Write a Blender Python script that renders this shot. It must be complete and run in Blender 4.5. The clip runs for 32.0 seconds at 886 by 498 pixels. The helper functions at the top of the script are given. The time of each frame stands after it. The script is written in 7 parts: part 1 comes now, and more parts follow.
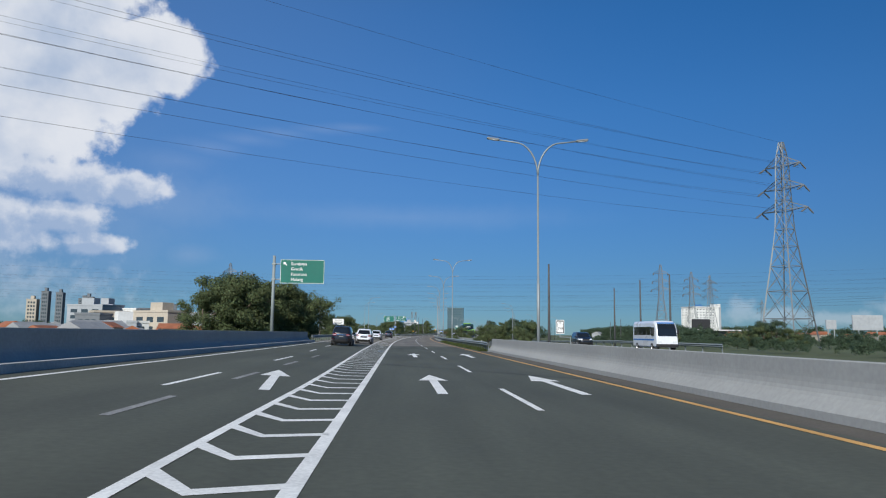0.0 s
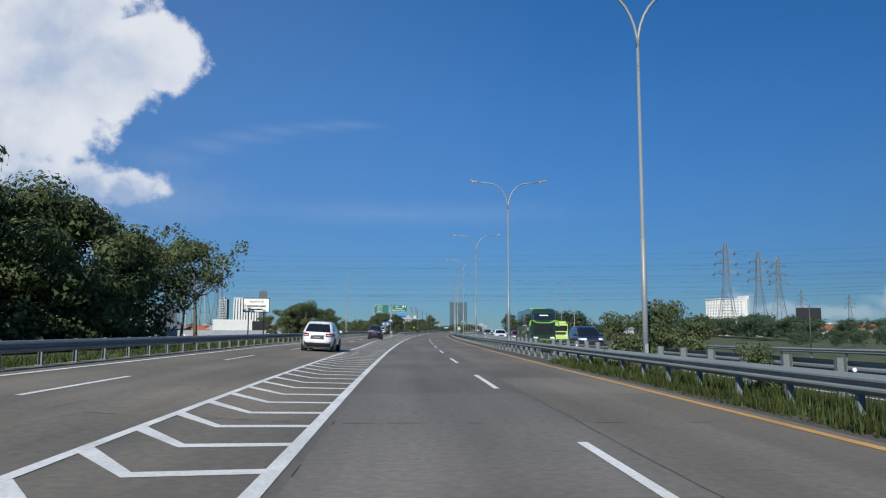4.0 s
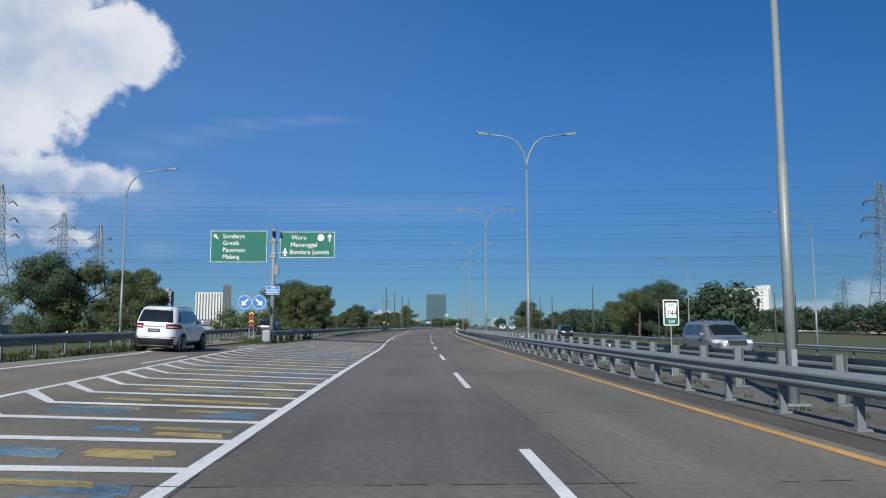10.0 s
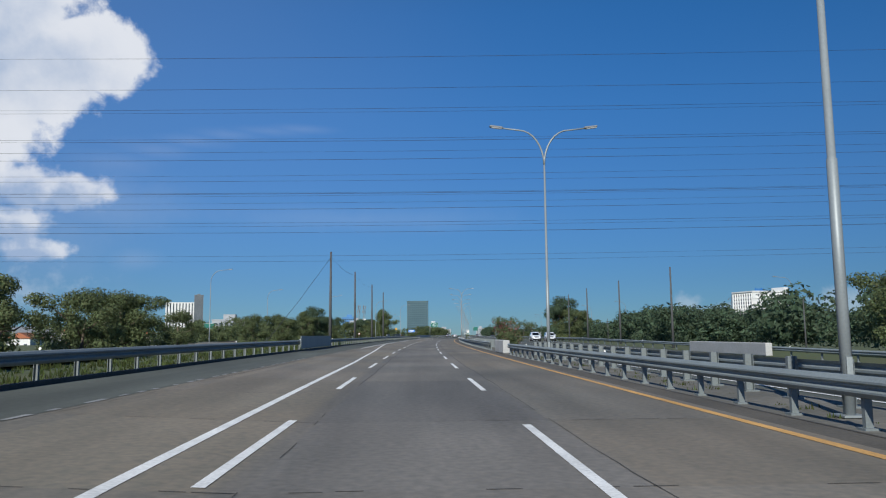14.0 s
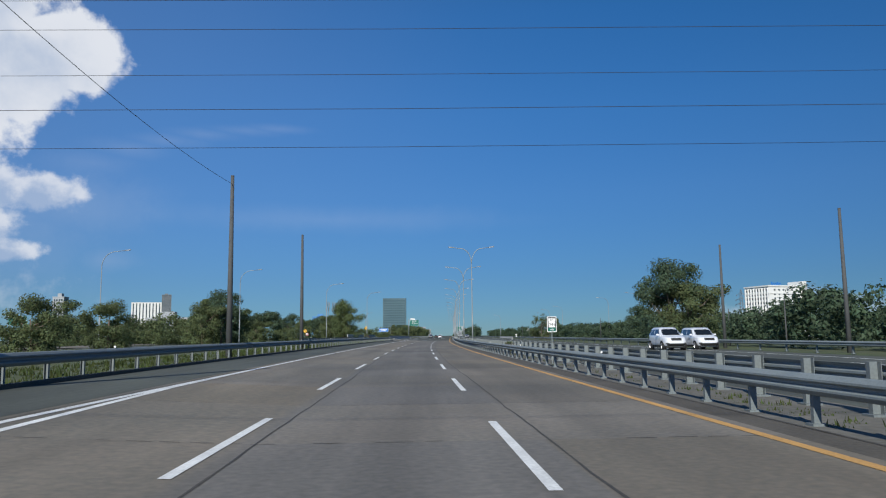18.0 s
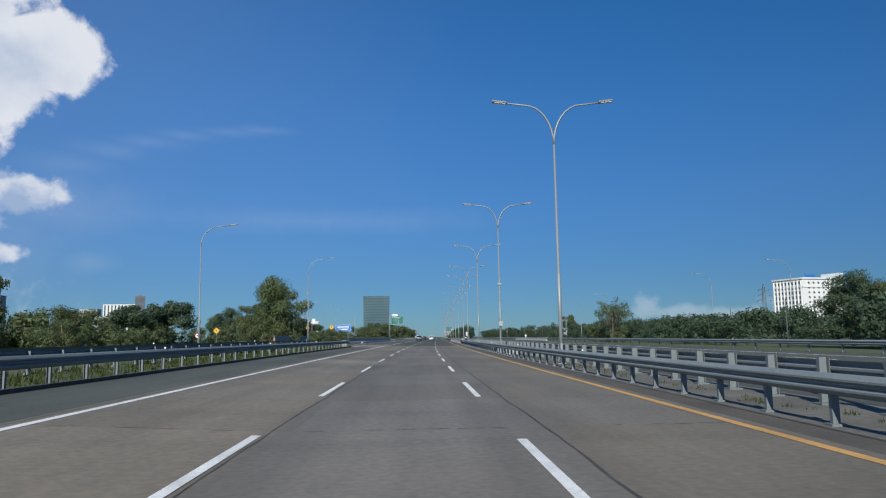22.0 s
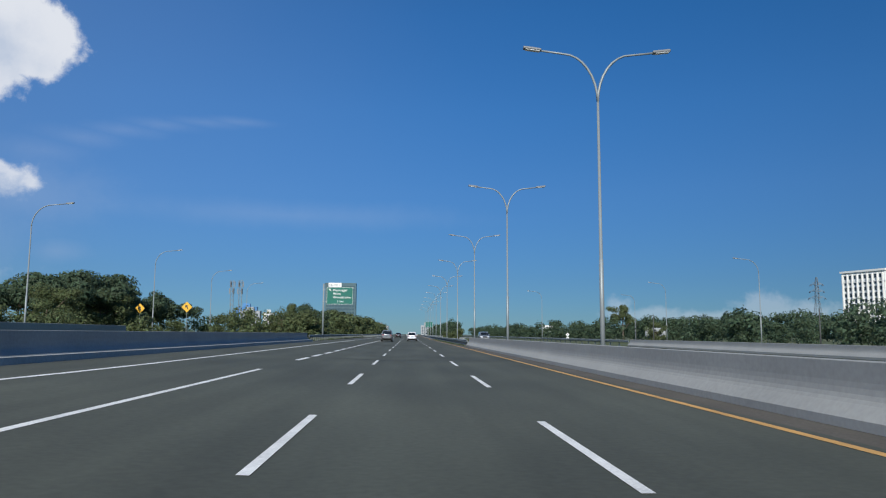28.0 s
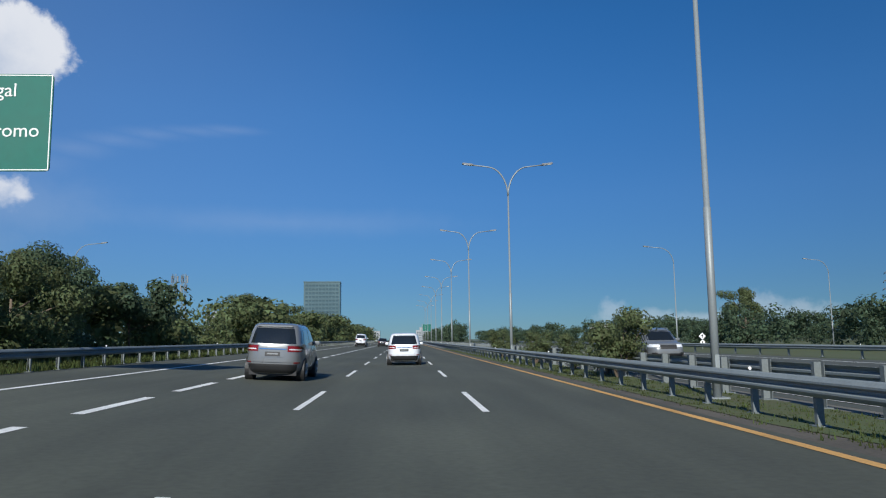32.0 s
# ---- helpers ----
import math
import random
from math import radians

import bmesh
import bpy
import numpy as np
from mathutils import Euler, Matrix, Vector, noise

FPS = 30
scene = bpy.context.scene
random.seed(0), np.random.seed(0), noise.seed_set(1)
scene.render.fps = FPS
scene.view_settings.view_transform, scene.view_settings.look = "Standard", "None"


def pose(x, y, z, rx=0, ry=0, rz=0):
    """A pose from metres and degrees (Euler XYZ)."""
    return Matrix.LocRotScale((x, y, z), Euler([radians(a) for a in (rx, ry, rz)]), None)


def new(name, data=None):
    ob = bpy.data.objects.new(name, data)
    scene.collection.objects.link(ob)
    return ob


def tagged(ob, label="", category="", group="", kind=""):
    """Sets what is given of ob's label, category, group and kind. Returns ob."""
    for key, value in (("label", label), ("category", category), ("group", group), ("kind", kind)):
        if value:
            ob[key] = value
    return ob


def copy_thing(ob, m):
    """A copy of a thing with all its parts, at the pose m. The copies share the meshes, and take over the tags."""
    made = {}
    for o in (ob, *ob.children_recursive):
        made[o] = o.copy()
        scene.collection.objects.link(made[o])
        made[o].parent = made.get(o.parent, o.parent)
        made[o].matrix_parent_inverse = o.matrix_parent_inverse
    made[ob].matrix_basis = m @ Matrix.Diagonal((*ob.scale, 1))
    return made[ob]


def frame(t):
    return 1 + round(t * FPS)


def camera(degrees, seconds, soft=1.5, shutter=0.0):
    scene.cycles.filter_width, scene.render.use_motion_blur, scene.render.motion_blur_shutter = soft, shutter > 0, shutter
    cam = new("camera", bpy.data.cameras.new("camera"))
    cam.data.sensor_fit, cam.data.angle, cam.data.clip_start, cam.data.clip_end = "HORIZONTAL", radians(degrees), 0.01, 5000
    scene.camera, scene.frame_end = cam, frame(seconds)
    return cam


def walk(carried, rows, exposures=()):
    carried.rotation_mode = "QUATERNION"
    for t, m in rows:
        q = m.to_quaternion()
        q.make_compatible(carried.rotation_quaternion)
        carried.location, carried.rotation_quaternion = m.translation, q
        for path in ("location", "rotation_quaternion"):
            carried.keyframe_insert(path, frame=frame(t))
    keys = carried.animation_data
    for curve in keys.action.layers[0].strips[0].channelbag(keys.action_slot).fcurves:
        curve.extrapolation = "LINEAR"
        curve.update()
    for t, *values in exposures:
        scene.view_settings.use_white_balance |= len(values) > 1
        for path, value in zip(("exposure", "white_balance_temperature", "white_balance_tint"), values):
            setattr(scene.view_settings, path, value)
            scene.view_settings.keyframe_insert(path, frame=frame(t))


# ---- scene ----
cam = camera(62.19, 32.0, soft=1.15)
# seconds, x, y, z, tilt, roll, yaw
PATH = [
    (0, -2.496, 0.000, 1.35, 96.575, -0.591, -3.477),
    (0.5, -2.323, 10.890, 1.35, 96.572, -0.503, -3.468),
    (1, -2.237, 21.797, 1.35, 96.309, -0.332, -3.378),
    (1.5, -2.182, 32.759, 1.35, 96.573, -0.217, -3.464),
    (2, -2.142, 43.791, 1.35, 96.836, 0.445, -3.555),
    (2.5, -2.239, 54.890, 1.35, 96.609, -0.283, -3.422),
    (4.5, -1.861, 99.804, 1.35, 96.297, -0.006, -3.721),
    (5, -1.606, 110.987, 1.35, 96.525, 0.172, -3.987),
    (5.5, -1.216, 122.135, 1.35, 96.461, 0.325, -4.135),
    (6, -0.864, 133.258, 1.35, 96.271, 0.712, -4.334),
    (6.5, -0.486, 144.331, 1.35, 96.175, 0.831, -4.526),
    (7, -0.206, 155.390, 1.35, 96.198, 0.210, -4.682),
    (7.5, 0.211, 166.377, 1.35, 96.048, 0.199, -4.760),
    (8, 0.675, 177.301, 1.35, 95.955, -0.081, -4.867),
    (8.5, 1.083, 188.325, 1.35, 95.981, 0.120, -5.067),
    (9, 1.565, 199.417, 1.35, 95.918, 0.022, -5.335),
    (9.5, 2.176, 210.601, 1.35, 95.944, 0.082, -5.460),
    (10, 2.692, 221.777, 1.35, 95.970, 0.028, -5.622),
    (10.5, 3.232, 232.815, 1.35, 95.936, -0.354, -5.628),
    (11, 3.801, 243.663, 1.35, 95.968, -0.533, -5.590),
    (11.5, 4.317, 254.476, 1.35, 96.308, 0.250, -5.759),
    (12, 5.002, 265.426, 1.35, 96.807, 0.285, -5.877),
    (12.5, 5.657, 276.349, 1.35, 96.473, 0.242, -6.266),
    (13, 6.347, 287.290, 1.35, 96.443, 0.237, -6.618),
    (13.5, 7.177, 298.183, 1.35, 96.470, 0.400, -6.905),
    (14, 8.098, 308.999, 1.35, 96.686, 0.497, -7.172),
    (14.5, 9.041, 319.624, 1.35, 96.409, 0.523, -7.509),
    (16.5, 13.212, 361.725, 1.35, 96.312, 1.136, -8.524),
    (17, 14.392, 372.195, 1.35, 96.311, 0.696, -8.540),
    (17.5, 15.490, 382.664, 1.35, 96.540, 0.648, -8.722),
    (18, 16.698, 393.130, 1.35, 96.714, 0.676, -8.893),
    (18.5, 17.904, 403.631, 1.35, 97.067, 0.904, -9.041),
    (19, 19.171, 414.153, 1.35, 96.660, 0.990, -9.080),
    (19.5, 20.400, 424.727, 1.35, 96.842, 0.909, -9.261),
    (20, 21.772, 435.366, 1.35, 96.621, 0.737, -9.432),
    (20.5, 23.058, 446.129, 1.35, 96.830, 0.874, -9.531),
    (21, 24.415, 456.949, 1.35, 96.496, 0.728, -9.749),
    (21.5, 25.821, 467.792, 1.35, 97.169, 0.923, -9.961),
    (22, 27.271, 478.630, 1.35, 96.807, 1.008, -10.086),
    (22.5, 28.733, 489.466, 1.35, 96.912, 0.802, -10.324),
    (23, 30.174, 500.300, 1.35, 96.717, 0.471, -10.440),
    (23.5, 31.789, 511.195, 1.35, 97.045, 0.707, -10.606),
    (24, 33.387, 522.152, 1.35, 96.610, 0.496, -10.721),
    (24.5, 34.935, 533.210, 1.35, 96.833, 0.309, -10.817),
    (26.5, 41.722, 578.179, 1.35, 96.811, 0.324, -11.487),
    (27, 43.561, 589.612, 1.35, 96.395, 0.243, -12.069),
    (27.5, 45.466, 601.138, 1.35, 97.364, -0.232, -12.073),
    (28, 47.533, 612.691, 1.35, 96.603, -0.252, -12.146),
    (28.5, 49.576, 624.290, 1.35, 96.531, 0.019, -12.185),
    (29, 51.622, 635.933, 1.35, 96.750, 0.090, -12.119),
    (29.5, 53.600, 647.634, 1.35, 96.549, 0.236, -12.063),
    (30, 55.596, 659.403, 1.35, 96.579, 0.723, -12.108),
    (30.5, 57.658, 671.250, 1.35, 96.604, 0.478, -12.058),
    (31, 59.751, 683.129, 1.35, 96.523, 1.203, -12.202),
    (31.5, 61.960, 694.980, 1.35, 96.680, 0.400, -12.040),
    (32, 63.840, 706.839, 1.35, 97.002, 0.679, -12.561),
]
walk(cam, [(r[0], pose(*r[1:])) for r in PATH])

ROAD_HEADING = [(0.0, 0.01), (80.0, 0.08), (160.0, 1.74), (240.0, 3.33), (320.0, 4.93), (400.0, 6.46), (480.0, 7.91), (560.0, 9.24), (640.0, 9.56), (720.0, 9.45), (800.0, 9.52), (900.0, 9.73)]
# ---- world and sun ----
SUN_AZ, SUN_EL = 201.0, 31.0      # where the sun stands: degrees clockwise from +y, and height


def build_world():
    w = bpy.data.worlds.new("sky")
    scene.world = w
    w.use_nodes = True
    nt = w.node_tree
    N, L = nt.nodes, nt.links
    bg = N["Background"]
    sky = N.new("ShaderNodeTexSky")
    sky.sky_type, sky.sun_disc = "NISHITA", False
    sky.sun_elevation, sky.sun_rotation = radians(SUN_EL), radians(SUN_AZ)
    sky.air_density, sky.dust_density, sky.ozone_density = 0.75, 0.0, 6.0
    tint = N.new("ShaderNodeMix")
    tint.data_type, tint.blend_type = "RGBA", "MULTIPLY"
    tint.inputs[0].default_value = 1.0
    tint.inputs[7].default_value = (*SKY_TINT, 1)
    L.new(sky.outputs[0], tint.inputs[6])

    def math_node(op, a, b=None, c=None, clamp=False):
        n = N.new("ShaderNodeMath")
        n.operation, n.use_clamp = op, clamp
        for k, v in enumerate((a, b, c)):
            if v is None:
                continue
            if isinstance(v, (int, float)):
                n.inputs[k].default_value = v
            else:
                L.new(v, n.inputs[k])
        return n.outputs[0]

    co = N.new("ShaderNodeTexCoord").outputs["Generated"]
    sep = N.new("ShaderNodeSeparateXYZ")
    L.new(co, sep.inputs[0])
    az = math_node("MULTIPLY", math_node("ARCTAN2", sep.outputs[0], sep.outputs[1]), 180 / math.pi)
    el = math_node("MULTIPLY", math_node("ARCSINE", sep.outputs[2]), 180 / math.pi)
    flat = N.new("ShaderNodeCombineXYZ")
    L.new(az, flat.inputs[0])
    L.new(el, flat.inputs[1])

    def fbm(scale, detail, rough=0.55, shift=0.0):
        n = N.new("ShaderNodeTexNoise")
        m = N.new("ShaderNodeMapping")
        m.inputs["Location"].default_value = (shift, shift * 0.7, shift)
        L.new(flat.outputs[0], m.inputs[0])
        L.new(m.outputs[0], n.inputs["Vector"])
        n.inputs["Scale"].default_value, n.inputs["Detail"].default_value, n.inputs["Roughness"].default_value = scale, detail, rough
        return n.outputs["Fac"]

    def cloud(lumps, ragged, edge, scale, shift):
        best = None
        for a, e, ra, re in lumps:
            u = math_node("POWER", math_node("MULTIPLY", math_node("SUBTRACT", az, a), 1 / ra), 2)
            v = math_node("POWER", math_node("MULTIPLY", math_node("SUBTRACT", el, e), 1 / re), 2)
            d = math_node("SUBTRACT", 1, math_node("SQRT", math_node("ADD", u, v)))
            best = d if best is None else math_node("MAXIMUM", best, d)
        n = math_node("MULTIPLY", math_node("SUBTRACT", fbm(scale, 9, 0.6, shift), 0.5), ragged)
        x = math_node("ADD", best, n)
        m = N.new("ShaderNodeMapRange")
        m.interpolation_type = "SMOOTHSTEP"
        m.inputs[1].default_value, m.inputs[2].default_value = -edge * 0.3, edge
        L.new(x, m.inputs[0])
        return m.outputs[0], x

    heap = ((-27.2, 23, 8.3, 7.5), (-19.2, 19.7, 4.9, 2.9), (-24.4, 17.8, 6.6, 4.2), (-27.4, 14.4, 6.6, 3.8), (-33, 18, 9, 8))
    bank_low = ((-24.4, 10.3, 6.2, 1.6), (-19.9, 10.2, 2.8, 1.45), (-24.2, 7.8, 3.6, 1.35), (-28.5, 7.2, 4.5, 2.3), (-22.4, 6.1, 2.6, 0.9))
    tall, _ = cloud(heap, 1.05, 0.20, 0.40, 3.0)
    tall_in, _ = cloud([(a - 1.3, e - 0.9, ra * 0.95, re * 0.93) for a, e, ra, re in heap], 1.7, 0.9, 0.24, 5.0)
    low, _ = cloud(bank_low, 1.6, 0.42, 0.55, 11.0)
    low_in, _ = cloud([(a - 0.3, e - 0.75, ra * 0.97, re * 0.95) for a, e, ra, re in bank_low], 2.4, 0.7, 0.5, 13.0)
    haze, _ = cloud(((-27, 8, 12, 6), (-15.8, 5.6, 2.2, 1.0), (-18, 9.5, 6, 2.5)), 1.5, 1.1, 0.22, 17.0)
    far, _ = cloud(((25.5, 1.9, 1.5, 1.0), (28, 1.5, 2.6, 0.7), (35.7, 2.0, 1.9, 1.2), (38.5, 1.6, 3, 0.8), (32, 1.3, 3, 0.6), (-36, 3, 16, 2.4)), 1.8, 0.7, 0.9, 23.0)
    thin, _ = cloud(((-3.8, 15.75, 2.8, 0.36), (-6.5, 15.5, 2.8, 0.42), (-9.3, 15.05, 2.8, 0.48), (-12, 14.4, 2.8, 0.55), (-14.6, 13.6, 2.8, 0.7), (-17, 12.4, 2.8, 0.9), (0, 9, 14, 1.0)), 1.1, 1.5, 0.3, 31.0)
    veil, _ = cloud(((-30, 22, 44, 30),), 0.25, 1.0, 0.05, 41.0)
    # the air: paler low down, deeper overhead
    air = N.new("ShaderNodeValToRGB")
    stops = ((0.0, (0.45, 0.45, 0.46)), (0.045, (0.56, 0.56, 0.56)), (0.12, (0.75, 0.82, 0.82)), (0.19, (0.73, 1.00, 1.02)), (0.27, (0.64, 1.10, 1.16)), (0.6, (0.75, 1.05, 1.10)))
    while len(air.color_ramp.elements) < len(stops):
        air.color_ramp.elements.new(0.5)
    for el_, (at_, c_) in zip(air.color_ramp.elements, stops):
        el_.position, el_.color = at_, (*c_, 1)
    L.new(math_node("MULTIPLY", el, 1 / 90, clamp=True), air.inputs[0])
    deep = N.new("ShaderNodeMix")
    deep.data_type, deep.blend_type = "RGBA", "MULTIPLY"
    deep.inputs[0].default_value = 1.0
    L.new(tint.outputs[2], deep.inputs[6])
    L.new(air.outputs[0], deep.inputs[7])
    # a little brighter away to the west of the road's line, deeper to the east
    side = N.new("ShaderNodeMapRange")
    side.inputs[1].default_value, side.inputs[2].default_value = -12, 42
    side.inputs[3].default_value, side.inputs[4].default_value = 1.13, 0.86
    L.new(az, side.inputs[0])
    lean = N.new("ShaderNodeVectorMath")
    lean.operation = "SCALE"
    L.new(deep.outputs[2], lean.inputs[0])
    L.new(side.outputs[0], lean.inputs["Scale"])
    # sunlit heads with soft blue-grey folds behind a bright rim
    fold = N.new("ShaderNodeValToRGB")
    fold.color_ramp.elements[0].position, fold.color_ramp.elements[0].color = 0.38, (0.55 * CLOUD, 0.67 * CLOUD, 0.88 * CLOUD, 1)
    fold.color_ramp.elements[1].position, fold.color_ramp.elements[1].color = 0.60, (0.96 * CLOUD, 1.00 * CLOUD, 1.08 * CLOUD, 1)
    L.new(fbm(0.15, 6, 0.52, 7.0), fold.inputs[0])
    rim, body = (0.98 * CLOUD, 1.02 * CLOUD, 1.10 * CLOUD, 1), (0.40 * CLOUD, 0.55 * CLOUD, 0.82 * CLOUD, 1)

    def blend(fac, a, b):
        mix = N.new("ShaderNodeMix")
        mix.data_type = "RGBA"
        L.new(fac, mix.inputs[0])
        for k, v in ((6, a), (7, b)):
            if isinstance(v, tuple):
                mix.inputs[k].default_value = v
            else:
                L.new(v, mix.inputs[k])
        return mix.outputs[2]

    head = blend(tall_in, rim, fold.outputs[0])
    under = blend(math_node("MULTIPLY", low_in, 0.85), rim, body)
    last = lean.outputs[0]
    for mask, amount, colour in ((veil, 0.06, rim), (thin, 0.085, rim), (far, 0.26, rim), (haze, 0.30, body), (low, 0.80, under), (tall, 0.97, head)):
        last = blend(math_node("MULTIPLY", mask, amount), last, colour)
    L.new(last, bg.inputs[0])
    bg.inputs[1].default_value = SKY_STRENGTH


SKY_TINT, SKY_STRENGTH, CLOUD = (0.578, 0.872, 1.07), 0.088, 8.75
build_world()
a, e = radians(SUN_AZ), radians(SUN_EL)
to_sun = Vector((math.sin(a) * math.cos(e), math.cos(a) * math.cos(e), math.sin(e)))
sun = new("sun", bpy.data.lights.new("sun", "SUN"))
sun.data.energy, sun.data.angle, sun.data.color = 5.0, radians(0.55), (0.975, 0.96, 0.885)
sun.matrix_world = Matrix.Translation((0, 0, 300)) @ to_sun.to_track_quat("Z", "Y").to_matrix().to_4x4()
scene.view_settings.exposure = 0.0

# ---- the line of the road: s metres along it, d metres to its right ----
KS, KA = [k[0] for k in ROAD_HEADING] + [1700.0], [k[1] for k in ROAD_HEADING] + [ROAD_HEADING[-1][1]]
S0, STEP = -1600, 2.0
_st = np.arange(S0, 4400, STEP)
_an = np.radians(np.interp(_st, KS, KA))
_px = np.concatenate([[0], np.cumsum((np.sin(_an[1:]) + np.sin(_an[:-1])) / 2 * STEP)])
_py = np.concatenate([[0], np.cumsum((np.cos(_an[1:]) + np.cos(_an[:-1])) / 2 * STEP)])
_zero = int(-S0 / STEP)
_px, _py = _px - _px[_zero], _py - _py[_zero]


def heading(s):
    return float(np.interp(s, _st, _an))


def P(s, d, z=0.0):
    h = heading(s)
    on = max(0.0, s - float(_st[-1]))      # straight on past the road's end
    return Vector((float(np.interp(s, _st, _px)) + d * math.cos(h) + on * math.sin(h), float(np.interp(s, _st, _py)) - d * math.sin(h) + on * math.cos(h), z))


def bank(d):
    """The paving rises towards the left edge."""
    return 0.05 * max(0.0, min(-d, 12.5) - 3.2)


def rise(s, d):
    """Height of the paving: banked on the left, and falling away across the opposite lanes in the bend."""
    return bank(d) - 0.035 * float(np.interp(s, (90, 150, 330, 430), (0, 1, 1, 0))) * max(0.0, min(d, 26.0) - 6.9)


def place(s, d, z=0.0, turn=0.0, size=1.0):
    """A pose on the road's line; its y axis runs along the road."""
    return Matrix.Translation(P(s, d, z)) @ pose(0, 0, 0, 0, 0, -math.degrees(heading(s)) + turn) @ Matrix.Diagonal((size, size, size, 1))


def along(table):
    """Offsets that change with s, from pairs (s, value)."""
    ss, vv = [p[0] for p in table], [p[1] for p in table]
    return lambda s: float(np.interp(s, ss, vv))


# ---- materials ----
def material(name, base, rough=0.7, metal=0.0, vary=0.18, grain=30.0, stain=0.6, bump=0.15, second=None, coat=0.0, island=False, ground=False, trans=0.0):
    m = bpy.data.materials.new(name)
    m.use_nodes = True
    N, L = m.node_tree.nodes, m.node_tree.links
    b = N["Principled BSDF"]
    co = N.new("ShaderNodeTexCoord").outputs["Object"]
    small, big = N.new("ShaderNodeTexNoise"), N.new("ShaderNodeTexNoise")
    for n, s in ((small, grain), (big, stain)):
        n.inputs["Scale"].default_value, n.inputs["Detail"].default_value = s, 6
        L.new(co, n.inputs["Vector"])
    mixn = N.new("ShaderNodeMath")
    mixn.operation = "ADD"
    L.new(small.outputs["Fac"], mixn.inputs[0])
    L.new(big.outputs["Fac"], mixn.inputs[1])
    ramp = N.new("ShaderNodeMapRange")
    ramp.inputs[1].default_value, ramp.inputs[2].default_value = 0.65, 1.35
    L.new(mixn.outputs[0], ramp.inputs[0])
    mix = N.new("ShaderNodeMix")
    mix.data_type = "RGBA"
    other = second or tuple(c * (1 - vary * 1.4) for c in base)
    mix.inputs[6].default_value = (*other, 1)
    mix.inputs[7].default_value = (*[min(1, c * (1 + vary * 0.5)) for c in base], 1)
    L.new(ramp.outputs[0], mix.inputs[0])
    col = mix.outputs[2]
    if island:
        geo = N.new("ShaderNodeNewGeometry")
        hue = N.new("ShaderNodeHueSaturation")
        mr = N.new("ShaderNodeMapRange")
        mr.inputs[3].default_value, mr.inputs[4].default_value = 0.62, 1.38
        L.new(geo.outputs["Random Per Island"], mr.inputs[0])
        L.new(mr.outputs[0], hue.inputs["Value"])
        mr2 = N.new("ShaderNodeMapRange")
        mr2.inputs[3].default_value, mr2.inputs[4].default_value = 0.47, 0.52
        L.new(geo.outputs["Random Per Island"], mr2.inputs[0])
        L.new(mr2.outputs[0], hue.inputs["Hue"])
        L.new(col, hue.inputs["Color"])
        col = hue.outputs[0]
    L.new(col, b.inputs["Base Color"])
    rr = N.new("ShaderNodeMapRange")
    rr.inputs[3].default_value, rr.inputs[4].default_value = max(0.02, rough - 0.08), min(1, rough + 0.08)
    L.new(big.outputs["Fac"], rr.inputs[0])
    L.new(rr.outputs[0], b.inputs["Roughness"])
    b.inputs["Metallic"].default_value = metal
    b.inputs["Coat Weight"].default_value = coat
    if bump:
        bp = N.new("ShaderNodeBump")
        bp.inputs["Strength"].default_value, bp.inputs["Distance"].default_value = bump, 0.02
        L.new(small.outputs["Fac"], bp.inputs["Height"])
        L.new(bp.outputs[0], b.inputs["Normal"])
    if trans:
        b.inputs["Specular IOR Level"].default_value = 0.15
        tr = N.new("ShaderNodeBsdfTranslucent")
        L.new(col, tr.inputs[0])
        ms = N.new("ShaderNodeMixShader")
        ms.inputs[0].default_value = trans
        L.new(b.outputs[0], ms.inputs[1])
        L.new(tr.outputs[0], ms.inputs[2])
        L.new(ms.outputs[0], N["Material Output"].inputs[0])
    return m


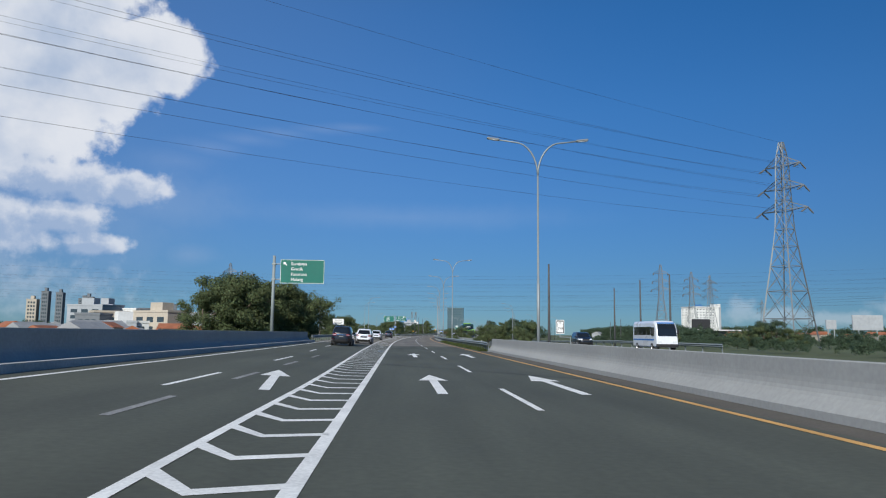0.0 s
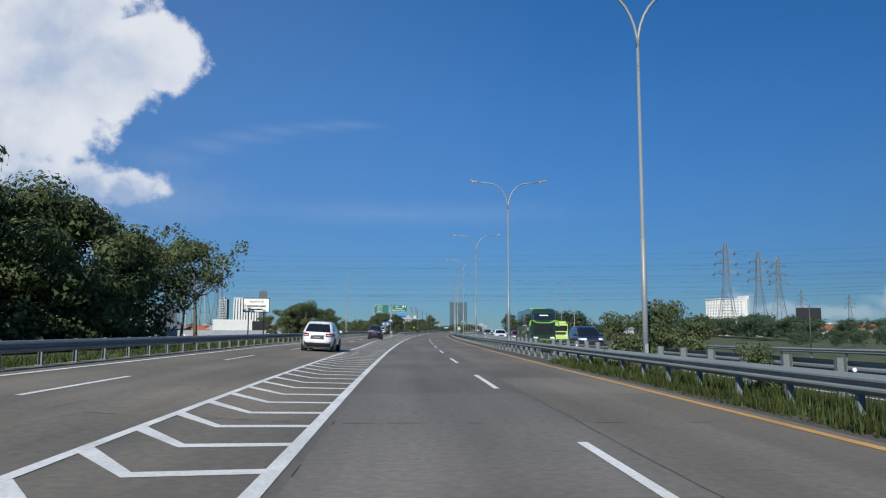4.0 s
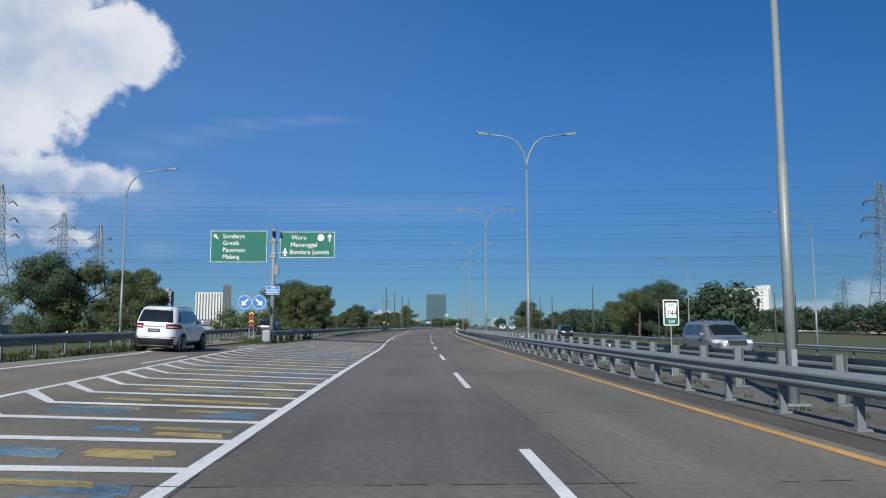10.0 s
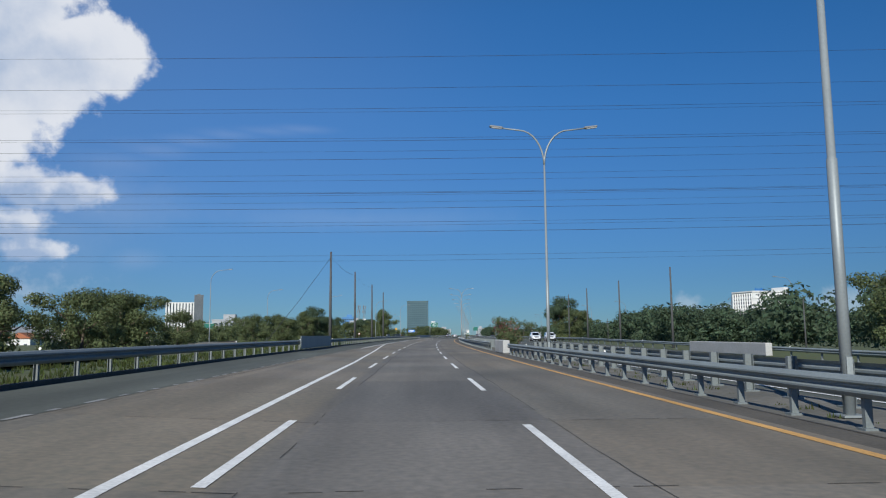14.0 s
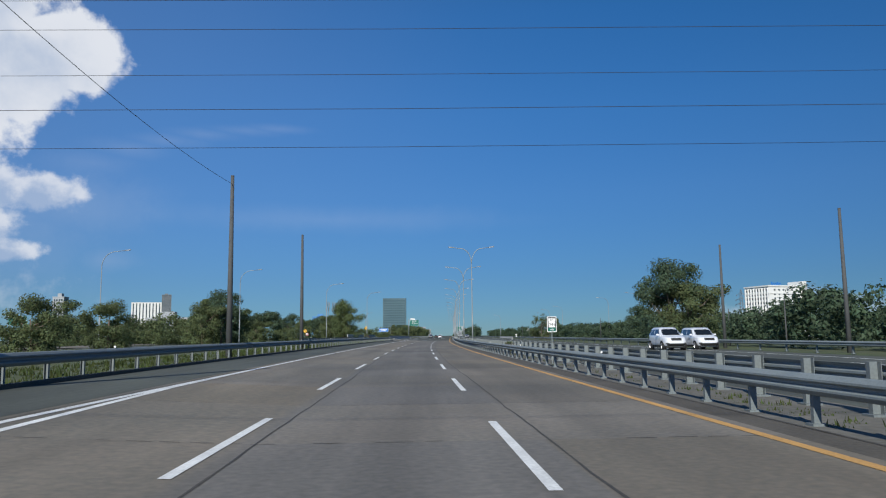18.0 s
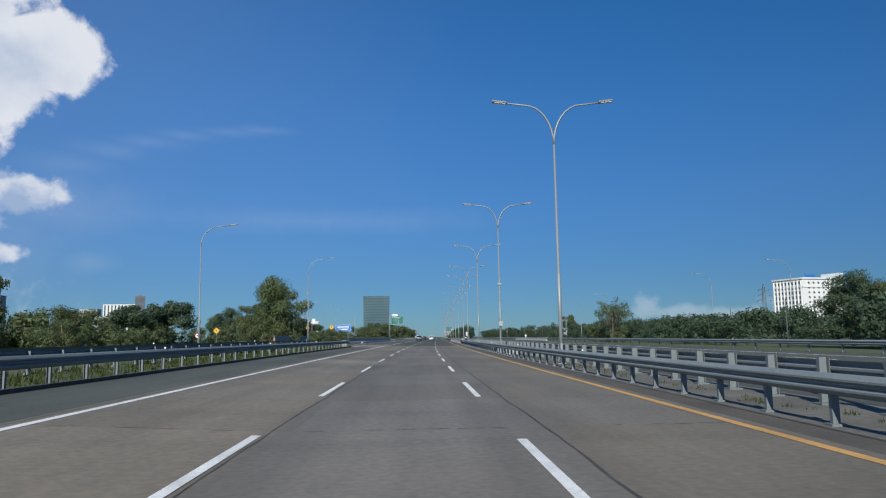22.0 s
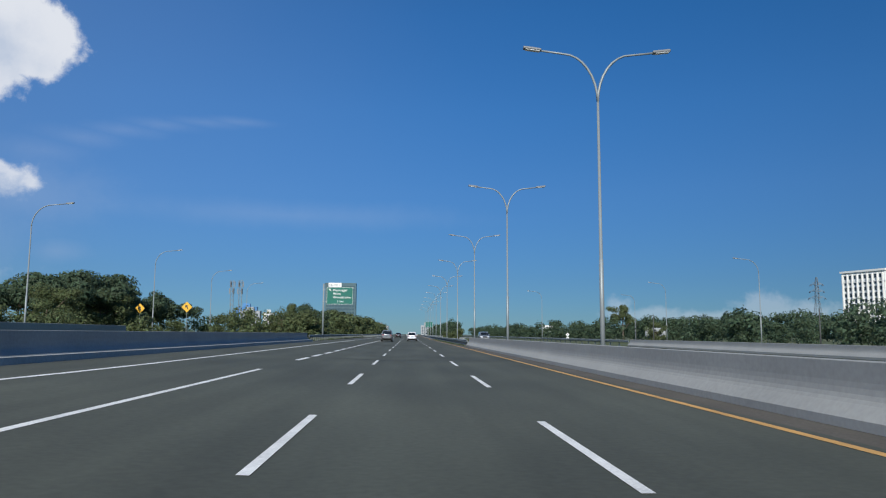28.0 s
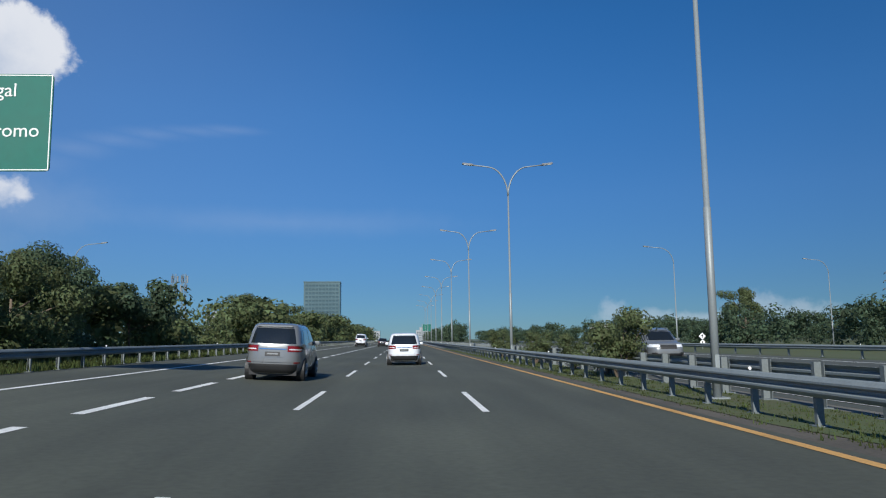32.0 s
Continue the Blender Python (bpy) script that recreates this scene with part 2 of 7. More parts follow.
def paving(name, base, warm, streak, rough=0.85, slabs=False):
    """A road surface: grain, broad stains, and long worn bands along the wheel tracks."""
    m = material(name, base, rough, vary=0.25, grain=9.0, stain=0.13, bump=0.13, second=warm)
    N, L = m.node_tree.nodes, m.node_tree.links
    b = N["Principled BSDF"]
    old = b.inputs["Base Color"].links[0].from_socket
    uv = N.new("ShaderNodeUVMap")
    mp = N.new("ShaderNodeMapping")
    mp.inputs["Scale"].default_value = (1.1, 0.018, 1)
    L.new(uv.outputs[0], mp.inputs[0])
    n = N.new("ShaderNodeTexNoise")
    n.inputs["Scale"].default_value, n.inputs["Detail"].default_value = 1.0, 5
    L.new(mp.outputs[0], n.inputs["Vector"])
    mr = N.new("ShaderNodeMapRange")
    mr.inputs[1].default_value, mr.inputs[2].default_value = 0.3, 0.7
    mr.inputs[3].default_value, mr.inputs[4].default_value = 1 - streak, 1 + streak * 0.6
    L.new(n.outputs["Fac"], mr.inputs[0])
    hue = N.new("ShaderNodeHueSaturation")
    L.new(old, hue.inputs["Color"])
    mp2 = N.new("ShaderNodeMapping")
    mp2.inputs["Scale"].default_value = (0.55, 0.11, 1)
    L.new(uv.outputs[0], mp2.inputs[0])
    n2 = N.new("ShaderNodeTexNoise")
    n2.inputs["Scale"].default_value, n2.inputs["Detail"].default_value = 1.0, 4
    L.new(mp2.outputs[0], n2.inputs["Vector"])
    blot = N.new("ShaderNodeMapRange")
    blot.inputs[1].default_value, blot.inputs[2].default_value = 0.32, 0.68
    blot.inputs[3].default_value, blot.inputs[4].default_value = 0.82, 1.13
    L.new(n2.outputs["Fac"], blot.inputs[0])
    both = N.new("ShaderNodeMath")
    both.operation = "MULTIPLY"
    L.new(mr.outputs[0], both.inputs[0])
    L.new(blot.outputs[0], both.inputs[1])
    value = both.outputs[0]
    if slabs:      # each cast slab has its own tone; oil darkens the middle of a lane
        sep = N.new("ShaderNodeSeparateXYZ")
        L.new(uv.outputs[0], sep.inputs[0])

        def node(op, a, b=None):
            n = N.new("ShaderNodeMath")
            n.operation = op
            for k, v in enumerate((a, b)):
                if isinstance(v, (int, float)):
                    n.inputs[k].default_value = v
                elif v is not None:
                    L.new(v, n.inputs[k])
            return n.outputs[0]
        lane = node("FLOOR", node("MULTIPLY", node("SUBTRACT", sep.outputs[0], 0.52), 1 / 3.64))
        bay = node("FLOOR", node("MULTIPLY", node("SUBTRACT", sep.outputs[1], 84.0), 1 / 5.15))
        cell = N.new("ShaderNodeCombineXYZ")
        L.new(lane, cell.inputs[0])
        L.new(bay, cell.inputs[1])
        wn = N.new("ShaderNodeTexWhiteNoise")
        wn.noise_dimensions = "2D"
        L.new(cell.outputs[0], wn.inputs["Vector"])
        tone = N.new("ShaderNodeMapRange")
        tone.inputs[3].default_value, tone.inputs[4].default_value = 0.90, 1.10
        L.new(wn.outputs["Value"], tone.inputs[0])
        value = node("MULTIPLY", value, tone.outputs[0])
        def step_at(at, low, high):
            r = N.new("ShaderNodeMapRange")
            r.interpolation_type = "SMOOTHSTEP"
            r.inputs[1].default_value, r.inputs[2].default_value = at - 0.12, at + 0.12
            r.inputs[3].default_value, r.inputs[4].default_value = low, high
            L.new(sep.outputs[0], r.inputs[0])
            return r.outputs[0]
        # the strips were cast apart: the outer ones are browner and paler than the middle one
        value = node("MULTIPLY", value, node("MULTIPLY", step_at(-3.38, 1.10, 0.93), step_at(0.55, 1.0, 1.05)))
        warmth = N.new("ShaderNodeMapRange")
        warmth.inputs[3].default_value, warmth.inputs[4].default_value = 0.80, 1.25
        L.new(wn.outputs["Color"], warmth.inputs[0])
        L.new(node("MULTIPLY", warmth.outputs[0], node("MULTIPLY", step_at(-3.38, 1.18, 0.78), step_at(0.55, 1.0, 1.38))), hue.inputs["Saturation"])
    L.new(value, hue.inputs["Value"])
    L.new(hue.outputs[0], b.inputs["Base Color"])
    return m


ASPHALT = paving("asphalt", (0.080, 0.087, 0.066), (0.057, 0.062, 0.047), 0.16)
ASPHALT_OLD = paving("old_asphalt", (0.092, 0.100, 0.083), (0.066, 0.072, 0.059), 0.3)
CONCRETE_ROAD = paving("road_concrete", (0.208, 0.180, 0.147), (0.120, 0.117, 0.099), 0.15, slabs=True)
MEDIAN_DIRT = material("median_grit", (0.160, 0.150, 0.132), 0.95, vary=0.35, grain=6, stain=0.55, bump=0.3, second=(0.085, 0.083, 0.066))
DUST = material("dusty_verge", (0.105, 0.094, 0.078), 0.95, vary=0.3, grain=14, stain=0.5)
PAINT = material("white_road_paint", (0.84, 0.84, 0.81), 0.75, vary=0.22, grain=22, stain=1.1, bump=0.1)
PAINT_OLD = material("worn_road_paint", (0.30, 0.30, 0.29), 0.8, vary=0.4, grain=18, stain=1.2, bump=0.1)
YELLOW = material("yellow_road_paint", (0.66, 0.37, 0.12), 0.75, vary=0.25, grain=20, stain=0.8, bump=0.1)
BLUE_PAINT = material("blue_road_paint", (0.15, 0.27, 0.37), 0.75, vary=0.45, grain=14, stain=1.4)
GOLD_PAINT = material("ochre_road_paint", (0.46, 0.35, 0.13), 0.75, vary=0.45, grain=14, stain=1.4)
SEAL = material("worn_joint", (0.075, 0.068, 0.058), 0.8, vary=0.35, grain=8, stain=1.0)
TAR = material("joint_sealant", (0.030, 0.031, 0.029), 0.7, vary=0.3, grain=8, stain=1.0)
CONCRETE = material("barrier_concrete", (0.348, 0.351, 0.337), 0.85, vary=0.12, grain=9, stain=0.35, bump=0.06)
CONCRETE_OLD = material("stained_concrete", (0.34, 0.35, 0.34), 0.85, vary=0.14, grain=10, stain=0.35, bump=0.06)
CONCRETE_PALE = material("painted_concrete", (0.43, 0.43, 0.415), 0.8, vary=0.2, grain=10, stain=0.4, bump=0.15)
GALV = material("galvanised_steel", (0.238, 0.272, 0.278), 0.66, 0.05, vary=0.18, grain=25, stain=0.6, bump=0.05)
GALV_DARK = material("weathered_steel", (0.30, 0.335, 0.34), 0.6, 0.12, vary=0.2, grain=25, stain=0.6, bump=0.05)
LAMP_STEEL = material("lamp_post_steel", (0.26, 0.29, 0.30), 0.5, 0.2, vary=0.12, grain=25, stain=0.6, bump=0.03)
LATTICE = material("pylon_steel", (0.23, 0.25, 0.26), 0.6, 0.4, vary=0.15, grain=6, stain=0.2, bump=0.0)
LAMP_GREY = material("lamp_housing", (0.20, 0.21, 0.22), 0.5, 0.2, vary=0.1)
LENS = material("lamp_lens", (0.75, 0.77, 0.78), 0.25, vary=0.05, bump=0)
WIRE = material("conductor", (0.05, 0.05, 0.055), 0.6, 0.2, vary=0.05, bump=0)
POLE_DARK = material("concrete_pole", (0.085, 0.088, 0.09), 0.85, vary=0.25, grain=14, stain=0.8)
GRASS = material("grass", (0.062, 0.092, 0.030), 0.95, vary=0.3, grain=3.0, stain=0.12, bump=0.4, second=(0.085, 0.082, 0.038))
BLADE = material("grass_blades", (0.105, 0.135, 0.045), 0.8, vary=0.3, grain=2, stain=0.3, bump=0, island=True, trans=0.50)
LEAF = material("leaves", (0.165, 0.205, 0.096), 0.6, vary=0.3, grain=0.8, stain=0.25, bump=0, island=True, trans=0.50)
LEAF_DARK = material("dark_leaves", (0.110, 0.162, 0.098), 0.6, vary=0.3, grain=0.8, stain=0.25, bump=0, island=True, trans=0.50)
LEAF_YELLOW = material("yellowish_leaves", (0.160, 0.205, 0.090), 0.6, vary=0.3, grain=0.8, stain=0.25, bump=0, island=True, trans=0.50)
FLOWER = material("pink_flowers", (0.42, 0.10, 0.11), 0.6, vary=0.3, grain=2, stain=0.6, bump=0, island=True)
BARK = material("bark", (0.15, 0.115, 0.085), 0.9, vary=0.3, grain=9, stain=1.5, bump=0.4)
SIGN_GREEN = material("green_sign_sheet", (0.002, 0.130, 0.098), 0.65, vary=0.08, grain=4, stain=0.5, bump=0)
SIGN_BLUE = material("blue_sign_sheet", (0.03, 0.17, 0.50), 0.45, vary=0.08, grain=4, stain=0.5, bump=0)
SIGN_WHITE = material("white_sign_sheet", (0.80, 0.80, 0.78), 0.45, vary=0.06, grain=4, stain=0.5, bump=0)
SIGN_BLACK = material("black_sign_paint", (0.02, 0.02, 0.022), 0.5, vary=0.1, bump=0)
SIGN_YELLOW = material("yellow_sign_sheet", (0.78, 0.42, 0.03), 0.45, vary=0.08, bump=0)
SIGN_RED = material("red_sign_sheet", (0.55, 0.03, 0.03), 0.45, vary=0.08, bump=0)
GLASS = material("tinted_glass", (0.012, 0.015, 0.017), 0.06, vary=0.1, bump=0, coat=0.6)
TYRE = material("tyre_rubber", (0.018, 0.018, 0.018), 0.85, vary=0.2, bump=0.1)
RIM = material("alloy_rim", (0.42, 0.42, 0.43), 0.35, 0.8, vary=0.1, bump=0)
BLACK = material("black_trim", (0.018, 0.018, 0.019), 0.55, vary=0.15, bump=0)
CHROME = material("chrome", (0.75, 0.75, 0.76), 0.12, 1.0, vary=0.05, bump=0)
TAIL = material("red_lamp_glass", (0.20, 0.010, 0.010), 0.15, vary=0.1, bump=0, coat=0.5)
HEAD = material("headlamp_glass", (0.70, 0.72, 0.74), 0.12, vary=0.05, bump=0, coat=0.5)
PLATE = material("plate_black", (0.03, 0.03, 0.032), 0.5, vary=0.1, bump=0)


def car_paint(name, base):
    return material(name, base, 0.28, 0.1, vary=0.05, grain=3, stain=0.4, bump=0.0, coat=0.8)


WHITE_CAR = car_paint("white_car_paint", (0.79, 0.81, 0.85))
SILVER_CAR = car_paint("silver_car_paint", (0.17, 0.18, 0.19))
DARK_CAR = car_paint("dark_car_paint", (0.010, 0.012, 0.017))
NAVY_CAR = car_paint("navy_car_paint", (0.009, 0.014, 0.034))
RED_CAR = car_paint("dark_red_car_paint", (0.16, 0.02, 0.025))
TRUCK_GREEN = car_paint("lime_truck_paint", (0.50, 0.66, 0.18))
BUS_GREEN = car_paint("dark_green_bus_paint", (0.008, 0.036, 0.028))
BUS_LIME = car_paint("lime_bus_paint", (0.21, 0.43, 0.06))
ART_GREEN = material("painted_leaf_green", (0.045, 0.105, 0.035), 0.4, vary=0.5, grain=3, stain=1.2, bump=0, second=(0.02, 0.07, 0.05))
ART_DARK = material("painted_dark_green", (0.02, 0.06, 0.04), 0.4, vary=0.4, grain=3, stain=1.2, bump=0)
ART_ORANGE = material("painted_orange", (0.48, 0.16, 0.04), 0.4, vary=0.3, grain=3, stain=1.2, bump=0)
CANVAS = material("grey_tarpaulin", (0.25, 0.24, 0.21), 0.85, vary=0.2, grain=6, stain=0.6)
WALL_WHITE = material("white_render", (0.70, 0.70, 0.68), 0.85, vary=0.1, grain=1.0, stain=0.08)
WALL_CREAM = material("cream_render", (0.48, 0.42, 0.34), 0.85, vary=0.15, grain=1.0, stain=0.1)
WALL_GREY = material("grey_render", (0.36, 0.38, 0.40), 0.85, vary=0.15, grain=1.0, stain=0.1)
WALL_DARK = material("dark_grey_render", (0.16, 0.175, 0.19), 0.8, vary=0.15, grain=1.0, stain=0.1)
WALL_BLUE = material("blue_cladding", (0.07, 0.22, 0.45), 0.4, vary=0.12, grain=1.0, stain=0.1)
ROOF_TILE = material("clay_tile", (0.36, 0.13, 0.065), 0.85, vary=0.25, grain=4, stain=0.4)
ROOF_GREY = material("grey_sheet_roof", (0.30, 0.31, 0.32), 0.6, vary=0.25, grain=4, stain=0.3)
TOWER_GLASS = material("tower_cladding", (0.085, 0.145, 0.165), 0.35, 0.1, vary=0.2, grain=0.5, stain=0.06, bump=0)
TOWER_PANE = material("tower_pane", (0.055, 0.105, 0.13), 0.3, 0.1, vary=0.35, grain=0.3, stain=0.1, bump=0)
WINDOW = material("dark_window", (0.05, 0.07, 0.085), 0.15, vary=0.2, grain=0.5, stain=0.2, bump=0)


# ---- small building blocks ----
def mesh_of(bm, name, mats, smooth=False):
    me = bpy.data.meshes.new(name)
    bm.normal_update()
    bm.to_mesh(me)
    bm.free()
    for m in (mats if isinstance(mats, (list, tuple)) else (mats,)):
        me.materials.append(m)
    if smooth:
        for p in me.polygons:
            p.use_smooth = True
    return me


def thing(name, m, label, category, group="", kind=""):
    ob = new(name)
    ob.empty_display_size = 0.3
    ob.matrix_world = m
    return tagged(ob, label, category, group, kind)


def part(name, bm, mat, parent, label="", smooth=False, m=None):
    me = bm if isinstance(bm, bpy.types.Mesh) else mesh_of(bm, name, mat, smooth)
    ob = new(name, me)
    ob.parent = parent
    if m is not None:
        ob.matrix_basis = m
    return tagged(ob, label)


def solo(name, bm, mat, label, category="", kind="", m=None, smooth=False):
    ob = new(name, mesh_of(bm, name, mat, smooth))
    if m is not None:
        ob.matrix_world = m
    return tagged(ob, label, category, "", kind)


def box(bm, x0, y0, z0, x1, y1, z1, bevel=0.0, mi=0):
    vs = [bm.verts.new((x, y, z)) for x in (x0, x1) for y in (y0, y1) for z in (z0, z1)]
    fs = [bm.faces.new([vs[k] for k in q]) for q in ((0, 1, 3, 2), (4, 6, 7, 5), (0, 4, 5, 1), (2, 3, 7, 6), (0, 2, 6, 4), (1, 5, 7, 3))]
    for f in fs:
        f.material_index = mi
    if bevel:
        es = list({e for f in fs for e in f.edges})
        bmesh.ops.bevel(bm, geom=es, offset=bevel, segments=2, affect="EDGES", profile=0.5)
    return bm


def boxed(*a, bevel=0.0):
    return box(bmesh.new(), *a, bevel=bevel)


def rod(bm, a, b, r0, r1=None, n=8):
    """A round bar from a to b."""
    a, b = Vector(a), Vector(b)
    r1 = r0 if r1 is None else r1
    q = (b - a).to_track_quat("Z", "Y")
    rings = []
    for p, r in ((a, r0), (b, r1)):
        rings.append([bm.verts.new(p + q @ Vector((r * math.cos(k * math.tau / n), r * math.sin(k * math.tau / n), 0))) for k in range(n)])
    for k in range(n):
        bm.faces.new((rings[0][k], rings[0][(k + 1) % n], rings[1][(k + 1) % n], rings[1][k]))
    bm.faces.new(rings[0][::-1])
    bm.faces.new(rings[1])
    return bm


def tube(bm, pts, radii, n=8):
    """A bent round bar through the points."""
    pts = [Vector(p) for p in pts]
    rings = []
    for i, p in enumerate(pts):
        t = (pts[min(i + 1, len(pts) - 1)] - pts[max(i - 1, 0)]).normalized()
        q = t.to_track_quat("Z", "Y")
        r = radii[i] if isinstance(radii, (list, tuple)) else radii
        rings.append([bm.verts.new(p + q @ Vector((r * math.cos(k * math.tau / n), r * math.sin(k * math.tau / n), 0))) for k in range(n)])
    for r0, r1 in zip(rings, rings[1:]):
        k0 = min(range(n), key=lambda k: (r1[k].co - r0[0].co).length)
        for k in range(n):
            bm.faces.new((r0[k], r0[(k + 1) % n], r1[(k + 1 + k0) % n], r1[(k + k0) % n]))
    bm.faces.new(rings[0][::-1])
    bm.faces.new(rings[-1])
    return bm


def sweep(bm, profile, s_list, offset, closed=False, lift=None, caps=True):
    """Runs a profile of (d, z) pairs along the road at a changing offset."""
    rows = []
    for s in s_list:
        o = offset(s)
        base = lift(s) if lift else rise(s, o)
        rows.append([bm.verts.new(P(s, o + d, base + z)) for d, z in profile])
    n = len(profile)
    for a, b in zip(rows, rows[1:]):
        for k in range(n if closed else n - 1):
            bm.faces.new((a[k], a[(k + 1) % n], b[(k + 1) % n], b[k]))
    if closed and caps:
        bm.faces.new(rows[0])
        bm.faces.new(rows[-1][::-1])
    return bm


def stations(a, b, step):
    n = max(1, round((b - a) / step))
    return [a + (b - a) * k / n for k in range(n + 1)]


def band(bm, s0, s1, left, right, z=0.0, step=6.0, mi=0):
    """A flat strip of the road between two offsets, on the banked surface; carries road coordinates as UV."""
    uv = bm.loops.layers.uv.verify()
    prev = None
    for s in stations(s0, s1, step):
        dl, dr = (left(s) if callable(left) else left), (right(s) if callable(right) else right)
        cuts = [dl, min(dr, max(dl, -12.5)), min(dr, max(dl, -3.2)), dr]
        row = [(bm.verts.new(P(s, d, rise(s, d) + z)), d, s) for d in cuts]
        if prev:
            for k in range(3):
                if row[k + 1][1] - row[k][1] < 1e-6 and prev[k + 1][1] - prev[k][1] < 1e-6:
                    continue
                q = (prev[k], prev[k + 1], row[k + 1], row[k])
                f = bm.faces.new([v[0] for v in q])
                f.material_index = mi
                for lp, v in zip(f.loops, q):
                    lp[uv].uv = (v[1], v[2])
        prev = row
    return bm


def patch(bm, corners, z=0.008):
    """A painted mark from road points (s, d)."""
    f = bm.faces.new([bm.verts.new(P(s, d, rise(s, d) + z)) for s, d in corners])
    if f.normal.z < 0:
        f.normal_flip()
    return bm


def lettering(words, size, parent, m, mat, name="lettering"):
    cu = bpy.data.curves.new(name, "FONT")
    cu.body, cu.size, cu.extrude, cu.resolution_u = words, size, 0.004, 3
    cu.materials.append(mat)
    ob = new(name, cu)
    ob.parent, ob.matrix_basis = parent, m
    return ob
# ---- ground and paving ----
def build_ground():
    bm = bmesh.new()
    ss = [-1500, -900, -400] + stations(-160, 1000, 20) + [1100, 1300, 1700, 2400, 3300, 4200]
    rnd = random.Random(4)

    def height(s, d):
        dip = -3.2 * max(0.0, min(1.0, (100 - s) / 70)) if d < -15 else 0.0
        if d <= -15:
            return 0.30 - min(1.0, (-15 - d) / 20) * 0.7 + dip * min(1.0, (-15 - d) / 6)
        if d < 26:
            return rise(s, d) - 0.05
        return rise(s, 26) - 0.05 - min(0.9, (d - 26) / 30)

    ds = [-3200, -1500, -600, -250, -110, -60, -36, -24, -18, -15, -12.5, -9, -6, -3.2, 0, 4.4, 7, 16, 24, 26, 32, 45, 70, 120, 300, 700, 1500, 2600]
    rows = [[bm.verts.new(P(s, d, height(s, d) + (rnd.uniform(-0.06, 0.06) if not -16 < d < 27 else 0))) for d in ds] for s in ss]
    for a, b in zip(rows, rows[1:]):
        for k in range(len(ds) - 1):
            bm.faces.new((a[k], a[k + 1], b[k + 1], b[k]))
    solo("ground", bm, GRASS, "patchy green and brown grass beside the motorway", "ground", "structure")


build_ground()
LEFT_EDGE = along(((-200, -11.6), (250, -11.6), (262, -9.9), (300, -9.75), (560, -9.9), (585, -11.5), (612, -14.0), (630, -13.4), (1700, -13.2)))


def build_roads():
    for name, s0, s1, mat, label in (("road_asphalt_1", -200, 78, ASPHALT, "dark asphalt carriageway of the bridge"),
                                     ("road_concrete", 78, 590, CONCRETE_ROAD, "worn brownish concrete carriageway"),
                                     ("road_asphalt_2", 590, 1700, ASPHALT, "smooth dark asphalt carriageway")):
        solo(name, band(bmesh.new(), s0, s1, LEFT_EDGE, 3.75), mat, label, "road", "structure")
    # dusty edge under the median rail, and the strip between the two rails
    solo("verge_dust", band(bmesh.new(), -200, 1700, 3.75, 4.45, -0.004), DUST, "brown dust and grit along the yellow line", "verge", "structure")
    solo("median_strip", band(bmesh.new(), -200, 1700, 4.45, 6.9, -0.012), MEDIAN_DIRT, "pale gritty concrete strip between the two guardrails", "median", "structure")
    solo("road_opposite", band(bmesh.new(), -400, 1700, 6.9, 23.2, -0.01), ASPHALT_OLD, "grey paving of the opposite carriageway", "road", "structure")
    solo("verge_edge", band(bmesh.new(), 78, 612, 4.36, 4.43, 0.002), SEAL, "thin dark edge of the paving under the rail", "kerb", "structure")
    # shoulder: a darker strip left of the edge line
    solo("shoulder_left", band(bmesh.new(), 290, 566, lambda s: LEFT_EDGE(s) + 0.02, -7.35, 0.004), ASPHALT_OLD, "dark asphalt shoulder outside the edge line", "shoulder", "structure")
    ramp_l = along(((250, -11.6), (300, -17.6), (350, -25.5), (440, -40), (520, -55)))
    ramp_r = along(((250, -11.2), (262, -11.2), (300, -11.6), (350, -17.5), (440, -31), (520, -46)))
    solo("ramp_exit", band(bmesh.new(), 252, 520, ramp_l, ramp_r, 0.002), CONCRETE_ROAD, "concrete exit ramp that leaves to the city", "road", "structure")
    join_l = along(((440, -46), (500, -36), (550, -25), (590, -18.5), (620, -14.2)))
    join_r = along(((440, -38), (500, -28), (550, -17.5), (580, -13.2), (608, -13.5), (620, -14.0)))
    solo("ramp_entry", band(bmesh.new(), 440, 618, join_l, join_r, 0.002), ASPHALT_OLD, "asphalt ramp that joins the motorway", "road", "structure")


build_roads()


# ---- paint ----
def dash_starts():
    row = along(((-4, -38.8), (0, 13.2), (3, 52.1), (8, 119.2), (11, 159.6), (15, 211.6), (18, 251.1), (21, 290.0), (22, 303.1), (28, 375.3), (29, 388.5), (32, 423.5), (35, 459.5), (36, 472.3),
                 (39, 508.5), (41, 533.0), (46, 595.8), (47, 609.3), (48, 621.7), (50, 646.8), (52, 672.5), (54, 698.4), (56, 724.7), (96, 1246.0)))
    return [(row(k), 5.2) for k in range(-4, 97)]


